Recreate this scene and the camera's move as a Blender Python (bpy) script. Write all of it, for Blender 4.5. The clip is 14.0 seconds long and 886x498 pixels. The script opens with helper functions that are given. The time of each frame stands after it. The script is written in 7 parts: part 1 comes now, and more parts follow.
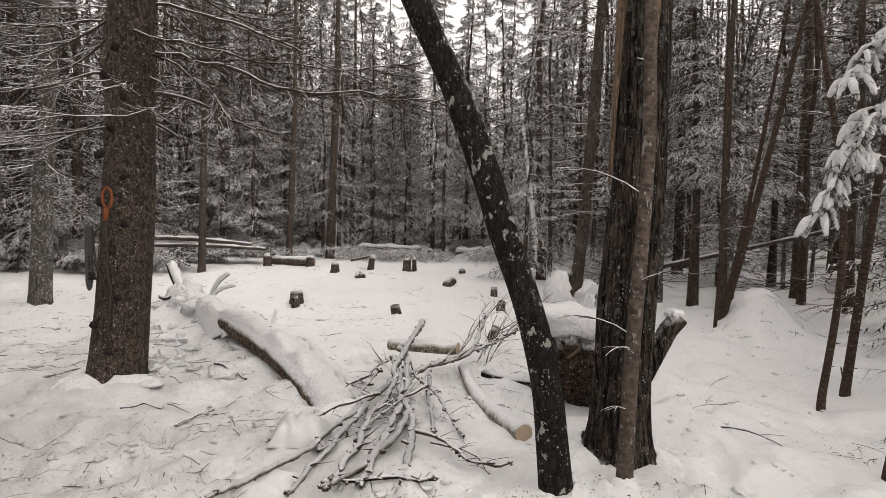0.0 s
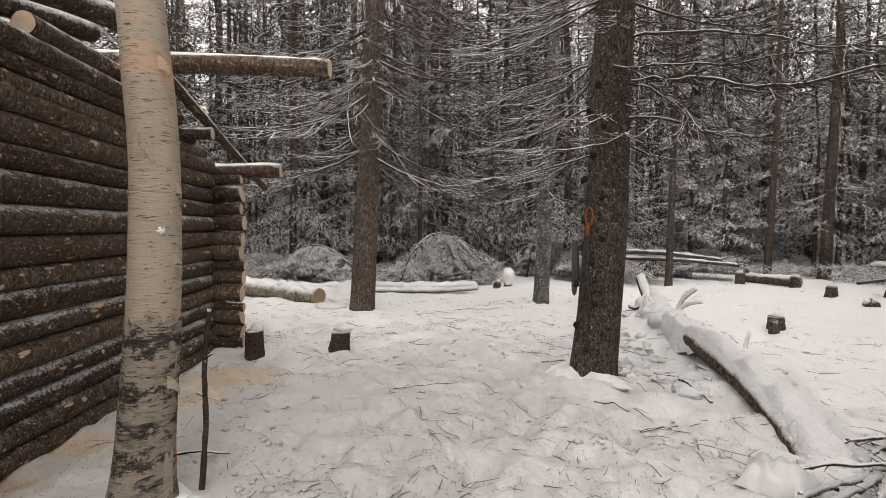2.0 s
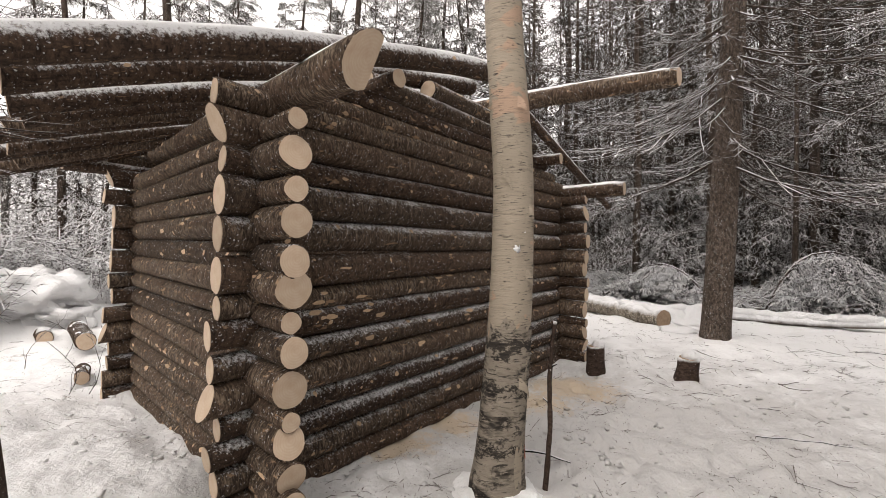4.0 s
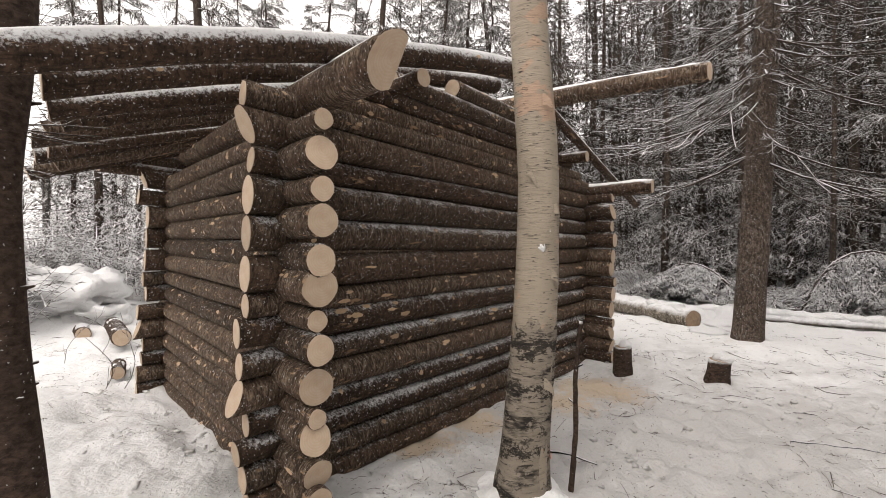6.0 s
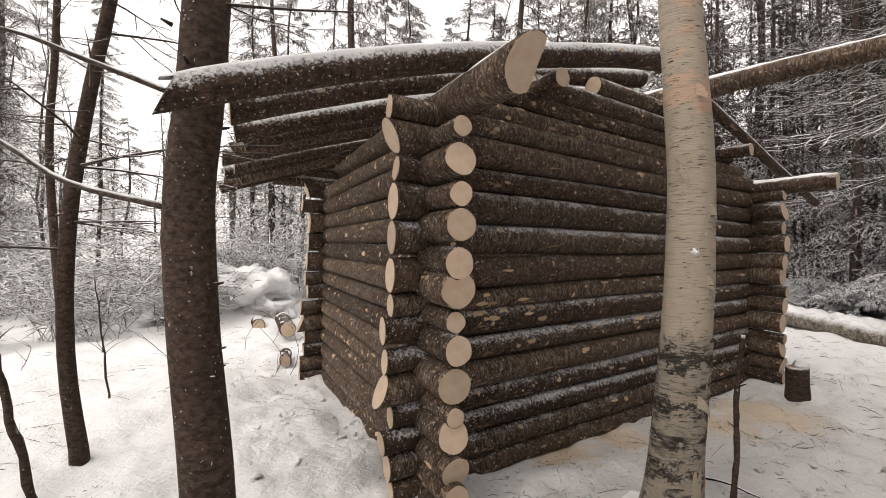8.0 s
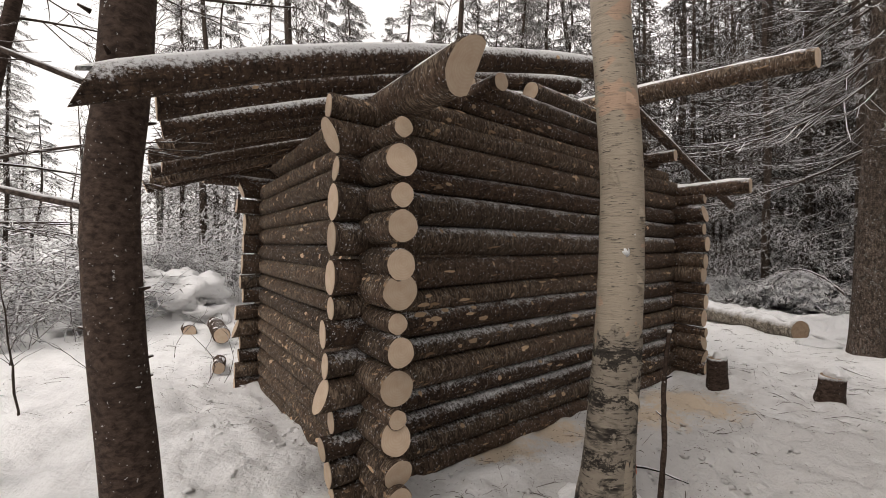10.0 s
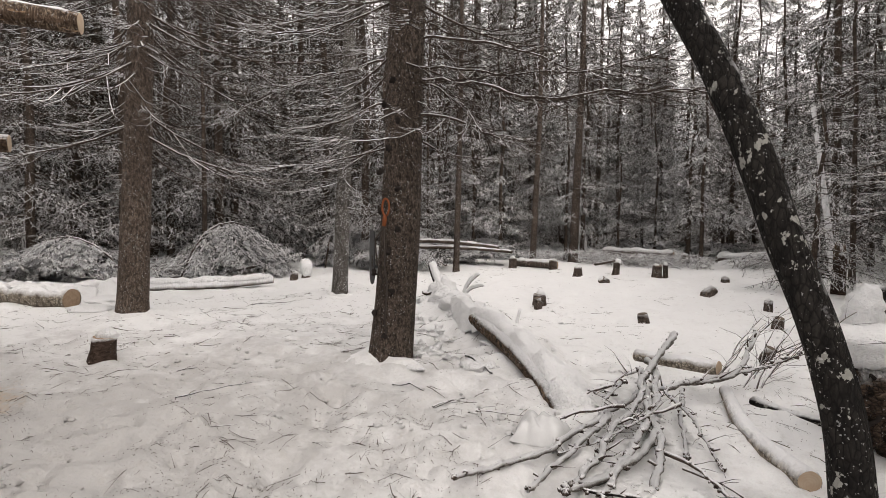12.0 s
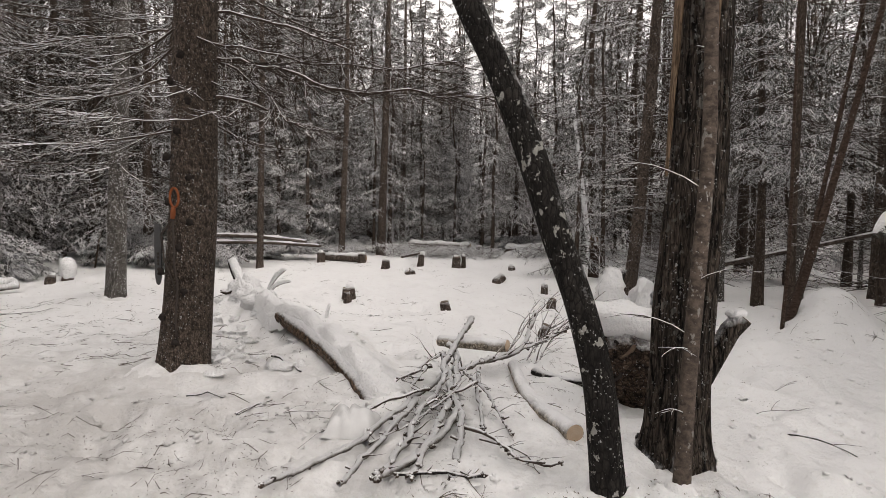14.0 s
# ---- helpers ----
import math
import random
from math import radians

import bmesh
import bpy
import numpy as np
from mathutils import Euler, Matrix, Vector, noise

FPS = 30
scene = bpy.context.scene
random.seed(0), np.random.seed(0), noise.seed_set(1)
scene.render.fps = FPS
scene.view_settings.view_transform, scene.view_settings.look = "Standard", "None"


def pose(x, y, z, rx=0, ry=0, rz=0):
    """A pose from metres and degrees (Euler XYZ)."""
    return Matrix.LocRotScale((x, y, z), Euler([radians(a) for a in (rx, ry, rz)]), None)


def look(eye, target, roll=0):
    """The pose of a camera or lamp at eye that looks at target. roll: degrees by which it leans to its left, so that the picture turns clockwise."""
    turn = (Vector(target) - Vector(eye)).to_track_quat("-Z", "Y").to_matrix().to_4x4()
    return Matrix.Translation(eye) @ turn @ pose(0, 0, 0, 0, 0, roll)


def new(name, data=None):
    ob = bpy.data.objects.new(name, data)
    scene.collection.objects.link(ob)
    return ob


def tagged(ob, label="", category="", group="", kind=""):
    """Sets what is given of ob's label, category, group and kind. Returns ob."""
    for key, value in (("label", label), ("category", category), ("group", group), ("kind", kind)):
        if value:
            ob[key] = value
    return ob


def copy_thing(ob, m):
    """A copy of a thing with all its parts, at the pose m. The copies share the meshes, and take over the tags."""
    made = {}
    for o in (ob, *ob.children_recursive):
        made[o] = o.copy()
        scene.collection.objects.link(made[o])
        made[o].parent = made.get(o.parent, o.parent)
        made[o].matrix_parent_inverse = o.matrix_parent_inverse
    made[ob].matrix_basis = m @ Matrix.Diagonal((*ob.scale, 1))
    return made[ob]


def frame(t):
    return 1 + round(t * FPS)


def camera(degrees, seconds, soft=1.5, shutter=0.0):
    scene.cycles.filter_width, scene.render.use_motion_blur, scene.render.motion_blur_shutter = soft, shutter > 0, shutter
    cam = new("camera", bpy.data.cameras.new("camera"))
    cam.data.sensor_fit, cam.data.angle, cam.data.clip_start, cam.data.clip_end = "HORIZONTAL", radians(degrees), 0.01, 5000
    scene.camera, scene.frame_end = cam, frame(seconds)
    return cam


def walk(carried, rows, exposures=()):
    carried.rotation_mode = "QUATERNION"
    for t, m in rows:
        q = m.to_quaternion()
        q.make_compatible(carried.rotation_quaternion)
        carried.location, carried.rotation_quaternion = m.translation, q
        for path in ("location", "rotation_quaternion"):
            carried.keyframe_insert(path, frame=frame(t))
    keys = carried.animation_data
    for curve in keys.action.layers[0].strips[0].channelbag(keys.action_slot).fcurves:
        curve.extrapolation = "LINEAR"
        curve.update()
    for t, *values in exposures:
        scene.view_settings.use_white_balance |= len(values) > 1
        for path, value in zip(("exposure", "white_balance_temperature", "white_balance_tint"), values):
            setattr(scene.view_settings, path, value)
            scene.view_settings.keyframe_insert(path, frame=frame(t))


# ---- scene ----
# Camera: it turns on the spot at eye height.
cam = camera(82.8, 14.0, soft=0.75)
PATH = [
    (0, (0, 0, 1.6), (0.0000, 1.9978, 1.5058), 0.80),
    (0.5, (0, 0, 1.6), (-0.2367, 1.9836, 1.5038), 0.68),
    (1, (0, 0, 1.6), (-0.6542, 1.8879, 1.5106), 0.49),
    (1.5, (0, 0, 1.6), (-1.1361, 1.6442, 1.5236), 0.34),
    (2, (0, 0, 1.6), (-1.5297, 1.2873, 1.5464), 0.20),
    (2.5, (0, 0, 1.6), (-1.7726, 0.9257, 1.5700), 0.34),
    (3, (0, 0, 1.6), (-1.9203, 0.5589, 1.5870), 0.45),
    (3.5, (0, 0, 1.6), (-1.9829, 0.2612, 1.5995), 0.60),
    (4, (0, 0, 1.6), (-1.9982, 0.0847, 1.6076), 0.71),
    (4.2, (0, 0, 1.6), (-1.9992, 0.0575, 1.6075), 0.75),
    (6.5, (0, 0, 1.6), (-2.0000, -0.0130, 1.6026), 0.69),
    (7, (0, 0, 1.6), (-1.9995, -0.0451, 1.6015), 0.69),
    (7.5, (0, 0, 1.6), (-1.9831, -0.2594, 1.5999), 0.83),
    (7.7, (0, 0, 1.6), (-1.9634, -0.3808, 1.6016), 0.94),
    (8.25, (0, 0, 1.6), (-1.8817, -0.6775, 1.6157), 0.95),
    (8.8, (0, 0, 1.6), (-1.8184, -0.8325, 1.6157), 0.95),
    (9.35, (0, 0, 1.6), (-1.8327, -0.8007, 1.6157), 0.95),
    (9.8, (0, 0, 1.6), (-1.9234, -0.5479, 1.6209), 0.80),
    (10, (0, 0, 1.6), (-1.9740, -0.3211, 1.6174), 0.63),
    (10.5, (0, 0, 1.6), (-1.9670, 0.3619, 1.5981), -0.11),
    (11, (0, 0, 1.6), (-1.6794, 1.0854, 1.5621), -0.22),
    (11.5, (0, 0, 1.6), (-1.2260, 1.5786, 1.5291), 0.11),
    (12, (0, 0, 1.6), (-0.9134, 1.7770, 1.5104), 0.25),
    (12.5, (0, 0, 1.6), (-0.7112, 1.8668, 1.5034), 0.22),
    (13, (0, 0, 1.6), (-0.4784, 1.9393, 1.4982), 0.64),
    (13.5, (0, 0, 1.6), (-0.3087, 1.9732, 1.4942), 0.62),
    (14, (0, 0, 1.6), (-0.1955, 1.9874, 1.4907), 0.54),
]
walk(cam, [(t, look(eye, target, roll)) for t, eye, target, roll in PATH], [(t, e, 7000, 14) for t, e in ((0.0, 0.62), (1.5, 0.62), (2.2, 0.67), (3.5, 0.82), (7.5, 0.77), (9.0, 0.52), (10.0, 0.38), (10.5, 0.66), (11.3, 0.77), (12.5, 0.61), (14.0, 0.58))])

# ---- world and light: an even overcast sky ----
world = bpy.data.worlds.new("overcast_sky")
scene.world = world
world.use_nodes = True
wn = world.node_tree.nodes
wl = world.node_tree.links
sky = wn.new("ShaderNodeTexSky")
sky.sky_type = "NISHITA"
sky.sun_disc = False
sky.sun_elevation = radians(48)
sky.sun_rotation = radians(120)
sky.air_density = 1.0
sky.dust_density = 4.0
pale = wn.new("ShaderNodeHueSaturation")
pale.inputs["Saturation"].default_value = 0.08
wl.new(sky.outputs["Color"], pale.inputs["Color"])
cloud = wn.new("ShaderNodeMix")
cloud.data_type = "RGBA"
cloud.inputs["Factor"].default_value = 0.8
cloud.inputs["B"].default_value = (6.0, 6.05, 6.1, 1)
wl.new(pale.outputs["Color"], cloud.inputs["A"])
wl.new(cloud.outputs["Result"], wn["Background"].inputs["Color"])
wn["Background"].inputs["Strength"].default_value = 0.165
sun = bpy.data.lights.new("sun", "SUN")
sun.energy = 0.85
sun.angle = radians(45)
sun.color = (1.0, 0.97, 0.93)
sun_ob = new("sun", sun)
sun_ob.rotation_euler = (radians(42), 0, radians(60))

# ---- materials ----
def rgb(r, g=None, b=None):
    return (r, r if g is None else g, r if b is None else b, 1.0)


class Mat:
    """A small builder for node materials."""

    def __init__(self, name, rough=0.85, spec=0.3):
        self.m = bpy.data.materials.new(name)
        self.m.use_nodes = True
        self.n = self.m.node_tree.nodes
        self.l = self.m.node_tree.links
        self.b = self.n["Principled BSDF"]
        self.b.inputs["Roughness"].default_value = rough
        self.b.inputs["Specular IOR Level"].default_value = spec
        self.co = self.n.new("ShaderNodeTexCoord")

    def put(self, value, socket):
        if hasattr(value, "is_output"):
            self.l.new(value, socket)
        else:
            socket.default_value = value

    def coords(self, scale=(1, 1, 1), space="Object"):
        mp = self.n.new("ShaderNodeMapping")
        mp.inputs["Scale"].default_value = scale
        self.l.new(self.co.outputs[space], mp.inputs["Vector"])
        return mp.outputs["Vector"]

    def noise(self, vec, scale, detail=3.0, rough=0.55, distort=0.0):
        t = self.n.new("ShaderNodeTexNoise")
        t.inputs["Scale"].default_value = scale
        t.inputs["Detail"].default_value = detail
        t.inputs["Roughness"].default_value = rough
        t.inputs["Distortion"].default_value = distort
        self.l.new(vec, t.inputs["Vector"])
        return t.outputs["Fac"]

    def voronoi(self, vec, scale, feature="F1", random=1.0):
        t = self.n.new("ShaderNodeTexVoronoi")
        t.feature = feature
        t.inputs["Scale"].default_value = scale
        t.inputs["Randomness"].default_value = random
        self.l.new(vec, t.inputs["Vector"])
        return t.outputs["Distance"]

    def ramp(self, fac, stops):
        r = self.n.new("ShaderNodeValToRGB")
        e = r.color_ramp.elements
        while len(e) < len(stops):
            e.new(0.5)
        for el, (p, c) in zip(e, stops):
            el.position = p
            el.color = c if isinstance(c, tuple) else rgb(c)
        self.l.new(fac, r.inputs["Fac"])
        return r.outputs["Color"]

    def mix(self, fac, a, b):
        x = self.n.new("ShaderNodeMix")
        x.data_type = "RGBA"
        self.put(fac, x.inputs["Factor"])
        self.put(a, x.inputs["A"])
        self.put(b, x.inputs["B"])
        return x.outputs["Result"]

    def math(self, op, a, b=0.0, c=0.0):
        x = self.n.new("ShaderNodeMath")
        x.operation = op
        self.put(a, x.inputs[0])
        self.put(b, x.inputs[1])
        self.put(c, x.inputs[2])
        return x.outputs[0]

    def up(self):
        g = self.n.new("ShaderNodeNewGeometry")
        s = self.n.new("ShaderNodeSeparateXYZ")
        self.l.new(g.outputs["Normal"], s.inputs[0])
        return s.outputs["Z"]

    def lying_snow(self, colour, low, high, scale=30.0, amount=0.5, wind=None, more=0.0, cover=1.0):
        """Dusting of snow that lies on what faces upward (or up into the wind), in ragged patches."""
        pos = self.n.new("ShaderNodeNewGeometry").outputs["Position"]
        grain = self.math("MULTIPLY_ADD", self.noise(pos, scale * 0.28, 4.0, 0.75), amount * 1.5, -0.75 * amount)
        f = self.n.new("ShaderNodeMapRange")
        f.inputs["From Min"].default_value = low
        f.inputs["From Max"].default_value = high
        facing = self.up()
        if wind:
            dot = self.n.new("ShaderNodeVectorMath")
            dot.operation = "DOT_PRODUCT"
            self.l.new(self.n.new("ShaderNodeNewGeometry").outputs["Normal"], dot.inputs[0])
            dot.inputs[1].default_value = wind
            facing = dot.outputs["Value"]
        broad = self.math("MULTIPLY_ADD", self.noise(pos, 5.0, 2.0), 0.5, -0.25)
        self.l.new(self.math("ADD", self.math("ADD", self.math("ADD", facing, grain), broad), more), f.inputs["Value"])
        f.inputs["To Max"].default_value = cover
        return self.mix(f.outputs["Result"], colour, rgb(0.8, 0.8, 0.81))

    def random(self):
        return self.n.new("ShaderNodeObjectInfo").outputs["Random"]

    def tint(self, colour, low=0.75, high=1.2):
        """Each object a little lighter or darker than the next."""
        h = self.n.new("ShaderNodeHueSaturation")
        self.l.new(self.math("MULTIPLY_ADD", self.random(), high - low, low), h.inputs["Value"])
        self.l.new(colour, h.inputs["Color"])
        return h.outputs["Color"]

    def bump(self, height, strength=0.5, distance=0.01):
        b = self.n.new("ShaderNodeBump")
        b.inputs["Strength"].default_value = strength
        b.inputs["Distance"].default_value = distance
        self.l.new(height, b.inputs["Height"])
        self.l.new(b.outputs["Normal"], self.b.inputs["Normal"])

    def done(self, colour):
        self.put(colour, self.b.inputs["Base Color"])
        return self.m


def make_snow():
    k = Mat("snow", 0.75, 0.25)
    v = k.coords()
    fine, wide = k.noise(v, 28, 4, 0.65), k.noise(v, 1.3, 3)
    grime = k.noise(v, 9, 5, 0.75)
    c = k.mix(wide, rgb(0.82, 0.818, 0.815), rgb(0.89, 0.89, 0.895))
    # trampled grey snow, darkened further for shade and lens vignette painted into the colour
    trod_shade = k.n.new("ShaderNodeVectorMath")
    trod_shade.operation = "DISTANCE"
    k.l.new(k.co.outputs["Object"], trod_shade.inputs[0])
    trod_shade.inputs[1].default_value = (-4.0, 1.9, 0.0)
    near = k.math("SUBTRACT", 1.0, k.math("DIVIDE", trod_shade.outputs["Value"], 5.6))
    dirt_and_shade = k.ramp(k.math("ADD", near, k.math("MULTIPLY_ADD", k.noise(v, 1.7, 6, 0.7), 1.6, -0.8)), [(0.1, 0.0), (0.75, 0.85)])
    c = k.mix(dirt_and_shade, c, rgb(0.47, 0.458, 0.448))
    for x, y, size in ((-5.85, 1.75, 0.75), (-5.2, 1.15, 0.55), (-4.2, -0.2, 0.45), (-4.7, 0.3, 0.4)):
        spot = k.n.new("ShaderNodeVectorMath")
        spot.operation = "DISTANCE"
        k.l.new(k.co.outputs["Object"], spot.inputs[0])
        spot.inputs[1].default_value = (x, y, 0.02)
        amount = k.math("SUBTRACT", 1.0, k.math("DIVIDE", spot.outputs["Value"], size))
        amount = k.math("ADD", amount, k.math("MULTIPLY_ADD", k.noise(v, 13, 5, 0.75), 1.8, -0.9))
        c = k.mix(k.ramp(amount, [(0.1, 0.0), (0.6, 0.85)]), c, rgb(0.58, 0.46, 0.33))
    c = k.mix(k.ramp(grime, [(0.0, 0.0), (0.55, 0.0), (0.74, 0.3)]), c, rgb(0.45, 0.41, 0.36))
    k.bump(k.math("ADD", fine, k.math("MULTIPLY", k.noise(v, 9, 6, 0.68), 2.5)), 0.8, 0.018)
    k.b.inputs["Subsurface Weight"].default_value = 0.0
    return k.done(c)


def make_clean_snow():
    k = Mat("soft_snow", 0.7, 0.25)
    v = k.coords()
    c = k.mix(k.noise(v, 4), rgb(0.8, 0.8, 0.805), rgb(0.88, 0.88, 0.885))
    k.bump(k.math("ADD", k.noise(v, 45, 4, 0.6), k.math("MULTIPLY", k.noise(v, 11, 4, 0.6), 2.5)), 0.8, 0.03)
    return k.done(c)


def make_log_bark(name, low, high, swing=0.55, crust=0.0):
    """Felled spruce bark: some logs smooth and brown, others crusted grey with short strokes round the log."""
    k = Mat(name, 0.85, 0.2)
    flakes = k.noise(k.coords((30, 22, 22)), 1.0, 6, 0.75, 0.6)
    streak = k.noise(k.coords((1.6, 9, 9)), 1.0, 3, 0.6)
    strokes = k.noise(k.coords((62, 14, 14)), 1.0, 5, 0.75, 1.2)
    hair = k.noise(k.coords((9, 60, 60)), 1.0, 3, 0.6)
    c = k.mix(k.ramp(flakes, [(0.36, 0.0), (0.64, 1.0)]), rgb(0.026, 0.016, 0.011), rgb(0.165, 0.104, 0.071))
    c = k.mix(k.ramp(hair, [(0.3, 0.7), (0.48, 0.0)]), c, rgb(0.02, 0.014, 0.011))
    own = k.ramp(k.math("ADD", k.random(), crust), [(0.45, 0.0), (0.95, 1.0)])
    grey = k.math("MULTIPLY", k.ramp(streak, [(0.36, 0.2), (0.6, 1.0)]), own)
    pale = k.mix(k.ramp(strokes, [(0.46, 0.0), (0.62, 1.0)]), rgb(0.05, 0.035, 0.026), rgb(0.33, 0.25, 0.18))
    c = k.mix(k.math("MULTIPLY", grey, k.ramp(flakes, [(0.34, 0.0), (0.5, 1.0)])), c, pale)
    tan = k.noise(k.coords((5.5, 17, 17)), 1.0, 4, 0.65, 0.3)
    c = k.mix(k.ramp(tan, [(0.635, 0.0), (0.655, 0.9)]), c, rgb(0.38, 0.25, 0.155))
    c = k.tint(c, 0.6, 1.25)
    fleck = k.noise(k.coords((62, 62, 62)), 1.0, 2, 0.5)
    c = k.mix(k.ramp(fleck, [(0.655, 0.0), (0.69, 0.85)]), c, rgb(0.68))
    less = k.math("MULTIPLY_ADD", k.random(), -swing, swing * 0.55)
    c = k.lying_snow(c, low, high, 170, 1.0, (0.38, 0.33, 0.86), less)
    k.bump(k.math("ADD", flakes, k.math("MULTIPLY", strokes, 1.0)), 1.0, 0.02)
    return k.done(c)


def make_cut_wood(name, pale, ring):
    """A sawn face: growth rings round the pith, faint saw marks, a warm edge."""
    k = Mat(name, 0.75, 0.25)
    g = k.coords()
    length = k.n.new("ShaderNodeVectorMath")
    length.operation = "LENGTH"
    warp = k.n.new("ShaderNodeVectorMath")
    warp.operation = "ADD"
    nz = k.n.new("ShaderNodeTexNoise")
    nz.inputs["Scale"].default_value = 9
    sc = k.n.new("ShaderNodeVectorMath")
    sc.operation = "SCALE"
    sc.inputs["Scale"].default_value = 0.02
    k.l.new(g, nz.inputs["Vector"])
    k.l.new(nz.outputs["Color"], sc.inputs[0])
    k.l.new(g, warp.inputs[0])
    k.l.new(sc.outputs[0], warp.inputs[1])
    k.l.new(warp.outputs[0], length.inputs[0])
    rings = k.math("SINE", k.math("MULTIPLY", length.outputs["Value"], 430.0))
    c = k.mix(k.math("MULTIPLY_ADD", rings, 0.12, 0.2), pale, ring)
    c = k.mix(k.ramp(k.noise(g, 14, 4), [(0.42, 0.0), (0.72, 0.75)]), c, ring)
    c = k.tint(c, 0.8, 1.12)
    k.bump(k.noise(k.coords((160, 18, 30)), 1.0, 2), 0.25, 0.004)
    return k.done(c)


def make_bark(name, dark, light, stretch=(26, 26, 7), snow=(0.35, 0.8), lichen=0.0, depth=0.02, spots=0.5, flecks=0.68, cracks=0.8):
    """Standing bark, grain along z."""
    k = Mat(name, 0.9, 0.15)
    dark, light = [rgb(*[x * 0.9 for x in q[:3]]) for q in (dark, light)]
    v = k.coords(stretch)
    a, b = k.noise(v, 1.0, 5, 0.65, 0.3), k.noise(k.coords((3, 3, 1.5)), 1.0, 3)
    scale = k.voronoi(v, 1.6, "DISTANCE_TO_EDGE")
    c = k.mix(k.ramp(a, [(0.38, 0.0), (0.62, 1.0)]), dark, light)
    c = k.mix(k.ramp(scale, [(0.0, cracks), (0.12, 0.0)]), c, rgb(*[x * 0.45 for x in dark[:3]]))
    c = k.mix(k.ramp(b, [(0.35, 0.45), (0.6, 0.0)]), c, dark)
    if lichen:
        q = k.math("ADD", k.noise(k.coords((17, 17, 12)), 1.0, 4, 0.65), k.math("MULTIPLY_ADD", k.noise(k.coords((3, 3, 2)), 1.0, 2), 0.3, -0.15))
        c = k.mix(k.ramp(q, [(0.615, 0.0), (0.63, lichen)]), c, rgb(0.34, 0.335, 0.31))
    c = k.tint(c, 0.88, 1.14)
    pos = k.n.new("ShaderNodeNewGeometry").outputs["Position"]
    fleck = k.math("ADD", k.noise(pos, 55, 2, 0.5), k.math("MULTIPLY_ADD", k.noise(pos, 4.5, 2), 0.3, -0.15))
    c = k.mix(k.ramp(fleck, [(flecks, 0.0), (flecks + 0.03, spots)]), c, rgb(0.72))
    c = k.lying_snow(c, snow[0], snow[1], 30, 0.6)
    k.bump(k.math("ADD", a, k.math("MULTIPLY", scale, 1.5 * cracks)), 1.0, depth)
    return k.done(c)


def make_birch_bark(name="birch_bark"):
    """Paper birch: pale buff bark, short dark dashes round the stem, peeled pinkish patches, a few black scars."""
    k = Mat(name, 0.7, 0.25)
    broad = k.noise(k.coords((2.0, 2.0, 3.0)), 1.0, 4, 0.6)
    c = k.mix(broad, rgb(0.285, 0.24, 0.187), rgb(0.40, 0.338, 0.265))
    peel = k.noise(k.coords((2.2, 2.2, 3.4)), 1.0, 3, 0.6, 0.5)
    c = k.mix(k.ramp(peel, [(0.57, 0.0), (0.59, 0.8)]), c, rgb(0.45, 0.30, 0.215))
    layer = k.noise(k.coords((4, 4, 42)), 1.0, 4, 0.7, 0.3)
    c = k.mix(k.ramp(layer, [(0.36, 0.5), (0.44, 0.0)]), c, rgb(0.175, 0.15, 0.118))
    dash = k.noise(k.coords((13, 13, 120)), 1.0, 3, 0.6)
    gate = k.noise(k.coords((7, 7, 9)), 1.0, 4, 0.65)
    c = k.mix(k.math("MULTIPLY", k.ramp(dash, [(0.59, 0.0), (0.63, 0.95)]), k.ramp(gate, [(0.44, 0.0), (0.54, 1.0)])), c, rgb(0.05, 0.043, 0.037))
    scar = k.noise(k.coords((3.5, 3.5, 11)), 1.0, 5, 0.75, 0.8)
    c = k.mix(k.ramp(scar, [(0.66, 0.0), (0.69, 0.9)]), c, rgb(0.03, 0.026, 0.023))
    c = k.lying_snow(c, 0.6, 1.0, 30, 0.6)
    k.bump(k.math("ADD", k.math("ADD", dash, layer), scar), 0.8, 0.008)
    return k.done(c)


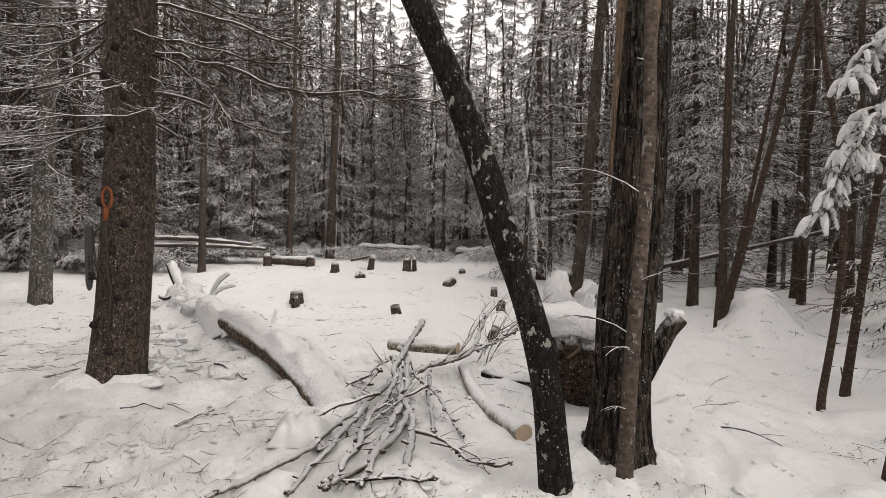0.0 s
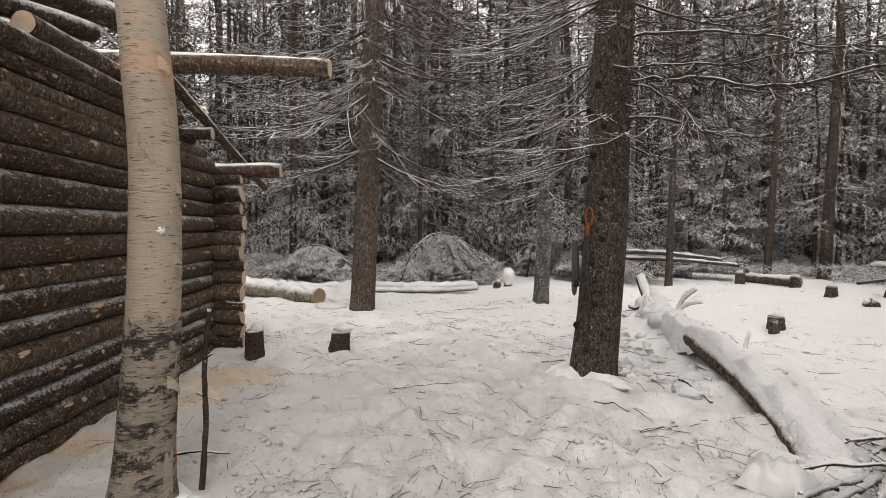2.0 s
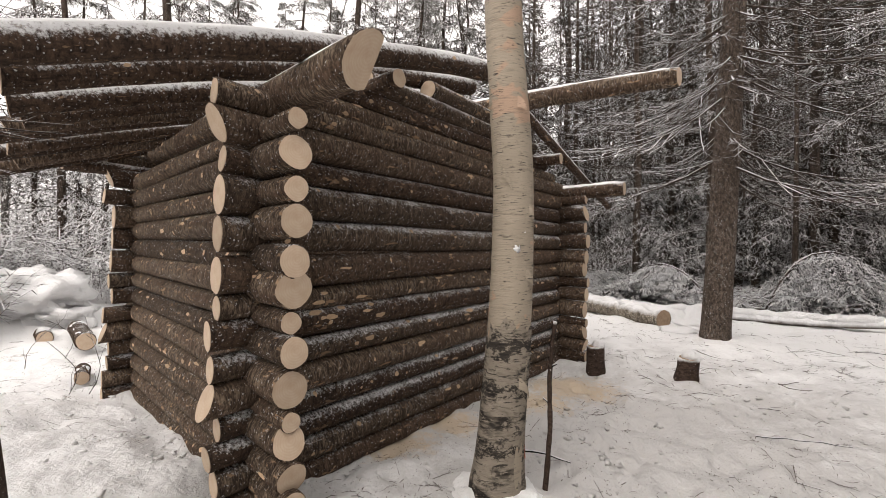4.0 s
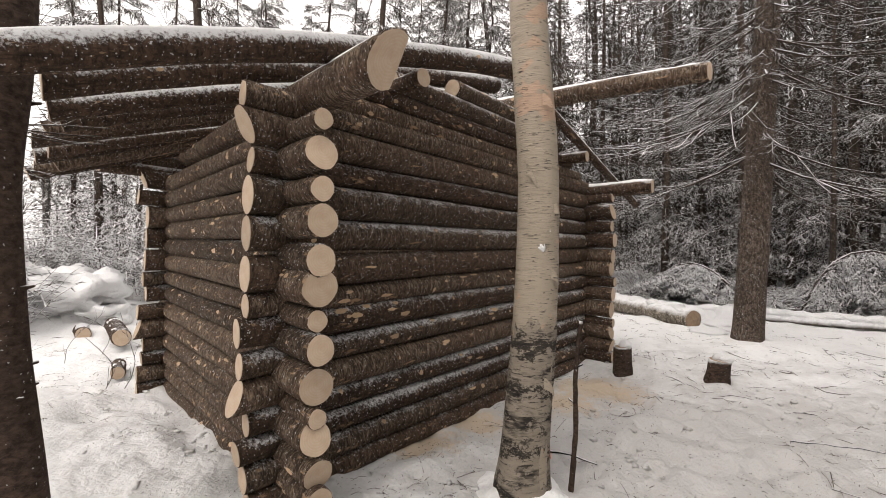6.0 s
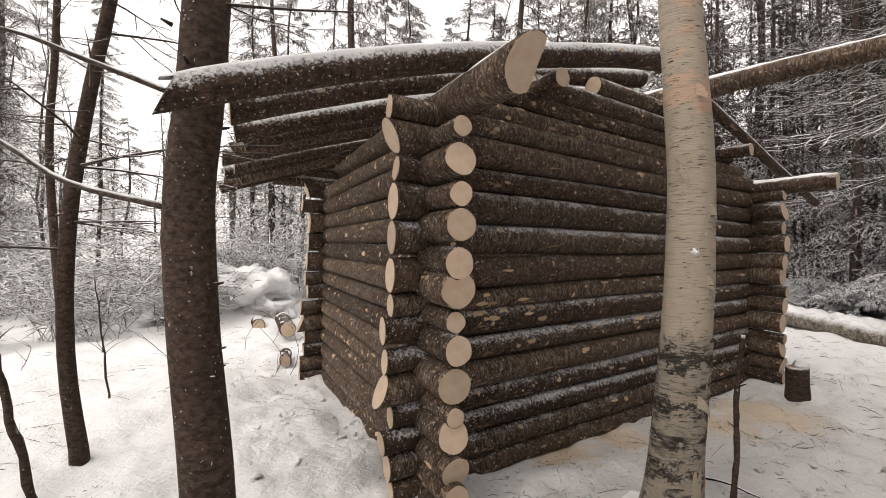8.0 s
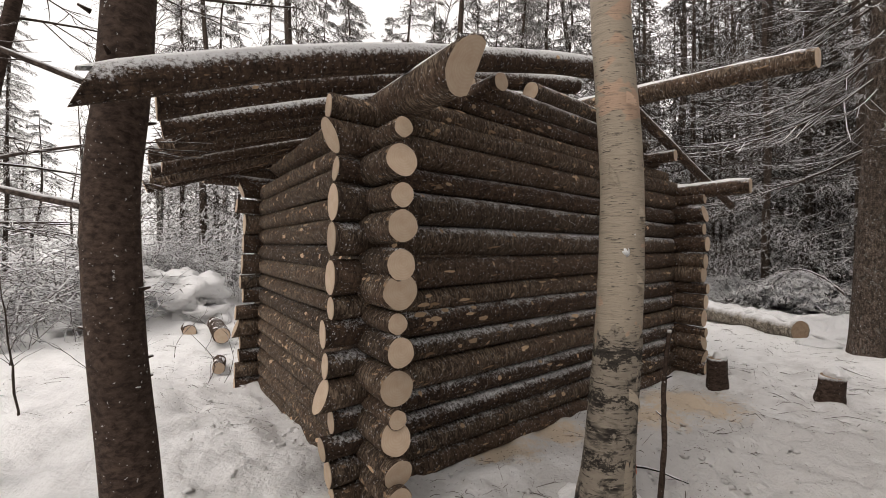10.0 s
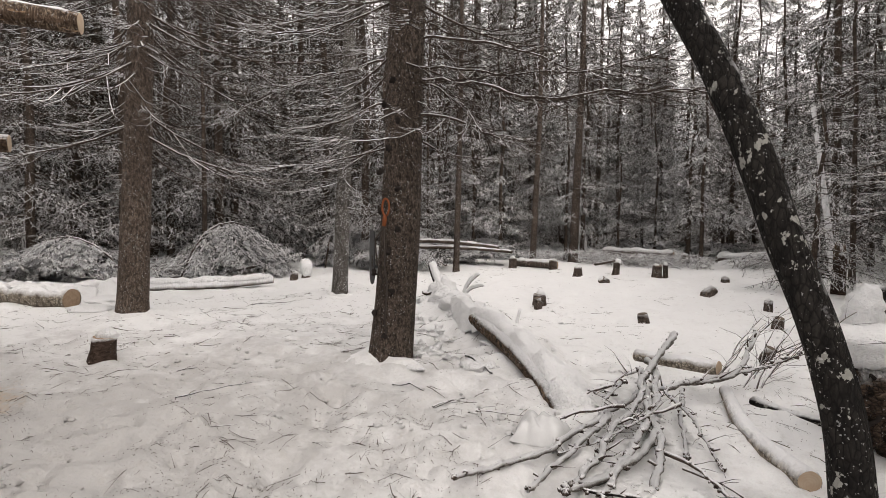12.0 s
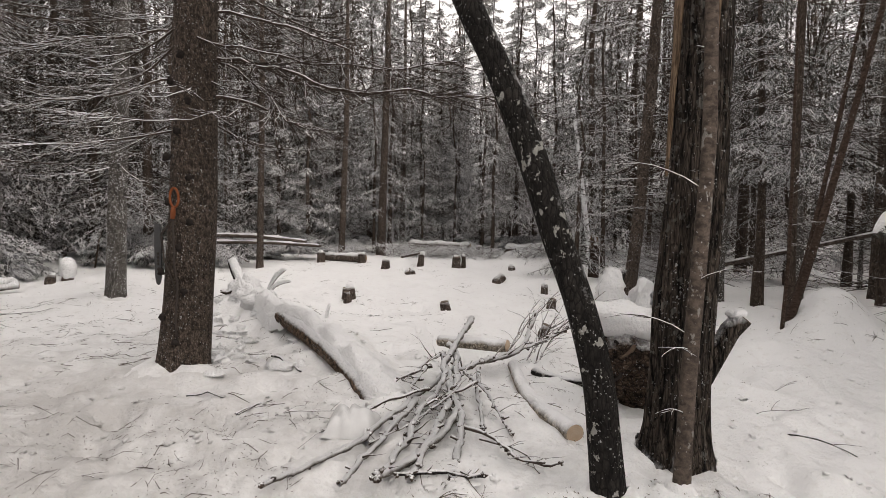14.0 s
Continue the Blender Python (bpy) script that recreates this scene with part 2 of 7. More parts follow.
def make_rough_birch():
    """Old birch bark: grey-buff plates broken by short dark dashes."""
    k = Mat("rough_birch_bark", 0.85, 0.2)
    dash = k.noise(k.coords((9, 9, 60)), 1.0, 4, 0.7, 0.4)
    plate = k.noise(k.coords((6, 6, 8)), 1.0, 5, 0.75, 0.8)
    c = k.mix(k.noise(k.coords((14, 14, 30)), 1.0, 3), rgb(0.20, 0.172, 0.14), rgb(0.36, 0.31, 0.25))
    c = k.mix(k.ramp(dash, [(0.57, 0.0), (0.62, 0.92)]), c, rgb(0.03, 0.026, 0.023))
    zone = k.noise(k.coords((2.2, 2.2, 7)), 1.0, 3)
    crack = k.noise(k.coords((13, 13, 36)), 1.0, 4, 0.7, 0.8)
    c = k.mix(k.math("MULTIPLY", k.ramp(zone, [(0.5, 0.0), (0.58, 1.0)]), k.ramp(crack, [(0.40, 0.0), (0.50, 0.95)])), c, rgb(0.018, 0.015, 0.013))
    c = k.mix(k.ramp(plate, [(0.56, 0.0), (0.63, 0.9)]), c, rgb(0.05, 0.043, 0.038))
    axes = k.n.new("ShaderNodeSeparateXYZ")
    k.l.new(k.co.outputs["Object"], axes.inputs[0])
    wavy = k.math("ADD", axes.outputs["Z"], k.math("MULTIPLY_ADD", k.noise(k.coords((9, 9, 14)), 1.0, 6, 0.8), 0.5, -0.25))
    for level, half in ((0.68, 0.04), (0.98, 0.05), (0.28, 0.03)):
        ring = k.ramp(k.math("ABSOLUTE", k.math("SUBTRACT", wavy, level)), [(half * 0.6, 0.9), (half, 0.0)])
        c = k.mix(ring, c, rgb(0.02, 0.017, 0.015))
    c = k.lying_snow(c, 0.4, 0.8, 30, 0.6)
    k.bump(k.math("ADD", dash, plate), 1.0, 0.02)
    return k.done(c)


def make_plain(name, colour, rough=0.85, vary=0.25, scale=20.0, snow=None, tint=True, cover=1.0):
    k = Mat(name, rough, 0.25)
    v = k.coords()
    c = k.mix(k.noise(v, scale, 4, 0.65), rgb(*[x * (1 - vary) for x in colour]), rgb(*[min(1, x * (1 + vary)) for x in colour]))
    if tint:
        c = k.tint(c, 0.8, 1.2)
    if snow:
        c = k.lying_snow(c, snow[0], snow[1], 14, 0.7, cover=cover)
    k.bump(k.noise(v, scale * 3, 3), 0.4, 0.005)
    return k.done(c)


SNOW = make_snow()
SOFT = make_clean_snow()
LOG_BARK = make_log_bark("log_bark", 1.03, 1.38, 0.45)
GREY_LOG = make_log_bark("grey_log_bark", 1.1, 1.45, 0.55, 0.7)
DUSTED_LOG = make_log_bark("dusted_log_bark", 0.84, 1.12, 0.1, 0.5)
POLE_BARK = make_log_bark("pole_bark", 0.6, 0.92, 0.25)
CUT = make_cut_wood("cut_wood", rgb(0.56, 0.445, 0.335), rgb(0.47, 0.335, 0.235))
STUMP_TOP = make_cut_wood("grey_stump_top", rgb(0.20, 0.155, 0.12), rgb(0.11, 0.085, 0.067))
CUT_OLD = make_cut_wood("weathered_cut", rgb(0.40, 0.29, 0.20), rgb(0.24, 0.16, 0.11))
SCAR = make_plain("peeled_wood", (0.54, 0.38, 0.245), 0.7, 0.4, 60)
SPRUCE = make_bark("spruce_bark", rgb(0.05, 0.0385, 0.0315), rgb(0.25, 0.194, 0.160), (30, 30, 18), depth=0.05, spots=0.6, flecks=0.668)
# spruce bark with lichen and flecks, its colour raised for a better lit trunk
LIT_SPRUCE = make_bark("lit_spruce_bark", rgb(0.07, 0.053, 0.043), rgb(0.29, 0.225, 0.183), (28, 28, 16), lichen=0.4, depth=0.04, spots=0.8)
GREY = make_bark("grey_trunk_bark", rgb(0.06, 0.055, 0.05), rgb(0.16, 0.145, 0.13), (24, 24, 8), lichen=0.5, spots=0.95, flecks=0.61)
DARK = make_bark("dark_bark", rgb(0.008, 0.007, 0.0065), rgb(0.030, 0.0265, 0.0235), (22, 22, 9), lichen=0.75, spots=0.35)
SAPLING = make_bark("mottled_grey_bark", rgb(0.055, 0.043, 0.036), rgb(0.155, 0.122, 0.10), (20, 20, 26), lichen=0.45, depth=0.012, spots=0.35, flecks=0.7, cracks=0.12)
BROWN = make_bark("smooth_brown_bark", rgb(0.034, 0.0225, 0.0175), rgb(0.105, 0.072, 0.056), (24, 24, 40), depth=0.012, spots=0.45, flecks=0.70, cracks=0.08)
RIDGED = make_bark("ridged_bark", rgb(0.010, 0.008, 0.007), rgb(0.21, 0.168, 0.138), (30, 30, 4.5), lichen=0.35, depth=0.08, spots=0.65, flecks=0.69)
BIRCH = make_birch_bark()
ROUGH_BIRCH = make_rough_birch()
TWIG = make_bark("twig_bark", rgb(0.045, 0.034, 0.028), rgb(0.125, 0.094, 0.076), (20, 20, 20), snow=(0.3, 0.85), depth=0.004, spots=0.0)
FAR_TWIG = make_bark("far_twig_bark", rgb(0.03, 0.0205, 0.0155), rgb(0.115, 0.079, 0.059), (20, 20, 20), snow=(0.45, 1.0), depth=0.004, spots=0.0)
FAR_BARK = make_bark("far_bark", rgb(0.045, 0.034, 0.027), rgb(0.125, 0.094, 0.075), (14, 14, 5), spots=0.3)
NEEDLES = make_plain("spruce_needles", (0.045, 0.039, 0.031), 0.8, 0.4, 3.0, (-0.1, 0.7), cover=0.9)
LADEN = make_plain("snowy_needles", (0.045, 0.045, 0.036), 0.8, 0.4, 3.0, (-0.15, 0.7), cover=0.75)
# NEEDLES again, darker and less snowy: the wood's shade put into the colour
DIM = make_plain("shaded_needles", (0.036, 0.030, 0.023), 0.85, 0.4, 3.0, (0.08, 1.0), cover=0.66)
BOWED = make_plain("bowed_needles", (0.032, 0.03, 0.024), 0.8, 0.4, 3.0, (0.0, 0.85), cover=0.88)
FROSTED = make_plain("frosted_needles", (0.13, 0.122, 0.108), 0.8, 0.4, 3.0, (-0.85, 0.25), cover=0.9)
RUST = make_plain("orange_band", (0.21, 0.062, 0.022), 0.6, 0.3, 25, tint=False)
ORANGE = make_plain("orange_plastic", (0.75, 0.16, 0.06), 0.4, 0.1, 25, tint=False)
ROTTEN = make_bark("rotten_bark", rgb(0.035, 0.025, 0.019), rgb(0.33, 0.225, 0.155), (16, 16, 16), lichen=0.4, depth=0.05, spots=0.7)
RAGGED = make_bark("ragged_root_bark", rgb(0.018, 0.013, 0.011), rgb(0.16, 0.11, 0.082), (14, 14, 20), depth=0.06, spots=0.5)
PLASTERED = make_bark("snow_plastered_bark", rgb(0.06, 0.05, 0.042), rgb(0.25, 0.21, 0.17), (10, 10, 6), snow=(-0.75, 0.0), depth=0.02)
ROOT = make_plain("root_wood", (0.085, 0.058, 0.042), 0.9, 0.5, 25.0)
KNOT = make_plain("dark_knot", (0.022, 0.017, 0.015), 0.9, 0.4, 40.0)
DEADWOOD = make_bark("broken_wood", rgb(0.13, 0.088, 0.058), rgb(0.31, 0.215, 0.145), (40, 40, 4), spots=0.0)
BIRCH_TWIG = make_bark("birch_branch_bark", rgb(0.085, 0.074, 0.064), rgb(0.42, 0.38, 0.33), (48, 48, 48), snow=(-0.05, 0.6), depth=0.02, spots=0.8)
BIRCH_LOG = make_bark("birch_log_bark", rgb(0.12, 0.10, 0.08), rgb(0.50, 0.44, 0.36), (14, 14, 14), snow=(0.1, 0.75), depth=0.012, spots=0.9)
HEAVY = make_plain("heavy_snow_needles", (0.05, 0.055, 0.045), 0.8, 0.4, 3.0, (-0.7, 0.1))
METAL = make_plain("grey_steel", (0.07, 0.07, 0.072), 0.45, 0.2, 40, tint=False)
ROPE = make_plain("dark_rope", (0.05, 0.04, 0.035), 0.9, 0.3, 60, tint=False)
LITTER = make_plain("twig_litter", (0.085, 0.064, 0.05), 0.9, 0.35, 8.0)
BAG = make_plain("clear_film", (0.66, 0.66, 0.66), 0.25, 0.1, 12.0, tint=False)
FAR_NEEDLES = make_plain("far_needles", (0.075, 0.064, 0.052), 0.85, 0.4, 1.0, (-0.3, 0.9), cover=0.55)

# ---- mesh tools ----
class Buf:
    """Collects verts and faces of one mesh."""

    def __init__(self):
        self.v, self.f = [], []

    def tube(self, pts, radii, segs=6, cap=True, lump=0.0, rng=None, flat=1.0):
        pts = [Vector(p) for p in pts]
        base, last = len(self.v), len(pts) - 1
        ax = None
        for i, p in enumerate(pts):
            d = (pts[min(i + 1, last)] - pts[max(i - 1, 0)]).normalized()
            if ax is None:
                ax = d.orthogonal().normalized()
            ax = (ax - d * ax.dot(d)).normalized()
            bx = d.cross(ax)
            for j in range(segs):
                a = 2 * math.pi * j / segs
                r = radii[i] * (1 + (rng.uniform(-lump, lump) if lump else 0))
                self.v.append(tuple(p + (ax * math.cos(a) + bx * math.sin(a)) * r))
        for i in range(last):
            for j in range(segs):
                a, b = base + i * segs + j, base + i * segs + (j + 1) % segs
                self.f.append((a, b, b + segs, a + segs))
        if cap:
            self.f.append(tuple(base + j for j in reversed(range(segs))))
            self.f.append(tuple(base + last * segs + j for j in range(segs)))
        return self

    def spike(self, a, b, r):
        """A slim three-sided cone from a to b."""
        d = (b - a)
        x = d.orthogonal().normalized() * r
        y = d.normalized().cross(x)
        n = len(self.v)
        self.v += [tuple(a + x), tuple(a - x * 0.5 + y * 0.87), tuple(a - x * 0.5 - y * 0.87), tuple(b)]
        self.f += [(n, n + 1, n + 3), (n + 1, n + 2, n + 3), (n + 2, n, n + 3)]

    def sliver(self, a, b, r, rng):
        """One flat needle spray from a to b, lying nearly level."""
        d = (b - a).normalized()
        w = Vector((-d.y, d.x, rng.uniform(-0.6, 0.6)))
        w = w.normalized() * r if w.length > 0.05 else Vector((r, 0, 0))
        n = len(self.v)
        self.v += [tuple(a + w), tuple(b), tuple(a - w)]
        self.f.append((n, n + 1, n + 2))

    def blob(self, c, r, rng, lump=0.2, rings=8, segs=12):
        """A lumpy rounded mass with half axes r."""
        n = len(self.v)
        ph = rng.uniform(0, 9)
        for i in range(rings + 1):
            th = math.pi * i / rings
            for j in range(segs):
                a = 2 * math.pi * j / segs
                q = Vector((math.sin(th) * math.cos(a), math.sin(th) * math.sin(a), math.cos(th)))
                k = 1 + lump * (noise.noise(q * 1.7 + Vector((ph, ph, ph))) + 0.5 * noise.noise(q * 4.1 + Vector((ph, 0, ph))))
                self.v.append((c[0] + q.x * r[0] * k, c[1] + q.y * r[1] * k, c[2] + q.z * r[2] * k))
        for i in range(rings):
            for j in range(segs):
                a, b = n + i * segs + j, n + i * segs + (j + 1) % segs
                self.f.append((a, a + segs, b + segs, b))
        return self

    def mesh(self, name, material, smooth=True):
        me = bpy.data.meshes.new(name)
        me.from_pydata(self.v, [], self.f)
        me.materials.append(material)
        if smooth:
            me.polygons.foreach_set("use_smooth", [True] * len(me.polygons))
        me.validate()
        me.update()
        return me


def part(name, buf, material, parent=None, label="", smooth=True, m=None):
    ob = new(name, buf if isinstance(buf, bpy.types.Mesh) else buf.mesh(name, material, smooth))
    if parent is not None:
        ob.parent = parent
    if m is not None:
        ob.matrix_basis = m
    return tagged(ob, label)


def thing(name, at, label, category, group="", kind=""):
    ob = new(name)
    ob.empty_display_size = 0.1
    ob.location = at
    return tagged(ob, label, category, group, kind)


def rise(x, y):
    """Height of the snow's surface without its small bumps."""
    r = math.hypot(x, y)
    h = 0.02 * max(0.0, min(r, 60.0) - 6)
    for cx, cy, rad, top in MOUNDS:
        d2 = ((x - cx) ** 2 + (y - cy) ** 2) / rad**2
        if d2 < 6:
            h += top * math.exp(-d2)
    return h


# low rises of snow: x, y, radius, height
MOUNDS = [
    (1.3, 3.4, 0.55, 0.10), (-3.22, 4.92, 0.6, 0.10), (4.3, 7.1, 0.9, 0.18), (4.55, 7.2, 0.45, 0.5), (4.1, 6.75, 0.3, 0.15), (3.0, 5.6, 0.5, 0.1), (2.3, 5.0, 0.35, 0.1), (3.3, 6.3, 0.4, 0.12), (2.0, 4.2, 0.4, 0.08), (1.4, 5.2, 0.7, 0.12),
    (-3.42, 0.53, 0.45, -0.03), (-6.9, 2.7, 0.5, 0.12), (-8.37, 5.0, 0.7, 0.10), (-10.6, -8.3, 1.1, 0.85), (-8.9, -7.9, 0.7, 0.3), (-10.0, -7.4, 0.7, 0.4), (-9.7, -7.9, 0.4, 0.25), (-10.4, -7.0, 0.35, 0.2),
    (-3.4, -2.4, 0.9, 0.12), (-4.5, -3.9, 0.8, 0.18), (-1.25, 5.0, 0.42, 0.2), (-1.9, 5.9, 0.45, 0.22), (-2.6, 6.7, 0.5, 0.25), (-3.3, 7.5, 0.55, 0.3), (-4.2, 8.2, 0.7, 0.28), (-2.3, 5.2, 0.6, 0.05), (-0.3, 4.4, 0.9, 0.06),
    (5.5, 6.0, 1.5, 0.2), (4.2, 4.6, 0.5, 0.08), (-4.9, 1.2, 0.5, 0.06), (-10.5, 4.5, 1.2, 0.1), (-6.0, 8.9, 1.5, 0.1),
]


def bumps(x, y):
    """Trodden, lumpy snow close by, smoother further off."""
    r = math.hypot(x, y)
    p = Vector((x, y, 0.0))
    h = 0.05 * noise.noise(p * 0.9) + 0.062 * noise.noise(p * 2.7 + Vector((7, 3, 1)))
    track = max(0.0, 1 - abs(math.hypot(x + 3.2, y - 2.8) - 0.5) / 3.2)
    if r < 14:
        h += (0.03 + 0.02 * track) * noise.noise(p * 6.0) * max(0, 1 - r / 14)
        h += (0.022 + 0.022 * track) * noise.noise(p * 15.0) * max(0, 1 - r / 11)
        pit = noise.noise(p * 3.6 + Vector((2, 9, 4))) + 0.5 * noise.noise(p * 8.5)
        h -= 0.16 * (0.3 + track) * max(0.0, pit - 0.22)
    return h


# small heaps and holes of kicked-up snow, kept by metre square
LUMPS = {}
lump_rng = random.Random(31)
for count, a1, a2, r1, r2 in ((170, -44, -14, 2.6, 8.5), (70, -14, 26, 2.4, 6.5), (70, 26, 48, 3.5, 8.0), (60, 48, 130, 2.6, 7.0)):
    for _ in range(count):
        a, r = radians(lump_rng.uniform(a1, a2)), lump_rng.uniform(r1, r2)
        x, y = -math.sin(a) * r, math.cos(a) * r
        if math.hypot(x + 3.22, y - 4.92) < 0.7 or math.hypot(x + 3.42, y - 0.53) < 0.5 or math.hypot(x + 0.3, y - 4.2) < 0.9:
            continue
        rad = lump_rng.uniform(0.05, 0.17)
        LUMPS.setdefault((math.floor(x), math.floor(y)), []).append((x, y, rad, rad * lump_rng.choice((-0.45, -0.35, -0.25, 0.12, 0.22))))


def ground_z(x, y):
    h = rise(x, y) + bumps(x, y) * min(1.0, (math.hypot(x, y) / 1.5) ** 2)
    if math.hypot(x, y) < 10:
        i, j = math.floor(x), math.floor(y)
        for u in (i - 1, i, i + 1):
            for w in (j - 1, j, j + 1):
                for cx, cy, rad, top in LUMPS.get((u, w), ()):
                    d2 = ((x - cx) ** 2 + (y - cy) ** 2) / rad**2
                    if d2 < 5:
                        h += top * math.exp(-d2 * d2)
    return h


def make_ground():
    az = list(np.linspace(radians(-62), radians(172), 520)) + list(np.linspace(radians(174), radians(296), 60))
    rr = [0.0, 0.3, 0.55, 0.8, 1.0] + list(1.2 * np.power(1.0165, np.arange(0, 160))) + list(16.5 * np.power(1.05, np.arange(0, 25))) + [80, 110, 160, 260, 420, 900]
    v, f, n = [], [], len(az)
    for r in rr:
        for a in az:
            x, y = -math.sin(a) * r, math.cos(a) * r
            v.append((x, y, ground_z(x, y) if r < 70 else rise(x, y)))
    for i in range(len(rr) - 1):
        for j in range(n):
            a, b = i * n + j, i * n + (j + 1) % n
            f.append((a, b, b + n, a + n) if i else (a, b + n, a + n))
    me = bpy.data.meshes.new("ground")
    me.from_pydata(v, [], f)
    me.materials.append(SNOW)
    me.polygons.foreach_set("use_smooth", [True] * len(me.polygons))
    me.validate()
    me.update()
    if me.polygons[n * 24].normal.z < 0:
        me.flip_normals()
    return tagged(new("ground", me), "trodden snow-covered forest clearing with scattered twigs", "ground", kind="structure")


make_ground()

# ---- log cabin: near corner, the two wall directions ----
C0 = Vector((-3.09, -1.03, 0.0))
U = Vector((-0.801, 0.597, 0.0))
V = Vector((-0.76, -0.65, 0.0))
LEN_U, LEN_V = 5.15, 3.2


def at(s, w, z):
    return C0 + U * s + V * w + Vector((0, 0, z))


cabin = thing("log_cabin", at(2.5, 1.5, 0), "unfinished cabin of stacked dark-barked spruce logs, snow-dusted pole roof", "cabin")
crng = random.Random(5)


def cut_disc(r, rng, n=22, hewn=0.0):
    b = Buf()
    ph = rng.uniform(0, 9)
    for k, z in ((1.0, -0.004), (1.0, 0.0)):
        for j in range(n):
            a = 2 * math.pi * j / n
            q = r * (1 + 0.09 * noise.noise(Vector((math.cos(a) * 1.3 + ph, math.sin(a) * 1.3, ph))) - 0.04) * k
            b.v.append((max(q * math.cos(a), -hewn * r) if hewn else q * math.cos(a), q * math.sin(a), z))
    b.v.append((0, 0, 0.002))
    for j in range(n):
        b.f.append((j, (j + 1) % n, n + (j + 1) % n, n + j))
        b.f.append((n + j, n + (j + 1) % n, 2 * n))
    return b


def add_log(a, b, r1, r2, rng, parent, material, name="log", bow=0.0, label="", ends=(True, True), scars=0, face=0, slant=(0, 0), yaw=(0, 0), top=None, snow=0.0, hewn=0.0):
    """A log from a to b with sawn ends. bow: how far its middle rises; slant, yaw: how far each cut leans."""
    a, b = Vector(a), Vector(b)
    length = (b - a).length
    x = (b - a).normalized()
    z = Vector((0, 0, 1))
    y = z.cross(x).normalized()
    z = x.cross(y)
    m = Matrix((x, y, z)).transposed().to_4x4()
    m.translation = a
    buf, segs, n = Buf(), 14, max(6, int(length / 0.22))
    ph = rng.uniform(0, 50)
    rot = rng.uniform(0, 6)
    for i in range(n + 1):
        t = i / n
        rad = r1 + (r2 - r1) * t
        off = Vector((0, 0.012 * noise.noise(Vector((t * length * 0.7, ph, 0))), bow * 4 * t * (1 - t) + 0.012 * noise.noise(Vector((t * length * 0.7, ph, 5)))))
        for j in range(segs):
            g = 2 * math.pi * j / segs
            k = rad * (1 + 0.05 * noise.noise(Vector((t * length * 2.2, math.cos(g + rot) * 1.2 + ph, math.sin(g + rot) * 1.2))))
            e = 0 if i == 0 else 1 if i == n else None
            dx = 0 if e is None else (slant[e] * math.sin(g) + yaw[e] * math.cos(g)) * k
            side = math.cos(g) * k
            if hewn:
                side = max(side, -hewn * rad)
            buf.v.append((t * length + dx, off.y + side, off.z + math.sin(g) * k))
    for i in range(n):
        for j in range(segs):
            p, q = i * segs + j, i * segs + (j + 1) % segs
            buf.f.append((p, q, q + segs, p + segs)[::-1])
    buf.f.append(tuple(range(segs)))
    buf.f.append(tuple(n * segs + j for j in reversed(range(segs))))
    inv = Matrix.Translation(-parent.location) if parent is not None else Matrix()
    ob = part(name, buf, material, parent, label, m=inv @ m)
    for on, px, rad, flip, sl, yw in ((ends[0], 0.0, r1, -1, slant[0], yaw[0]), (ends[1], length, r2, 1, slant[1], yaw[1])):
        if not on:
            continue
        nx = Vector((1, -yw, -sl)).normalized() * flip
        mm = Matrix((Vector((yw, 1, 0)), Vector((sl, 0, 1)) * flip, nx)).transposed().to_4x4()
        mm.translation = Vector((px, 0.012 * noise.noise(Vector((px * 0.7, ph, 0))), 0.012 * noise.noise(Vector((px * 0.7, ph, 5))))) + nx * 0.006
        part("cut_end", cut_disc(rad * 0.965, rng, 22, hewn), top or CUT, ob, "pale sawn log end" if not flip else "", smooth=False, m=mm)
    if snow:
        sb, k = Buf(), max(8, int(length / 0.07))
        for i in range(k + 1):
            t = i / k
            rad = r1 + (r2 - r1) * t
            keep = 0.75 + 1.1 * noise.noise(Vector((t * length * 0.9, ph, 3))) + 0.5 * noise.noise(Vector((t * length * 5, ph, 8)))
            keep = max(0.0, min(1.0, keep)) * min(1.0, min(i, k - i) / 2.0)
            cz = bow * 4 * t * (1 - t) + 0.012 * noise.noise(Vector((t * length * 0.7, ph, 5)))
            for j in range(7):
                g = math.pi * (0.5 + 0.29 * (j - 3) / 3 * (0.55 + 0.45 * keep))
                up = (snow * keep * (1 - ((j - 3) / 3.2) ** 2) - 0.008) * (1 + 0.5 * noise.noise(Vector((t * length * 9, j * 0.7, ph))))
                sb.v.append((t * length, math.cos(g) * (rad + up), cz + math.sin(g) * (rad + up)))
        for i in range(k):
            for j in range(6):
                p = i * 7 + j
                sb.f.append((p, p + 7, p + 8, p + 1)[::-1])
        part("snow", sb, SOFT, ob, "thin snow along the top")
    for _ in range(scars):
        t, g = rng.uniform(0.04, 0.96), rng.uniform(-0.5, 0.9)
        side = face if face and rng.random() < 0.85 else -1 if rng.random() < 0.5 else 1
        rad = (r1 + (r2 - r1) * t) * 1.015
        sx, sy = rng.choice((0.014, 0.018, 0.022, 0.026, 0.034, 0.06)), rng.uniform(0.011, 0.022)
        sb = Buf()
        sb.v.append((0, 0, 0.004))
        for j in range(10):
            q = 2 * math.pi * j / 10
            k = rng.uniform(0.75, 1.2)
            yy = math.sin(q) * sy * k
            sb.v.append((math.cos(q) * sx * k, yy, -yy * yy / (2 * rad) - 0.001))
        for j in range(10):
            sb.f.append((0, 1 + j, 1 + (j + 1) % 10))
        nrm = Vector((0, side * math.cos(g), math.sin(g)))
        ty = nrm.cross(Vector((1, 0, 0)))
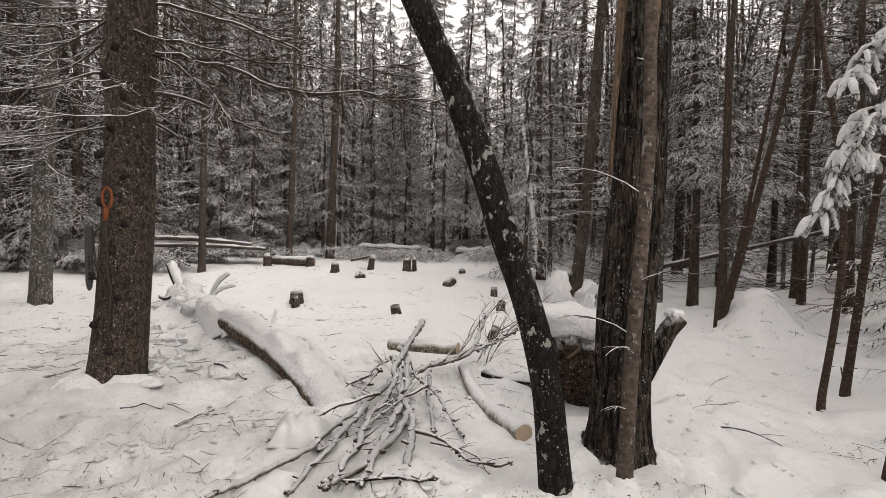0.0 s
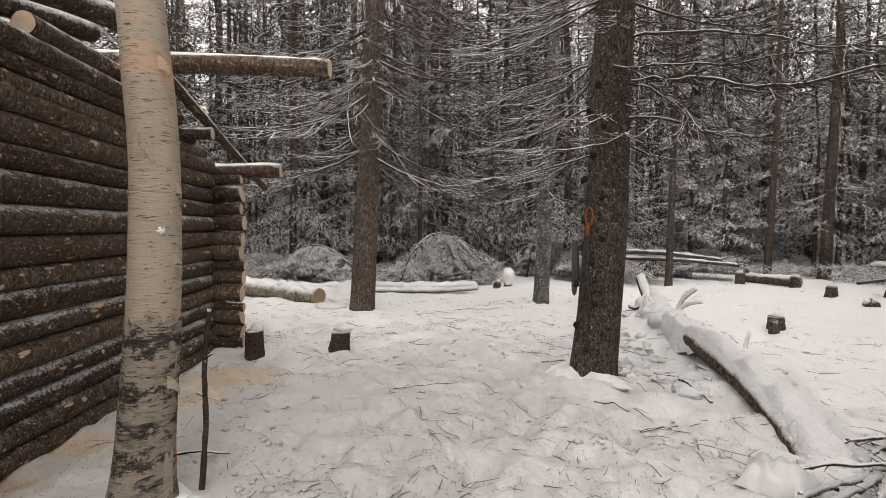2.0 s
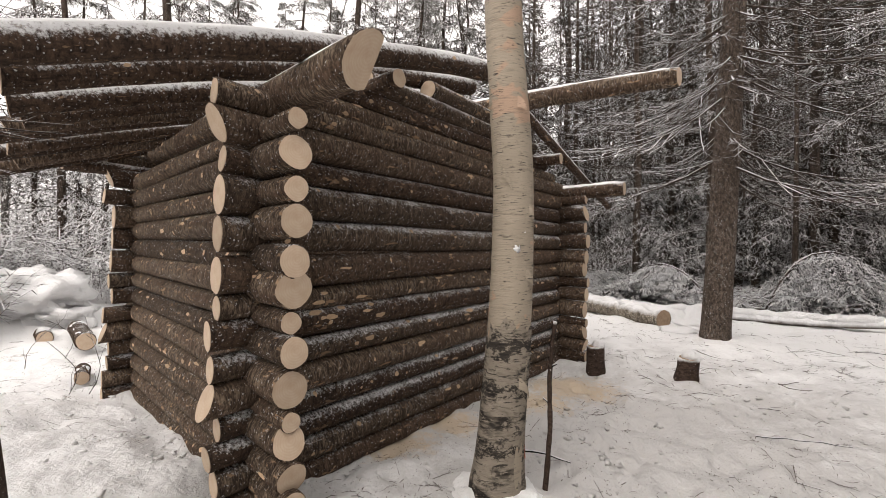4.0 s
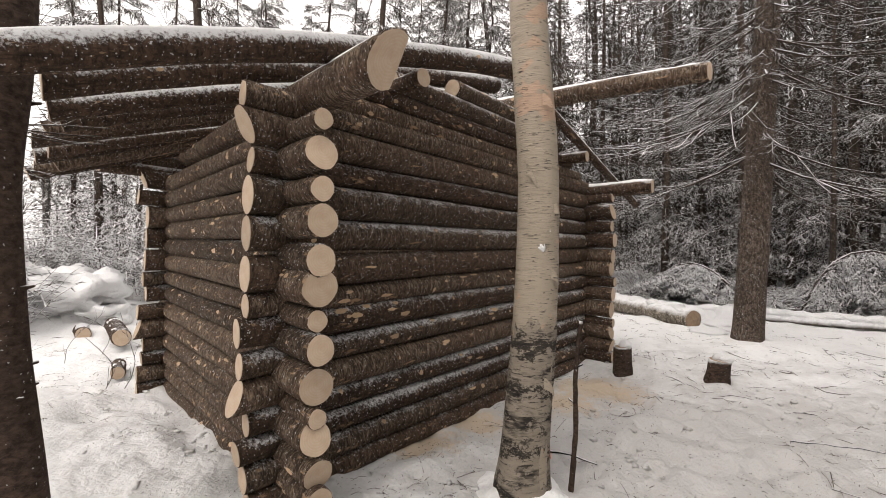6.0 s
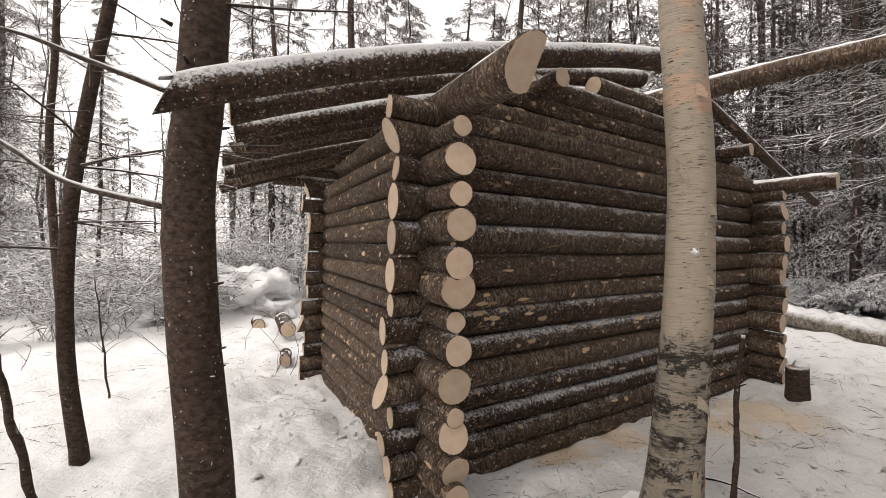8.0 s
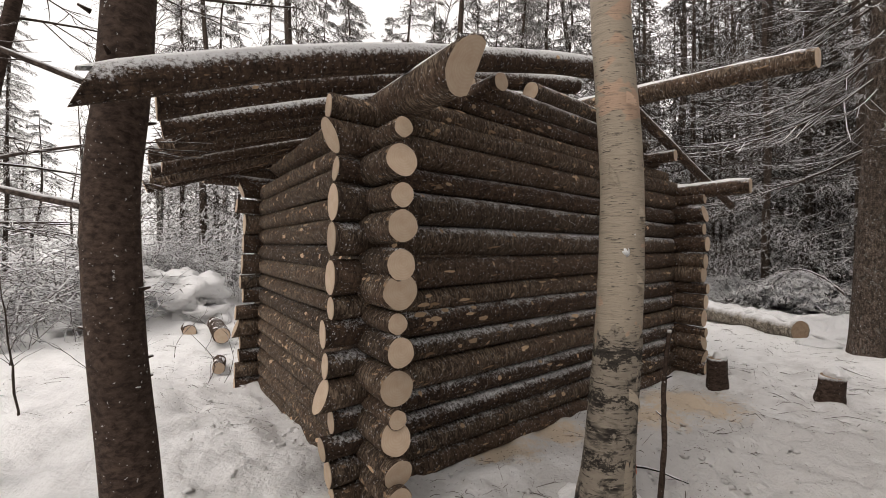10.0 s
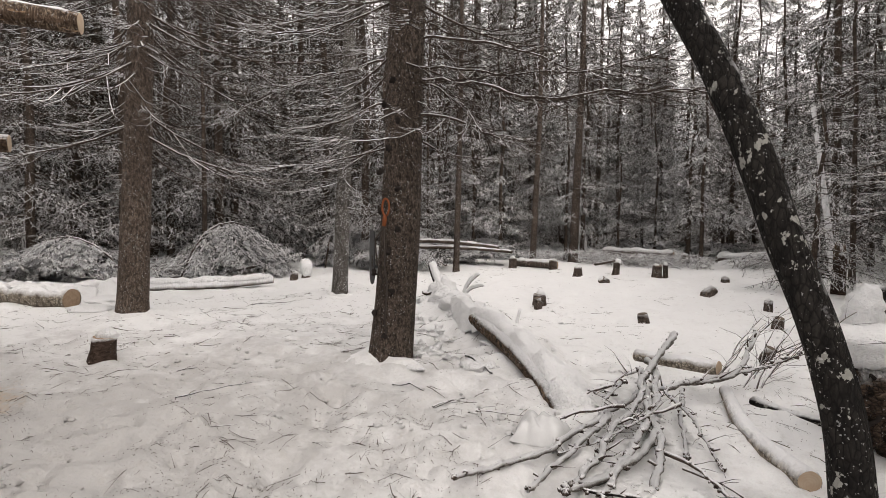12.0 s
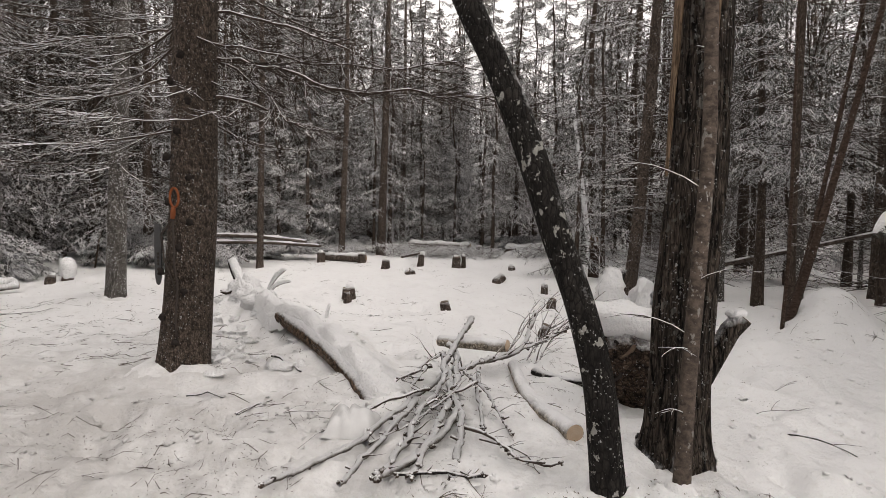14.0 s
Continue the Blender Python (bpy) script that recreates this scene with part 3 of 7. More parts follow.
        mm = Matrix((Vector((1, 0, 0)), ty, nrm)).transposed().to_4x4()
        mm.translation = Vector((t * length, 0, bow * 4 * t * (1 - t))) + nrm * rad
        part("bark_scar", sb, SCAR, ob, m=mm)
    return ob


# courses of the walls that run along U (top to bottom: height, radius of the near end, slant of its cut)
Z_U = [(2.516, 0.088, 0.0), (2.337, 0.112, -0.5), (2.13, 0.082, 0.1), (1.918, 0.125, 0.0), (1.687, 0.113, 0.0), (1.445, 0.118, 0.05), (1.243, 0.08, 0.0), (1.086, 0.094, 0.0), (0.885, 0.083, 0.1), (0.70, 0.106, 0.45), (0.53, 0.082, 0.0), (0.373, 0.078, -0.1), (0.205, 0.09, 0.0), (0.04, 0.085, 0.0)]
# and of those along V
Z_V = [(2.34, 0.064, 0.0), (2.15, 0.108, 0.25), (1.945, 0.078, 0.0), (1.756, 0.102, 0.0), (1.53, 0.10, 0.0), (1.371, 0.115, 0.0), (1.176, 0.068, 0.0), (1.01, 0.095, 0.0), (0.80, 0.114, 0.0), (0.615, 0.062, 0.0), (0.495, 0.104, 0.2), (0.30, 0.098, -0.3), (0.15, 0.085, 0.0), (0.02, 0.08, 0.0)]
for w0, near in ((0.0, True), (LEN_V, False)):
    for i, (z, r, sl) in enumerate(Z_U):
        o1, o2 = crng.uniform(0.15, 0.25), crng.uniform(0.3, 0.42)
        bark = DUSTED_LOG if near and i in (4, 8) else LOG_BARK if i % 3 else GREY_LOG
        add_log(at(-o1, w0 + 0.1, z), at(LEN_U + o2, w0 + 0.1, 2.5 - 0.189 * i), r, crng.uniform(0.093, 0.105), crng, cabin, bark, scars=crng.choice((8, 14, 20, 28)) if near else 2, face=-1, slant=(sl, 0), yaw=(0.3 + crng.uniform(-0.05, 0.05), 0))
for s0 in (0.1, LEN_U):
    for i, (z, r, sl) in enumerate(Z_V):
        o1, o2 = crng.uniform(0.35, 0.42), crng.uniform(0.25, 0.35)
        # near V wall: grey crusted bark, also chosen to put open-sky light into its colour
        add_log(at(s0, -o1, z), at(s0, LEN_V + o2, 2.3 - 0.175 * i), r, crng.uniform(0.088, 0.1), crng, cabin, LOG_BARK if s0 > 1 else DUSTED_LOG if i == 0 else GREY_LOG, scars=12 if s0 < 1 else 1, face=1, slant=(sl, 0), yaw=(crng.uniform(-0.06, 0.02) if s0 < 1 else -0.26, 0))
# gable logs over both end walls
for w0, near in ((0.1, True), (LEN_V + 0.1, False)):
    for s1, s2, z, r in ((0.45, 4.9, 2.64, 0.085), (0.75, 4.6, 2.79, 0.08), (1.05, 4.2, 2.94, 0.10), (1.9, 3.6, 3.10, 0.09)):
        add_log(at(s1, w0, z), at(s2, w0, z), r, r * 0.9, crng, cabin, DUSTED_LOG if near and z > 2.9 else LOG_BARK, scars=8 if near else 0, face=-1, snow=0.016 if near and 2.9 < z < 3 else 0)
# plates, purlins and ridge along V, over both gables
add_log(at(0.27, -0.86, 2.60), at(0.25, LEN_V + 0.5, 2.62), 0.14, 0.10, crng, cabin, POLE_BARK, "eave_plate", slant=(-0.75, 0), scars=3, snow=0.022, hewn=0.45)
add_log(at(5.2, -0.92, 2.46), at(5.2, LEN_V + 0.5, 2.5), 0.095, 0.1, crng, cabin, POLE_BARK, "eave_plate", scars=3, snow=0.03, yaw=(-0.3, 0))
add_log(at(1.05, -0.34, 2.86), at(1.05, LEN_V + 0.4, 2.86), 0.072, 0.075, crng, cabin, POLE_BARK, "purlin", yaw=(-0.15, 0))
add_log(at(4.3, -0.32, 2.79), at(4.3, LEN_V + 0.4, 2.79), 0.07, 0.075, crng, cabin, POLE_BARK, "purlin", yaw=(-0.3, 0))
add_log(at(3.45, -1.92, 3.19), at(2.75, LEN_V + 0.4, 3.40), 0.085, 0.12, crng, cabin, POLE_BARK, "ridge_pole", scars=11, snow=0.03)
# the front pole of the roof, longer than the rest, and those behind it: along V, tip, its height, bow, radius
add_log(at(-1.46, -0.3, 2.24), at(2.9, -0.3, 3.40), 0.08, 0.095, crng, cabin, POLE_BARK, "roof_pole", bow=0.125, scars=6, snow=0.016, ends=(False, True), slant=(0.8, 0))
for w, tip, z, bow, r in ((0.28, -1.18, 2.37, 0.11, 0.085), (0.85, -1.13, 2.37, 0.10, 0.075), (1.32, -1.05, 2.40, 0.09, 0.065), (1.60, -1.12, 2.38, 0.07, 0.065), (1.90, -1.19, 2.36, 0.08, 0.07), (2.16, -1.08, 2.33, 0.06, 0.065), (2.42, -1.16, 2.31, 0.06, 0.07), (2.66, -1.02, 2.30, 0.06, 0.065), (2.92, -1.15, 2.27, 0.05, 0.07), (3.22, -1.2, 2.25, 0.05, 0.07)):
    add_log(at(tip, w, z), at(2.85, w + crng.uniform(-0.05, 0.05), 3.42), r, r * 1.05, crng, cabin, POLE_BARK, "roof_pole", bow=bow, scars=4, snow=0.016, yaw=(crng.uniform(0.2, 0.4), 0), slant=(crng.uniform(-0.3, 0.3), 0))
add_log(at(-0.62, LEN_V + 0.1, 2.44), at(0.6, LEN_V + 0.1, 2.44), 0.085, 0.08, crng, cabin, POLE_BARK, "log", snow=0.02, yaw=(0.1, 0))
add_log(at(2.9, -0.2, 3.32), at(6.75, -0.2, 2.38), 0.06, 0.055, crng, cabin, POLE_BARK, "roof_pole", snow=0.012)

# ---- trees ----
def curve(a, b, sag, rng, n=5, wob=0.03):
    """Points from a to b, sagging (or lifting) in the middle."""
    a, b = Vector(a), Vector(b)
    L = (b - a).length
    out = []
    for i in range(n + 1):
        t = i / n
        p = a.lerp(b, t)
        p.z -= sag * L * 4 * t * (1 - t)
        if 0 < i:
            p += Vector((rng.uniform(-1, 1), rng.uniform(-1, 1), rng.uniform(-1, 1))) * wob * L * t
        out.append(p)
    return out


def arch(base, yaw, length, drop, rng, n):
    """A limb's line: down and out from the stem, its tip turning up again."""
    out, turn = [], rng.uniform(-0.25, 0.25)
    p = Vector(base)
    lift = rng.uniform(1.2, 1.9)
    for i in range(n + 1):
        t = i / n
        a = yaw + turn * t
        out.append(p.copy())
        p = p + Vector((math.cos(a), math.sin(a), drop * (-2.2 + 2 * lift * (t + 0.5 / n)) + rng.uniform(-0.05, 0.05))) * (length / n)
    return out


def dead_limb(buf, base, yaw, length, r, rng, drop=0.15, subs=6, fine=True):
    """A bare drooping limb with long side twigs that run nearly along it."""
    n = 6 if fine else 4
    pts = arch(base, yaw, length, drop, rng, n)
    buf.tube(pts, [r * (1 - 0.82 * i / n) for i in range(n + 1)], 4 if r > 0.014 else 3, cap=False)
    for k in range(subs):
        t = rng.uniform(0.12, 0.85)
        i = min(n - 1, int(t * n))
        p = pts[i].lerp(pts[i + 1], t * n - i)
        d = pts[i + 1] - pts[i]
        slope = d.z / max(1e-4, math.hypot(d.x, d.y))
        a = math.atan2(d.y, d.x) + rng.choice((-1, 1)) * rng.uniform(0.25, 0.95)
        L = length * (1 - t * 0.75) * rng.uniform(0.3, 0.75)
        w = arch(p, a, L, 0.12 - 0.45 * slope + rng.uniform(-0.08, 0.12), rng, 3)
        rr = r * 0.4 * (1.1 - 0.6 * t) + 0.0012
        buf.tube(w, [rr, rr * 0.85, rr * 0.65, rr * 0.3], 3, cap=False)
        if fine:
            for _ in range(2):
                q = w[rng.randint(1, 2)]
                e = (w[3] - w[0]).normalized() + Vector((rng.uniform(-0.6, 0.6), rng.uniform(-0.6, 0.6), rng.uniform(-0.35, 0.25)))
                buf.spike(q, q + e.normalized() * L * rng.uniform(0.2, 0.5), rr * 0.6)


def green_limb(twigs, needles, base, yaw, length, r, rng, drop=0.2, dens=9, nr=0.012, subs=6):
    """A living bough: a drooping limb hung with side twigs, each set with short needle sprays."""
    d = Vector((math.cos(yaw), math.sin(yaw), 0))
    tip = base + d * length + Vector((0, 0, -drop * length))
    pts = curve(base, tip, -0.04, rng, 4, 0.02)
    twigs.tube(pts, [r * (1 - 0.8 * i / 4) for i in range(5)], 3, cap=False)
    side = Vector((-d.y, d.x, 0))
    size = nr / 0.013
    for k in range(dens):
        t = (k + rng.uniform(0.2, 0.9)) / dens
        i = min(3, int(t * 4))
        p = pts[i].lerp(pts[i + 1], t * 4 - i)
        for sgn in (-1, 1):
            q = (d * rng.uniform(0.3, 0.9) + side * sgn * rng.uniform(0.4, 1) + Vector((0, 0, rng.uniform(-0.7, 0.0)))).normalized()
            L = length * rng.uniform(0.2, 0.42) * (1.1 - 0.65 * t) + 0.08
            e = p + q * L + Vector((0, 0, -0.12 * L))
            needles.sliver(p, e, nr * 0.4, rng)
            for n in range(subs * 2):
                s = p.lerp(e, (n + rng.random()) / (subs * 2))
                h = (q * 0.8 + Vector((rng.uniform(-1, 1), rng.uniform(-1, 1), rng.uniform(-0.75, 0.2)))).normalized()
                needles.sliver(s, s + h * size * rng.uniform(0.05, 0.13), nr * 0.62, rng)
    needles.sliver(pts[3], tip + (tip - pts[3]) * 0.3, nr * 0.5, rng)


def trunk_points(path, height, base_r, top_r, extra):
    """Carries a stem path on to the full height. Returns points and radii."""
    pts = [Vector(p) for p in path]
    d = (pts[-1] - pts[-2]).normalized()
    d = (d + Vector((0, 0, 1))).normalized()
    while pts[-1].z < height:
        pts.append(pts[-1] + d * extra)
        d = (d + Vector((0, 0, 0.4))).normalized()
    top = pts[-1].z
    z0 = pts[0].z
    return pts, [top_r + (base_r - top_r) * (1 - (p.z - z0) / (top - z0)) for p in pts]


def fine_path(pts, radii, step=0.18, rng=None, flare=0.0, z0=0.0):
    """Resample a stem for smooth, lumpy bark; flare widens its foot."""
    op, orad = [], []
    for i in range(len(pts) - 1):
        a0, a, b, b1 = pts[max(i - 1, 0)], pts[i], pts[i + 1], pts[min(i + 2, len(pts) - 1)]
        n = max(1, int((b - a).length / step))
        for k in range(n):
            t = k / n
            t2, t3 = t * t, t * t * t
            p = 0.5 * ((2 * a) + (b - a0) * t + (2 * a0 - 5 * a + 4 * b - b1) * t2 + (3 * a - a0 - 3 * b + b1) * t3)
            r = radii[i] + (radii[i + 1] - radii[i]) * t
            if flare:
                r *= 1 + flare * math.exp(-max(0.0, p.z - z0) / 0.16)
            op.append(p)
            orad.append(r)
    op.append(pts[-1])
    orad.append(radii[-1])
    return op, orad


def bark_tube(buf, pts, radii, segs, rng, lump=0.04, ridge=0.0, knobbly=0.0):
    """A stem whose bark swells and ridges."""
    base, last = len(buf.v), len(pts) - 1
    ph = rng.uniform(0, 40)
    ax = None
    for i, p in enumerate(pts):
        d = (pts[min(i + 1, last)] - pts[max(i - 1, 0)]).normalized()
        if ax is None:
            ax = Vector((1, 0, 0))
        ax = (ax - d * ax.dot(d)).normalized()
        bx = d.cross(ax)
        for j in range(segs):
            a = 2 * math.pi * j / segs
            k = 1 + lump * noise.noise(Vector((math.cos(a) * 1.5 + ph, math.sin(a) * 1.5, p.z * 2.2)))
            if ridge:
                k += ridge * noise.noise(Vector((math.cos(a) * 6 + ph, math.sin(a) * 6, p.z * 1.3)))
            if knobbly:
                k += knobbly * noise.noise(p * 28 + Vector((math.cos(a), math.sin(a), 0)) * 1.3)
            if i == 0:
                k *= 1.05
            buf.v.append(tuple(p + (ax * math.cos(a) + bx * math.sin(a)) * radii[i] * k))
    for i in range(last):
        for j in range(segs):
            a, b = base + i * segs + j, base + i * segs + (j + 1) % segs
            buf.f.append((a, b, b + segs, a + segs))
    buf.f.append(tuple(base + last * segs + j for j in range(segs)))


def standing_tree(name, path, height, base_r, top_r, bark, label, rng, dead=(0.6, 6.0, 60), limb=1.6, crown=(7.0, 40), flare=0.35, segs=20, ridge=0.0, drop=0.15, step=0.18, subs=7, category="spruce tree", group="", needles=None, lump=0.04, each=False):
    """A tree that stands along a known stem path, with its limbs. dead: from, to, count."""
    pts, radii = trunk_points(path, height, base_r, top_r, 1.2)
    origin = pts[0].copy()
    tree = thing(name, origin, label, category, group)
    fp, fr = fine_path(pts, radii, step, rng, flare, pts[0].z)
    fp[0] = fp[0] - Vector((0, 0, 0.15))
    loc = [p - origin for p in fp]
    b = Buf()
    bark_tube(b, loc, fr, segs, rng, lump, ridge)
    part("trunk", b, bark, tree)

    def spot(z):
        for p, r in zip(loc, fr):
            if p.z >= z:
                return p, r
        return loc[-1], fr[-1]

    lb = None
    if dead and dead[2]:
        lb = Buf()
        for _ in range(dead[2]):
            z = rng.uniform(dead[0], dead[1])
            p, r = spot(z)
            yaw = rng.uniform(0, 6.283)
            L = limb * rng.uniform(0.3, 1.1)
            dead_limb(lb, p + Vector((math.cos(yaw), math.sin(yaw), 0)) * r * 0.8, yaw, L, 0.005 + 0.0055 * L, rng, drop + rng.uniform(-0.15, 0.06), subs)
            if each:
                part("limb", lb, TWIG, tree)
                lb = Buf()
    if lb is not None and lb.v:
        tagged(part("lower_crown", lb, TWIG, tree, "bare drooping limbs lined with snow"), kind="stuff")
    if crown and crown[1]:
        tb, nb = Buf(), Buf()
        top = loc[-1].z
        for k in range(crown[1]):
            z = crown[0] + (top - crown[0]) * (k + rng.random()) / crown[1]
            p, r = spot(z)
            green_limb(tb, nb, p, rng.uniform(0, 6.283), max(0.3, (2.3 if len(crown) < 3 else crown[2]) * (1 - 0.8 * (z - crown[0]) / (top - crown[0] + 0.1)) * rng.uniform(0.7, 1.1)), 0.02, rng, 0.25, 9, 0.013, 5)
        tagged(part("bough_wood", tb, TWIG, tree), kind="stuff")
        tagged(part("needles", nb, needles or NEEDLES, tree, "dark green needles dusted with snow"), kind="stuff")
    return tree, loc, fr


def proto(name, label, category, height, base_r, bark, rng, dead, limb, crown, needles=None, segs=8, lean=0.3, dens=7, subs=5, drop=0.15, width=1.7, nr=0.013, spray=6, power=1.5):
    """A tree to be copied, built at the origin."""
    tree = thing(name, (0, 0, 0), label, category)
    n = 7
    bend = [Vector((rng.uniform(-1, 1) * lean * (i / n), rng.uniform(-1, 1) * lean * (i / n), height * i / n)) for i in range(n + 1)]
    b = Buf()
    fp, fr = fine_path(bend, [base_r * (1 - 0.9 * i / n) for i in range(n + 1)], 0.7, rng, 0.3, 0)
    fp[0].z -= 0.2
    bark_tube(b, fp, fr, segs, rng, 0.05)
    part("trunk", b, bark, tree)

    def spot(z):
        for i in range(len(fp) - 1):
            if fp[i + 1].z >= z:
                t = (z - fp[i].z) / (fp[i + 1].z - fp[i].z)
                return fp[i].lerp(fp[i + 1], t)
        return fp[-1]

    lb, nb = Buf(), Buf()
    for _ in range(dead[2]):
        z = rng.uniform(dead[0], dead[1])
        L = limb * rng.uniform(0.35, 1.1)
        dead_limb(lb, spot(z), rng.uniform(0, 6.283), L, 0.005 + 0.005 * L, rng, drop + rng.uniform(-0.2, 0.2), subs)
    if crown[1]:
        for k in range(crown[1]):
            z = crown[0] + (height - crown[0]) * ((k + rng.random()) / crown[1]) ** power
            green_limb(lb, nb, spot(z), rng.uniform(0, 6.283), max(0.25, width * (1.02 - 0.85 * (z - crown[0]) / (height - crown[0])) * rng.uniform(0.7, 1.15)), 0.018, rng, 0.28, dens, nr, spray)
        tagged(part("needles", nb, needles or NEEDLES, tree, "needles dusted with snow"), kind="stuff")
    tagged(part("branchwork", lb, FAR_TWIG, tree), kind="stuff")
    return tree

# ---- the trees that stand close by ----
trng = random.Random(11)
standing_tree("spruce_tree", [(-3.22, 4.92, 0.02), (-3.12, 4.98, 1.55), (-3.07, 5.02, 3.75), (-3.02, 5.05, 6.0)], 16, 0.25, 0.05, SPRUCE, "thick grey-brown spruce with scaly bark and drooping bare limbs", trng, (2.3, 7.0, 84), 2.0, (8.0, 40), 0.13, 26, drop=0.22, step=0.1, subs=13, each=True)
standing_tree("spruce_tree", [(-8.37, 5.01, 0.08), (-8.32, 5.11, 2.35), (-8.24, 5.23, 5.97)], 17, 0.24, 0.05, LIT_SPRUCE, "tall grey-brown spruce with a fan of bare drooping limbs", trng, (2.6, 8.0, 96), 3.3, (8.5, 36), 0.12, 20, drop=0.34, step=0.15, subs=11, each=True)
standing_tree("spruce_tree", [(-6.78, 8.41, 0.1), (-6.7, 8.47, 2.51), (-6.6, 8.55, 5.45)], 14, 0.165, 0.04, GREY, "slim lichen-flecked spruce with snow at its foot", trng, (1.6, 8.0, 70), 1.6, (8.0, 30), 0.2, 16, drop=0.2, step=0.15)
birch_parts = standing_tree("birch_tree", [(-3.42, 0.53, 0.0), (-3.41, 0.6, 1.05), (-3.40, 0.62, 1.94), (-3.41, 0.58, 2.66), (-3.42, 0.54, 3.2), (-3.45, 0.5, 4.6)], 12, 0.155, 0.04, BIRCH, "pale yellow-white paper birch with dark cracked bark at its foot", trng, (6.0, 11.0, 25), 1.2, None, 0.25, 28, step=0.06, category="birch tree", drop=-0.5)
birch, birch_line, birch_radii = birch_parts
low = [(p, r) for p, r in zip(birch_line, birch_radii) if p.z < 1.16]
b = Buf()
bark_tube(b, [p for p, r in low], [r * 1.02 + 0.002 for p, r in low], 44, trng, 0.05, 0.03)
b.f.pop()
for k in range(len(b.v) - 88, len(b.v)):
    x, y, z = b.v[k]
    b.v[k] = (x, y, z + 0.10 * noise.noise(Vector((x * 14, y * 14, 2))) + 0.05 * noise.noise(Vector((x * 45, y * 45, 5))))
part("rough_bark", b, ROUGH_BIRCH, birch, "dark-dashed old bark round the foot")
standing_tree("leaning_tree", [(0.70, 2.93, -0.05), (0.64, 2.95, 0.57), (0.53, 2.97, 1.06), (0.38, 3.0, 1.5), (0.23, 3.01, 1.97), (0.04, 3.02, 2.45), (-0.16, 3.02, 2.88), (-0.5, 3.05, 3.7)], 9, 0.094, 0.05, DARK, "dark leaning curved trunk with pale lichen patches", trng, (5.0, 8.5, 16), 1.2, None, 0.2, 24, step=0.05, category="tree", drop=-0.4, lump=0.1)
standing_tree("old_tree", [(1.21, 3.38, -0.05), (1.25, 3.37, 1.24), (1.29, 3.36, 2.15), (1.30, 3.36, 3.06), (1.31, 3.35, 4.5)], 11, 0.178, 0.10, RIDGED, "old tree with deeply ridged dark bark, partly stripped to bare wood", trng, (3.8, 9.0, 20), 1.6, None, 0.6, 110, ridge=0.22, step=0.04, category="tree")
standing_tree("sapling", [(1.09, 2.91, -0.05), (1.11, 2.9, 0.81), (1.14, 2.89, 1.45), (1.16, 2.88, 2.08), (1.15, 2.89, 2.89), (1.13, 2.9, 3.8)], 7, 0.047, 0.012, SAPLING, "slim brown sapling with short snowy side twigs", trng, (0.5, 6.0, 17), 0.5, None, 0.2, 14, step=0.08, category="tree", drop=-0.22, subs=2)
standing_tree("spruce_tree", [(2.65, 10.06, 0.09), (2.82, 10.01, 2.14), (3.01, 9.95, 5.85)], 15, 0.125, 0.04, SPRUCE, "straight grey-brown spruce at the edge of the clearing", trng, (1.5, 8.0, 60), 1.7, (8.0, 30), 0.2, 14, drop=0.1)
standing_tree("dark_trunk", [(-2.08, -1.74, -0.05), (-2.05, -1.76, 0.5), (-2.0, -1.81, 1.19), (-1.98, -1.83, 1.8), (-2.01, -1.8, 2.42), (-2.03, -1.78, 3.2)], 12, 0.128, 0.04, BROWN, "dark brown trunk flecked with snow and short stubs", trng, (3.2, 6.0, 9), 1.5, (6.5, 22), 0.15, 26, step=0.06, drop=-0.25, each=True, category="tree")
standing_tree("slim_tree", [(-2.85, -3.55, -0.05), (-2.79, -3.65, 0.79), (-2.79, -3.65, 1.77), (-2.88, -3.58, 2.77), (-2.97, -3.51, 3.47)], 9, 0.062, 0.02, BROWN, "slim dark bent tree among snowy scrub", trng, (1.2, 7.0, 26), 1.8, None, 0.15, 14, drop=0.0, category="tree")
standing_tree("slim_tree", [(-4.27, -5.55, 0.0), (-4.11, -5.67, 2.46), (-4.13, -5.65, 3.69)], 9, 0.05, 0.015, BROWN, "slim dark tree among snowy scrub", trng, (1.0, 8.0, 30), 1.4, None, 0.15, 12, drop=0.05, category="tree")
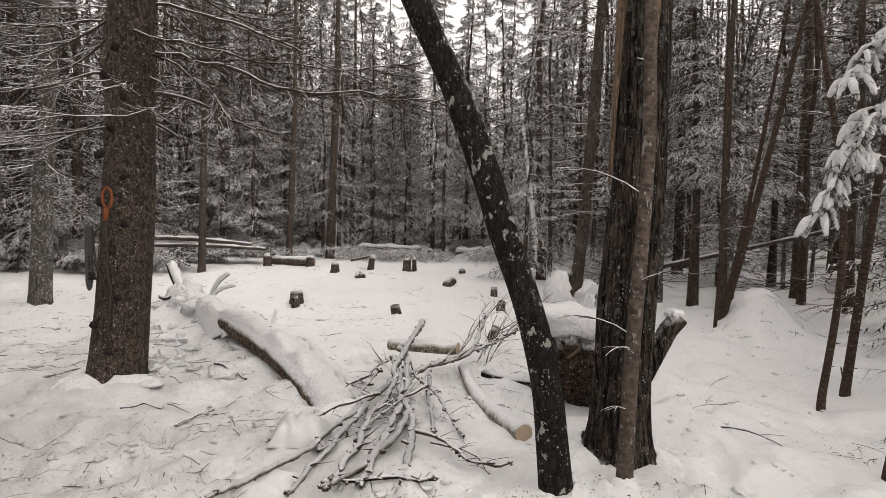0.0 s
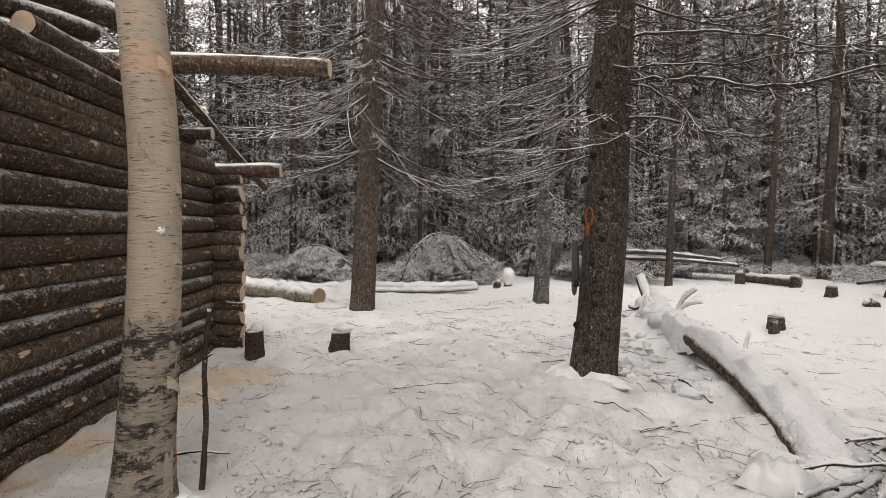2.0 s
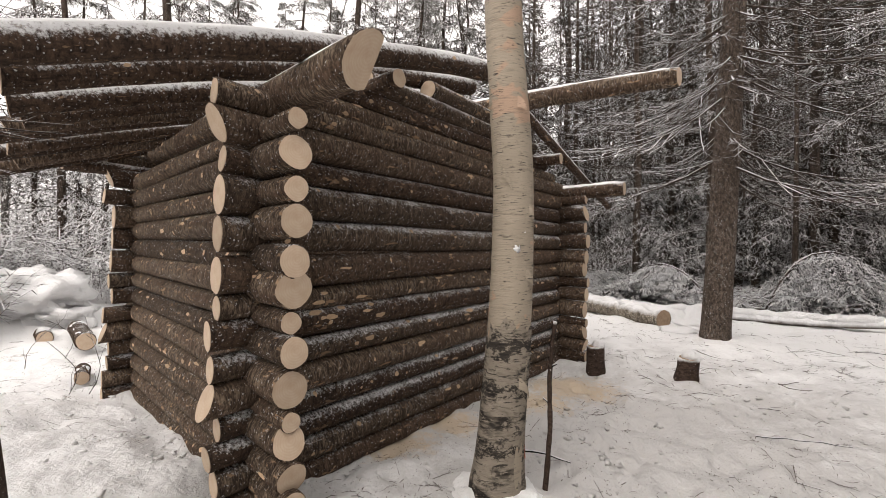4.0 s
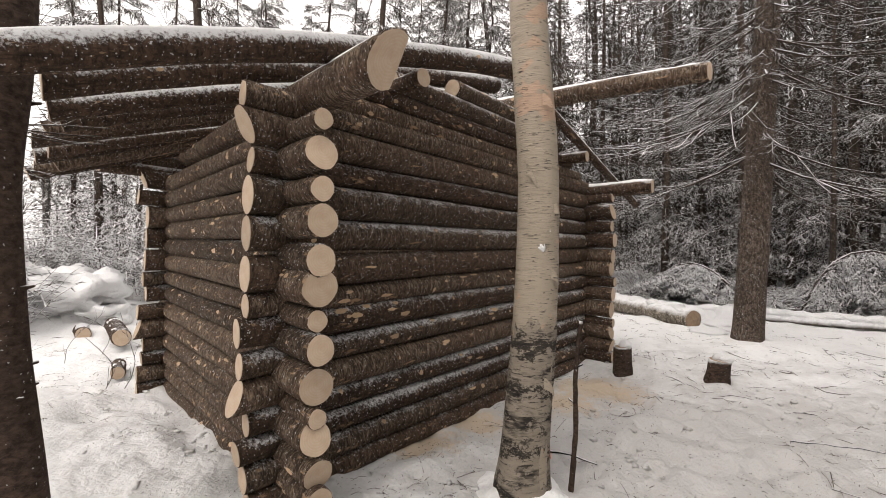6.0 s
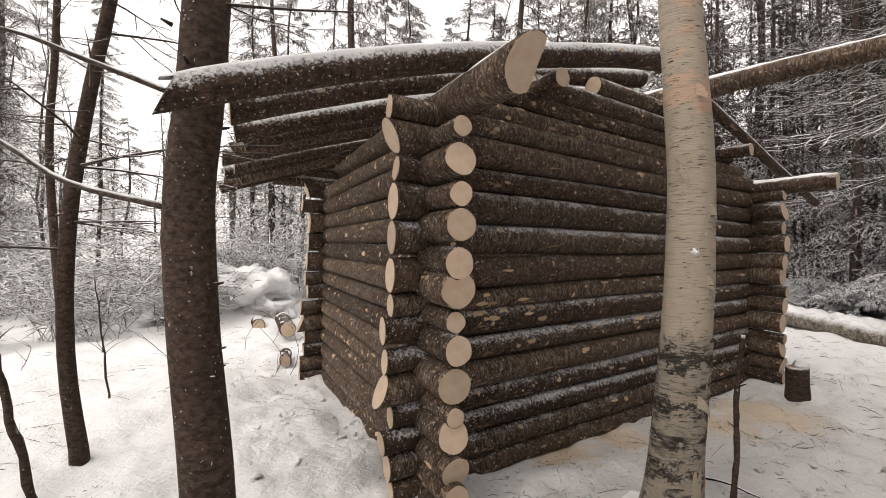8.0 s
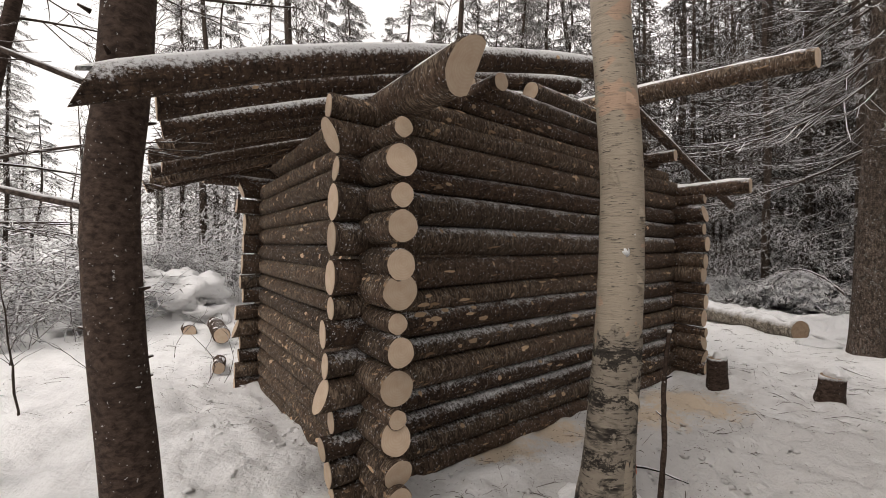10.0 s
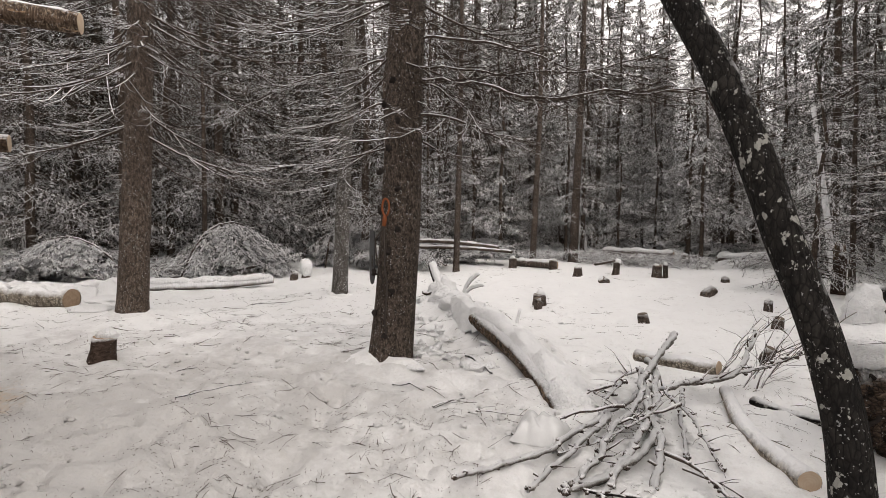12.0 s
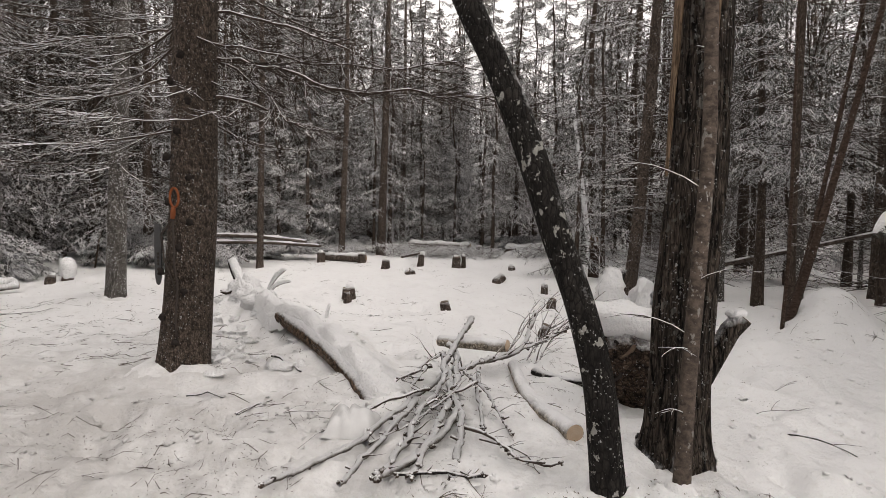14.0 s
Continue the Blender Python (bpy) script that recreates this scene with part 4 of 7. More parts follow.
for path, r, label in (
    ([(3.95, 7.15, 0.1), (4.2, 6.9, 1.65), (4.6, 6.55, 4.5)], 0.055, "dark leaning young maple stem rising from a snow mound"),
    ([(3.93, 7.2, 0.1), (4.12, 7.0, 1.3), (4.45, 6.7, 4.4)], 0.035, "dark leaning young maple stem rising from a snow mound"),
    ([(3.81, 6.97, 0.05), (3.85, 6.95, 1.4), (3.84, 6.96, 3.0)], 0.025, "thin straight grey sapling"),
    ([(3.45, 4.5, 0.0), (3.5, 4.4, 1.66), (3.27, 4.55, 3.7)], 0.032, "dark young stem bending over in the snow"),
    ([(3.78, 4.65, 0.0), (3.86, 4.5, 1.95), (3.95, 4.4, 3.5)], 0.04, "dark upright young stem in the snow"),
    ([(2.85, 3.15, 0.0), (2.92, 3.1, 0.5), (3.1, 3.0, 1.8)], 0.03, "thin dark leaning stem"),
    ([(7.5, 10.62, 0.14), (7.53, 10.6, 4.41)], 0.11, "straight grey trunk at the wood's edge"),
    ([(-6.83, 14.19, 0.2), (-6.74, 14.24, 4.59)], 0.10, "slim reddish spruce pole at the clearing's edge"),
    ([(-4.39, 19.51, 0.29), (-4.15, 19.56, 7.75)], 0.18, "straight spruce at the far edge of the clearing"),
    ([(-5.87, 19.12, 0.29), (-5.68, 19.18, 5.56)], 0.13, "straight spruce at the far edge of the clearing"),
    ([(-4.1, 22.5, 0.34), (-4.0, 22.5, 6.0)], 0.13, "straight spruce at the far edge of the clearing"),
    ([(-9.0, 14.6, 0.2), (-8.9, 14.6, 6.0)], 0.14, "slim reddish spruce pole at the clearing's edge"),
):
    tall = r > 0.09
    standing_tree("spruce_tree" if tall else "young_tree", path, 14 if tall else 6.5, r, 0.03 if tall else 0.01, (SPRUCE if tall else BROWN), label, trng, (1.6, 8.0, 45) if tall else (0.9, 5.5, 9), 1.5 if tall else 0.5, (7.5, 26) if tall else None, 0.2, 12, drop=0.15 if tall else -0.2, category="spruce tree" if tall else "tree")

# ---- the wood all round: a few trees built once and copied ----
prng = random.Random(3)
TALL = [proto("spruce_tree", "tall spruce in the dense wood, bare below, snow-dusted", "spruce tree", 21, 0.16, FAR_BARK, prng, (0.8, 6.5, 32), 1.7, (3.0 + 1.5 * i, 72), dens=8, drop=0.22, subs=6, width=2.3, nr=0.02) for i in range(2)]
DENSE = [proto("bushy_spruce", "dark bushy spruce with snow-dusted boughs down to the ground", "spruce tree", 20, 0.15, FAR_BARK, prng, (0.6, 6.0, 16), 1.3, (0.8, 105), dens=9, drop=0.3, width=2.5, nr=0.02) for i in range(2)]
SHADE = [proto("shaded_spruce", "close-grown spruce, needle colour darkened for shade, with a dusting of snow", "spruce tree", 20, 0.15, FAR_BARK, prng, (0.6, 7.0, 36), 1.7, (1.5, 92), DIM, dens=9, drop=0.28, width=2.5, nr=0.02) for i in range(2)]
POLE = [proto("pole_spruce", "slim bare spruce pole in the dense wood", "spruce tree", 12, 0.075, FAR_BARK, prng, (1.7, 9.0, 28), 1.3, (7.0, 16), dens=5, width=1.1, subs=6) for i in range(2)]
YOUNG = [proto("young_spruce", "young spruce laden with snow", "spruce tree", 6.0, 0.07, FAR_BARK, prng, (0.5, 2.0, 6), 0.7, (0.4, 54), LADEN, dens=9, width=1.5) for i in range(2)]
FROST = [proto("frosted_spruce", "slender spruce pale with frost beyond the cabin", "spruce tree", 13, 0.09, FAR_BARK, prng, (0.6, 4.0, 10), 1.0, (1.5, 80), FROSTED, dens=8, width=1.6, drop=0.25, nr=0.018, power=1.05) for i in range(2)]
BARE = [proto("bare_tree", "thin bare grey birch with fine twigs", "birch tree", 10, 0.055, GREY, prng, (1.5, 9.8, 46), 1.3, (0, 0), drop=-0.7, lean=0.6) for i in range(2)]


def brush(name, label, size, count, rng, height=1.4):
    """Snow-covered twiggy scrub, many stems from one foot."""
    b = Buf()
    ob = thing(name, (0, 0, 0), label, "bush")
    for _ in range(count):
        yaw = rng.uniform(0, 6.283)
        base = Vector((rng.uniform(-1, 1), rng.uniform(-1, 1), -0.05)) * size * 0.5
        base.z = -0.05
        tip = base + Vector((math.cos(yaw) * size * rng.uniform(0.2, 0.8), math.sin(yaw) * size * rng.uniform(0.2, 0.8), height * rng.uniform(0.5, 1.1)))
        pts = curve(base, tip, -0.06, rng, 4, 0.04)
        b.tube(pts, [0.012, 0.010, 0.008, 0.006, 0.003], 3, cap=False)
        for _ in range(9):
            i = rng.randint(1, 3)
            s = pts[i].lerp(pts[i + 1], rng.random())
            h = Vector((rng.uniform(-1, 1), rng.uniform(-1, 1), rng.uniform(-0.5, 0.6))).normalized() * rng.uniform(0.2, 0.55)
            b.spike(s, s + h, 0.014)
            for _ in range(2):
                q = s + h * rng.uniform(0.3, 0.9)
                b.spike(q, q + Vector((rng.uniform(-1, 1), rng.uniform(-1, 1), rng.uniform(-0.6, 0.4))) * 0.18, 0.012)
    part("twigwork", b, SNOWY_TWIG, ob)
    return ob


SNOWY_TWIG = make_bark("snowy_twig", rgb(0.06, 0.05, 0.045), rgb(0.13, 0.11, 0.10), (20, 20, 20), snow=(-0.6, 0.15), depth=0.004, spots=0.0)
SCRUB = [brush("snowy_bush", "bare twiggy bush thick with snow", 1.3, 46, prng) for i in range(2)]


SLASH = [brush("slash_heap", "low heap of cut twigs and boughs under snow", 1.7, 30, prng, 0.55) for i in range(2)]


def polar(az, r):
    a = radians(az)
    return -math.sin(a) * r, math.cos(a) * r


placed = []
used = set()


def plant(kind, az, r, scale):
    x, y = polar(az, r)
    if any((x - a) ** 2 + (y - b) ** 2 < 0.8 for a, b in placed):
        return
    placed.append((x, y))
    src = prng.choice(kind)
    m = Matrix.Translation((x, y, rise(x, y) - 0.03)) @ Matrix.Rotation(prng.uniform(0, 6.28), 4, "Z") @ Matrix.Scale(scale, 4)
    if src.name not in used:
        used.add(src.name)
        src.matrix_basis = m
    else:
        copy_thing(src, m)


# (kinds, from az, to az, near, far, count)
for kinds, a1, a2, r1, r2, count in (
    (FROST, -14, 3, 20, 23.5, 17), (FROST, 3, 9, 21, 26, 6),
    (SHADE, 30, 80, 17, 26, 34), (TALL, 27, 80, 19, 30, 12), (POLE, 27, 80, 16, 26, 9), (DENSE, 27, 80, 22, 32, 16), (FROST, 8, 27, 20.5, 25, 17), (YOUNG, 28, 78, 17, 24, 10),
    (TALL, -6, 27, 24, 34, 6), (POLE, -8, 27, 21, 30, 4), (DENSE, 2, 27, 23.5, 33, 13), (YOUNG, -6, 26, 21.5, 25, 14),
    (TALL, -55, -8, 15, 28, 8), (POLE, -58, -12, 9.5, 22, 24), (BARE, -50, -12, 11, 20, 14), (FROST, -48, -12, 15, 24, 18), (DENSE, -58, -9, 19, 28, 12), (YOUNG, -50, -9, 13, 24, 6),
    (FROST, 80, 122, 20, 32, 13), (FROST, 122, 165, 22, 32, 6), (DENSE, 112, 126, 13.5, 18, 3), (BARE, 76, 168, 12, 30, 28), (YOUNG, 112, 165, 17, 30, 6), (DENSE, 126, 175, 19, 34, 4),
    (FROST, 82, 101, 11.5, 17, 12), (DENSE, 84, 100, 14, 18, 3), (FROST, 120, 129, 18, 21, 4), (FROST, 102, 109, 17, 20, 3),
    (SCRUB, 131, 165, 9.5, 17, 40), (SCRUB, 106, 132, 13.2, 17, 60), (SCRUB, 30, 78, 16, 19, 3), (SCRUB, -50, -15, 12, 20, 8), (SLASH, -8, 27, 18.3, 21.5, 16), (SLASH, 27, 75, 14.5, 18, 8),
    # from TALL -90 on: trees out of view, added to shade the near snow
    (BARE, 96, 150, 11.5, 22, 12), (DENSE, 108, 150, 20, 30, 5), (FROST, 92, 150, 18, 26, 7), (FROST, 89, 111, 15, 20, 7), (BARE, 86, 108, 14, 20, 4), (TALL, 190, 230, 18, 34, 3), (TALL, -90, -60, 9, 20, 3), (DENSE, -72, -50, 7, 10, 4), (TALL, -112, -80, 4.8, 7, 4), (TALL, 195, 225, 4.8, 7.5, 3), (DENSE, -90, -58, 7, 14, 9),
):
    for _ in range(count):
        plant(kinds, prng.uniform(a1, a2), math.sqrt(prng.uniform(r1 * r1, r2 * r2)), prng.uniform(0.8, 1.15))


def far_wood():
    """The wood's depth, past counting."""
    tb, nb = Buf(), Buf()
    rng = random.Random(8)
    for k in range(430):
        az = rng.uniform(-62, 82) if k < 370 else rng.uniform(82, 175)
        open_side = 82 < az < 165
        r = rng.uniform(30, 62)
        x, y = polar(az, r)
        z = rise(x, y) - 0.1
        h = rng.uniform(17, 27) * (0.5 if open_side else 1) * (0.6 if -18 < az < 14 else 1)
        tb.tube([(x, y, z), (x + rng.uniform(-0.4, 0.4), y, z + h * 0.5), (x + rng.uniform(-0.6, 0.6), y, z + h)], [0.13, 0.09, 0.02], 5, cap=False)
        if open_side and rng.random() < 0.6:
            for _ in range(18):
                s = Vector((x, y, z + rng.uniform(0.3, 1) * h))
                tb.spike(s, s + Vector((rng.uniform(-1, 1), rng.uniform(-1, 1), 0.8)) * rng.uniform(0.8, 1.8), 0.03)
            continue
        for k in range(56):
            t = rng.uniform(0.03, 1)
            s = Vector((x, y, z + t * h))
            a = rng.uniform(0, 6.283)
            L = (2.9 * (1.05 - t) + 0.4) * rng.uniform(0.6, 1.1)
            e = s + Vector((math.cos(a), math.sin(a), -0.25)) * L
            nb.sliver(s, e, 0.02, rng)
            for _ in range(12):
                q = s.lerp(e, rng.uniform(0.1, 1.0))
                nb.sliver(q, q + Vector((rng.uniform(-1, 1), rng.uniform(-1, 1), rng.uniform(-0.5, 0.1))) * 0.3, 0.03, rng)
    for k in range(520):
        az = rng.uniform(-64, 84) if k < 450 else rng.uniform(84, 178)
        h = rng.uniform(15, 26) * (0.55 if az > 84 else 1.4 if az > 14 else 1) * (0.9 if -18 < az < 14 else 1)
        x, y = polar(az, rng.uniform(50, 76))
        z = rise(x, y)
        for _ in range(520):
            t = rng.random() ** 1.2
            a = rng.uniform(0, 6.283)
            L = (2.6 * (1.03 - t) + 0.3) * rng.uniform(0.1, 1.0)
            s = Vector((x + math.cos(a) * L, y + math.sin(a) * L, z + t * h - 0.2 * L))
            nb.sliver(s, s + Vector((math.cos(a) + rng.uniform(-1, 1), math.sin(a) + rng.uniform(-1, 1), rng.uniform(-0.7, 0.1))) * 0.42, 0.11, rng)
    for _ in range(46000):
        x, y = polar(rng.uniform(-64, 84), rng.uniform(33, 50))
        q = Vector((x, y, rise(x, y) + 8.5 * rng.random() ** 1.5))
        a = rng.uniform(0, 6.283)
        nb.sliver(q, q + Vector((math.cos(a), math.sin(a), rng.uniform(-0.9, 0.1))) * rng.uniform(0.3, 0.6), 0.1, rng)
    ob = thing("far_wood", (0, 0, 0), "dense snowy wood in the distance", "wood", kind="stuff")
    part("trunkwork", tb, FAR_BARK, ob)
    part("needles", nb, FAR_NEEDLES, ob)


far_wood()


def thicket():
    """Fine dead twigs between the trunks, past counting."""
    rng = random.Random(14)
    b = Buf()
    for _ in range(2700):
        az = rng.uniform(-60, 100)
        r = math.sqrt(rng.uniform(21.0**2, 33.0**2)) if -9 < az < 27 else math.sqrt(rng.uniform(15.5**2, 30.0**2))
        if az < -12:
            r = math.sqrt(rng.uniform(11.0**2, 28.0**2))
        x, y = polar(az, r)
        z = rise(x, y) + 0.3 + 8.5 * rng.random() ** 1.2
        a = rng.uniform(0, 6.283)
        for _ in range(6):
            w = a + rng.uniform(-0.7, 0.7)
            L = rng.uniform(0.5, 1.7)
            p = Vector((x, y, z + rng.uniform(-0.3, 0.3)))
            m = p + Vector((math.cos(w), math.sin(w), rng.uniform(-0.6, -0.1))) * L * 0.5
            e = m + Vector((math.cos(w + rng.uniform(-0.3, 0.3)), math.sin(w), rng.uniform(-0.15, 0.3))) * L * 0.5
            b.tube([p, m, e], [0.010, 0.008, 0.004], 3, cap=False)
            for _ in range(4):
                q = p.lerp(m, rng.uniform(0.3, 1)) if rng.random() < 0.5 else m.lerp(e, rng.random())
                b.spike(q, q + Vector((math.cos(w + rng.uniform(-0.8, 0.8)), math.sin(w + rng.uniform(-0.8, 0.8)), rng.uniform(-0.4, 0.25))) * L * 0.35, 0.006)
    ob = thing("thicket", (0, 0, 0), "fine dead snow-lined twigs filling the wood", "twigs", kind="stuff")
    part("twigwork", b, FAR_TWIG, ob)


thicket()

# ---- loose things ----
orng = random.Random(21)


def snow_ridge(buf, pts, widths, heights, rng, segs=7):
    """Snow lying along a line: a domed strip that tapers at both ends."""
    n, base = len(pts), len(buf.v)
    for i, p in enumerate(pts):
        p = Vector(p)
        d = (Vector(pts[min(i + 1, n - 1)]) - Vector(pts[max(i - 1, 0)])).normalized()
        side = Vector((-d.y, d.x, 0)).normalized()
        end = 0.25 if i in (0, n - 1) else 0.85 + 0.4 * noise.noise(p * 2.0 + Vector((9, 2, 4))) + 0.25 * noise.noise(p * 6.0)
        p = p + side * widths[i] * 0.35 * noise.noise(p * 3.3)
        for j in range(segs):
            a = math.pi * j / (segs - 1)
            k = 1 + rng.uniform(-0.12, 0.12)
            buf.v.append(tuple(p + side * math.cos(a) * widths[i] * end * k + Vector((0, 0, math.sin(a) ** 0.7 * heights[i] * end * k - 0.015))))
    for i in range(n - 1):
        for j in range(segs - 1):
            a = base + i * segs + j
            buf.f.append((a, a + 1, a + segs + 1, a + segs)[::-1])
        buf.f.append((base + i * segs, base + i * segs + segs, base + i * segs + 2 * segs - 1, base + i * segs + segs - 1)[::-1])
    buf.f.append(tuple(base + j for j in range(segs)))
    buf.f.append(tuple(base + (n - 1) * segs + j for j in reversed(range(segs))))
    return buf


def dense(pts, step):
    """The same line with points every step or so."""
    pts = [Vector(p) for p in pts]
    return fine_path(pts, [1.0] * len(pts), step)[0]


def stump(x, y, h, r, label="short sawn stump standing in the snow", tilt=0.0, snow=0.5, old=True):
    z = rise(x, y)
    ob = thing("stump", (x, y, z), label, "stump", "stumps in the clearing" if old else "stumps by the cabin")
    b = Buf()
    lean = Vector((orng.uniform(-1, 1) * tilt, orng.uniform(-1, 1) * tilt, 0))
    r *= 0.78
    h *= 0.84
    pts = [Vector((0, 0, -0.15)), Vector((0, 0, 0.02)), Vector((0, 0, h * 0.5)) + lean * 0.5, Vector((0, 0, h)) + lean]
    bark_tube(b, dense(pts, 0.05), [r * (1.0 + 0.18 * math.exp(-max(0, p.z) / 0.06)) for p in dense(pts, 0.05)], 16, orng, 0.22, 0.12)
    part("trunk", b, SPRUCE if old else BROWN, ob)
    m = Matrix.Translation(pts[-1] + Vector((0, 0, 0.004))) @ (pts[-1] - pts[-2]).to_track_quat("Z", "Y").to_matrix().to_4x4()
    part("cut_face", cut_disc(r * 0.93, orng), STUMP_TOP if old else CUT_OLD, ob, "weathered sawn top", False, m)
    if snow > 0:
        c = Buf().blob((r * orng.uniform(-0.3, 0.3), r * orng.uniform(-0.3, 0.3), 0.01), (r * (0.55 + 0.4 * snow), r * (0.5 + 0.4 * snow), 0.03 + 0.07 * snow), orng, 0.3)
        part("snow_cap", c, SOFT, ob, "", True, Matrix.Translation(pts[-1]))
    return ob


for x, y, h, r, tilt, snow in (
    (-5.64, 16.13, 0.38, 0.15, 0, 0.7), (-3.15, 14.64, 0.30, 0.16, 0, 0.5), (-2.23, 15.53, 0.46, 0.13, 0.06, 0.8), (-1.10, 15.42, 0.40, 0.15, 0.1, 0.3),
    (-0.88, 15.5, 0.42, 0.08, 0, 0.8), (0.57, 14.79, 0.16, 0.12, 0, 0.3), (0.12, 12.28, 0.16, 0.13, 0.15, 0.2), (-2.80, 9.6, 0.24, 0.16, 0.0, 0.6),
    (-2.72, 9.25, 0.22, 0.08, 0.12, 0.0), (-0.77, 8.48, 0.22, 0.095, 0.03, 0.0), (1.11, 10.73, 0.22, 0.09, 0.03, 0.1), (1.07, 9.09, 0.2, 0.09, 0.06, 0.0),
    (0.73, 7.13, 0.16, 0.08, 0.06, 0.0), (-2.2, 13.54, 0.12, 0.13, 0.1, 0.5), (-9.62, 10.04, 0.22, 0.12, 0.02, 0.2), (-3.9, 20.4, 0.4, 0.2, 0, 0.5), (-0.5, 20.6, 0.35, 0.18, 0, 0.4),
    (-4.3, 16.25, 0.34, 0.16, 0, 0.4), (-13.5, 9.2, 0.2, 0.14, 0, 0.3),
):
    stump(x, y, h, r, tilt=tilt, snow=snow)
stump(-6.18, 3.34, 0.32, 0.17, "sawn stump with snow slumping over its top", 0.03, 0.9, False)
stump(-6.52, 2.31, 0.38, 0.135, "dark sawn stump with a strip of torn bark", 0.02, 0.7, False)
tall_stub = stump(-9.8, 10.69, 0.20, 0.13, "stump under a thick white cap of snow", 0.0, 0.8)
part("snow_hood", Buf().blob((0.02, -0.01, 0.27), (0.19, 0.16, 0.27), orng, 0.25, 14, 18), SOFT, tall_stub)

# broken dead stub and the pale dead pole leaning behind it
snag = thing("broken_snag", (2.72, 13.84, 0.1), "snapped dead trunk showing raw orange-brown wood", "stump")
b = Buf()
sp = dense([(0, 0, -0.1), (0, 0, 0.5), (0.02, 0, 0.95)], 0.12)
bark_tube(b, sp, [0.15 - 0.03 * p.z for p in sp], 14, orng, 0.1)
part("trunk", b, BROWN, snag)
b = Buf()
for k in range(9):
    a = k * 0.7
    q = Vector((math.cos(a) * 0.08, math.sin(a) * 0.08, 0.8))
    b.tube([q, q + Vector((0, 0, 0.3)), q * 0.9 + Vector((0, 0, orng.uniform(0.35, 0.62)))], [0.045, 0.035, 0.006], 5)
part("splintered_wood", b, DEADWOOD, snag, "raw orange-brown splinters")
pole = thing("leaning_pole", (3.2, 16.7, 0.2), "pale snow-plastered dead trunk leaning in the clearing", "dead tree")
b = Buf()
pp = dense([(0, 0, -0.1), (-0.3, 0.05, 2.4), (-0.66, 0.11, 5.1)], 0.3)
bark_tube(b, pp, [0.09 - 0.009 * p.z for p in pp], 10, orng, 0.2)
part("trunk", b, PLASTERED, pole)
part("snow", snow_ridge(Buf(), [p + Vector((0.04, -0.04, 0.03)) for p in pp], [0.065] * len(pp), [0.05] * len(pp), orng), SOFT, pole)

# snow-plastered uprights behind the old tree
for x, y, h, r in ((1.73, 7.4, 1.0, 0.21), (2.2, 7.7, 0.8, 0.14), (2.42, 7.75, 0.6, 0.12)):
    ob = thing("snowy_stub", (x, y, rise(x, y)), "dead stub plastered with thick snow", "stump", "snow-plastered stubs")
    b = Buf()
    q = dense([(0, 0, -0.1), (0.0, 0, h * 0.5), (orng.uniform(0.05, 0.14), 0, h * 0.92)], 0.12)
    bark_tube(b, q, [r * 0.6] * len(q), 10, orng, 0.1)
    part("trunk", b, DARK, ob)
    c = Buf()
    q2 = dense([p + Vector((-r * 0.3, -r * 0.35, 0)) for p in q[1:]], 0.05)
    bark_tube(c, q2, [r * 0.75 * min(1, 0.6 + 0.1 * (len(q2) - 1 - i)) * (1.25 - 0.35 * i / len(q2)) for i, p in enumerate(q2)], 16, orng, 1.1, 0.0, 0.45)
    part("snow_coat", c, SOFT, ob)


def lying_log(name, pts, r1, r2, label, bark, cap=0.0, ends=(CUT, CUT), category="log", group="", snowy=1.0):
    """A log on the ground along a line, its ends sawn, snow along its back."""
    pts = [Vector(p) for p in pts]
    o = pts[0].copy()
    ob = thing(name, o, label, category, group)
    loc = dense([p - o for p in pts], 0.14)
    n = len(loc)
    rad = [r1 + (r2 - r1) * i / (n - 1) for i in range(n)]
    b = Buf()
    bark_tube(b, loc, rad, 14, orng, 0.22 if name == "fallen_trunk" else 0.08, 0.12 if name == "fallen_trunk" else 0.0)
    b.f.append(tuple(reversed(range(14))))
    part("trunk", b, bark, ob)
    for mat, p, q, r in ((ends[0], loc[0], loc[1], r1), (ends[1], loc[-1], loc[-2], r2)):
        if mat:
            m = Matrix.Translation(p + (p - q).normalized() * 0.006) @ (p - q).to_track_quat("Z", "Y").to_matrix().to_4x4()
            part("cut_end", cut_disc(r * 0.95, orng), mat, ob, "pale sawn end", False, m)
    if cap > 0:
        c = Buf()
        k = n if n < 5 else n
        snow_ridge(c, [p + Vector((0, 0, r * 0.62)) for p, r in zip(loc, rad)], [r * 0.8 * snowy for r in rad], [cap * orng.uniform(0.7, 1.2) for _ in range(k)], orng, 9)
        part("snow", c, SOFT, ob, "thick snow along the top")
    return ob


FALL = [(-0.98, 4.2, -0.08), (-1.15, 4.42, 0.04), (-1.69, 5.13, 0.17), (-2.35, 5.93, 0.26), (-2.95, 6.66, 0.3), (-3.45, 7.25, 0.36)]
fallen = lying_log("fallen_trunk", FALL, 0.075, 0.125, "half-buried fallen trunk with brown split bark under thick snow", ROTTEN, 0.0, (None, None), "fallen trunk")


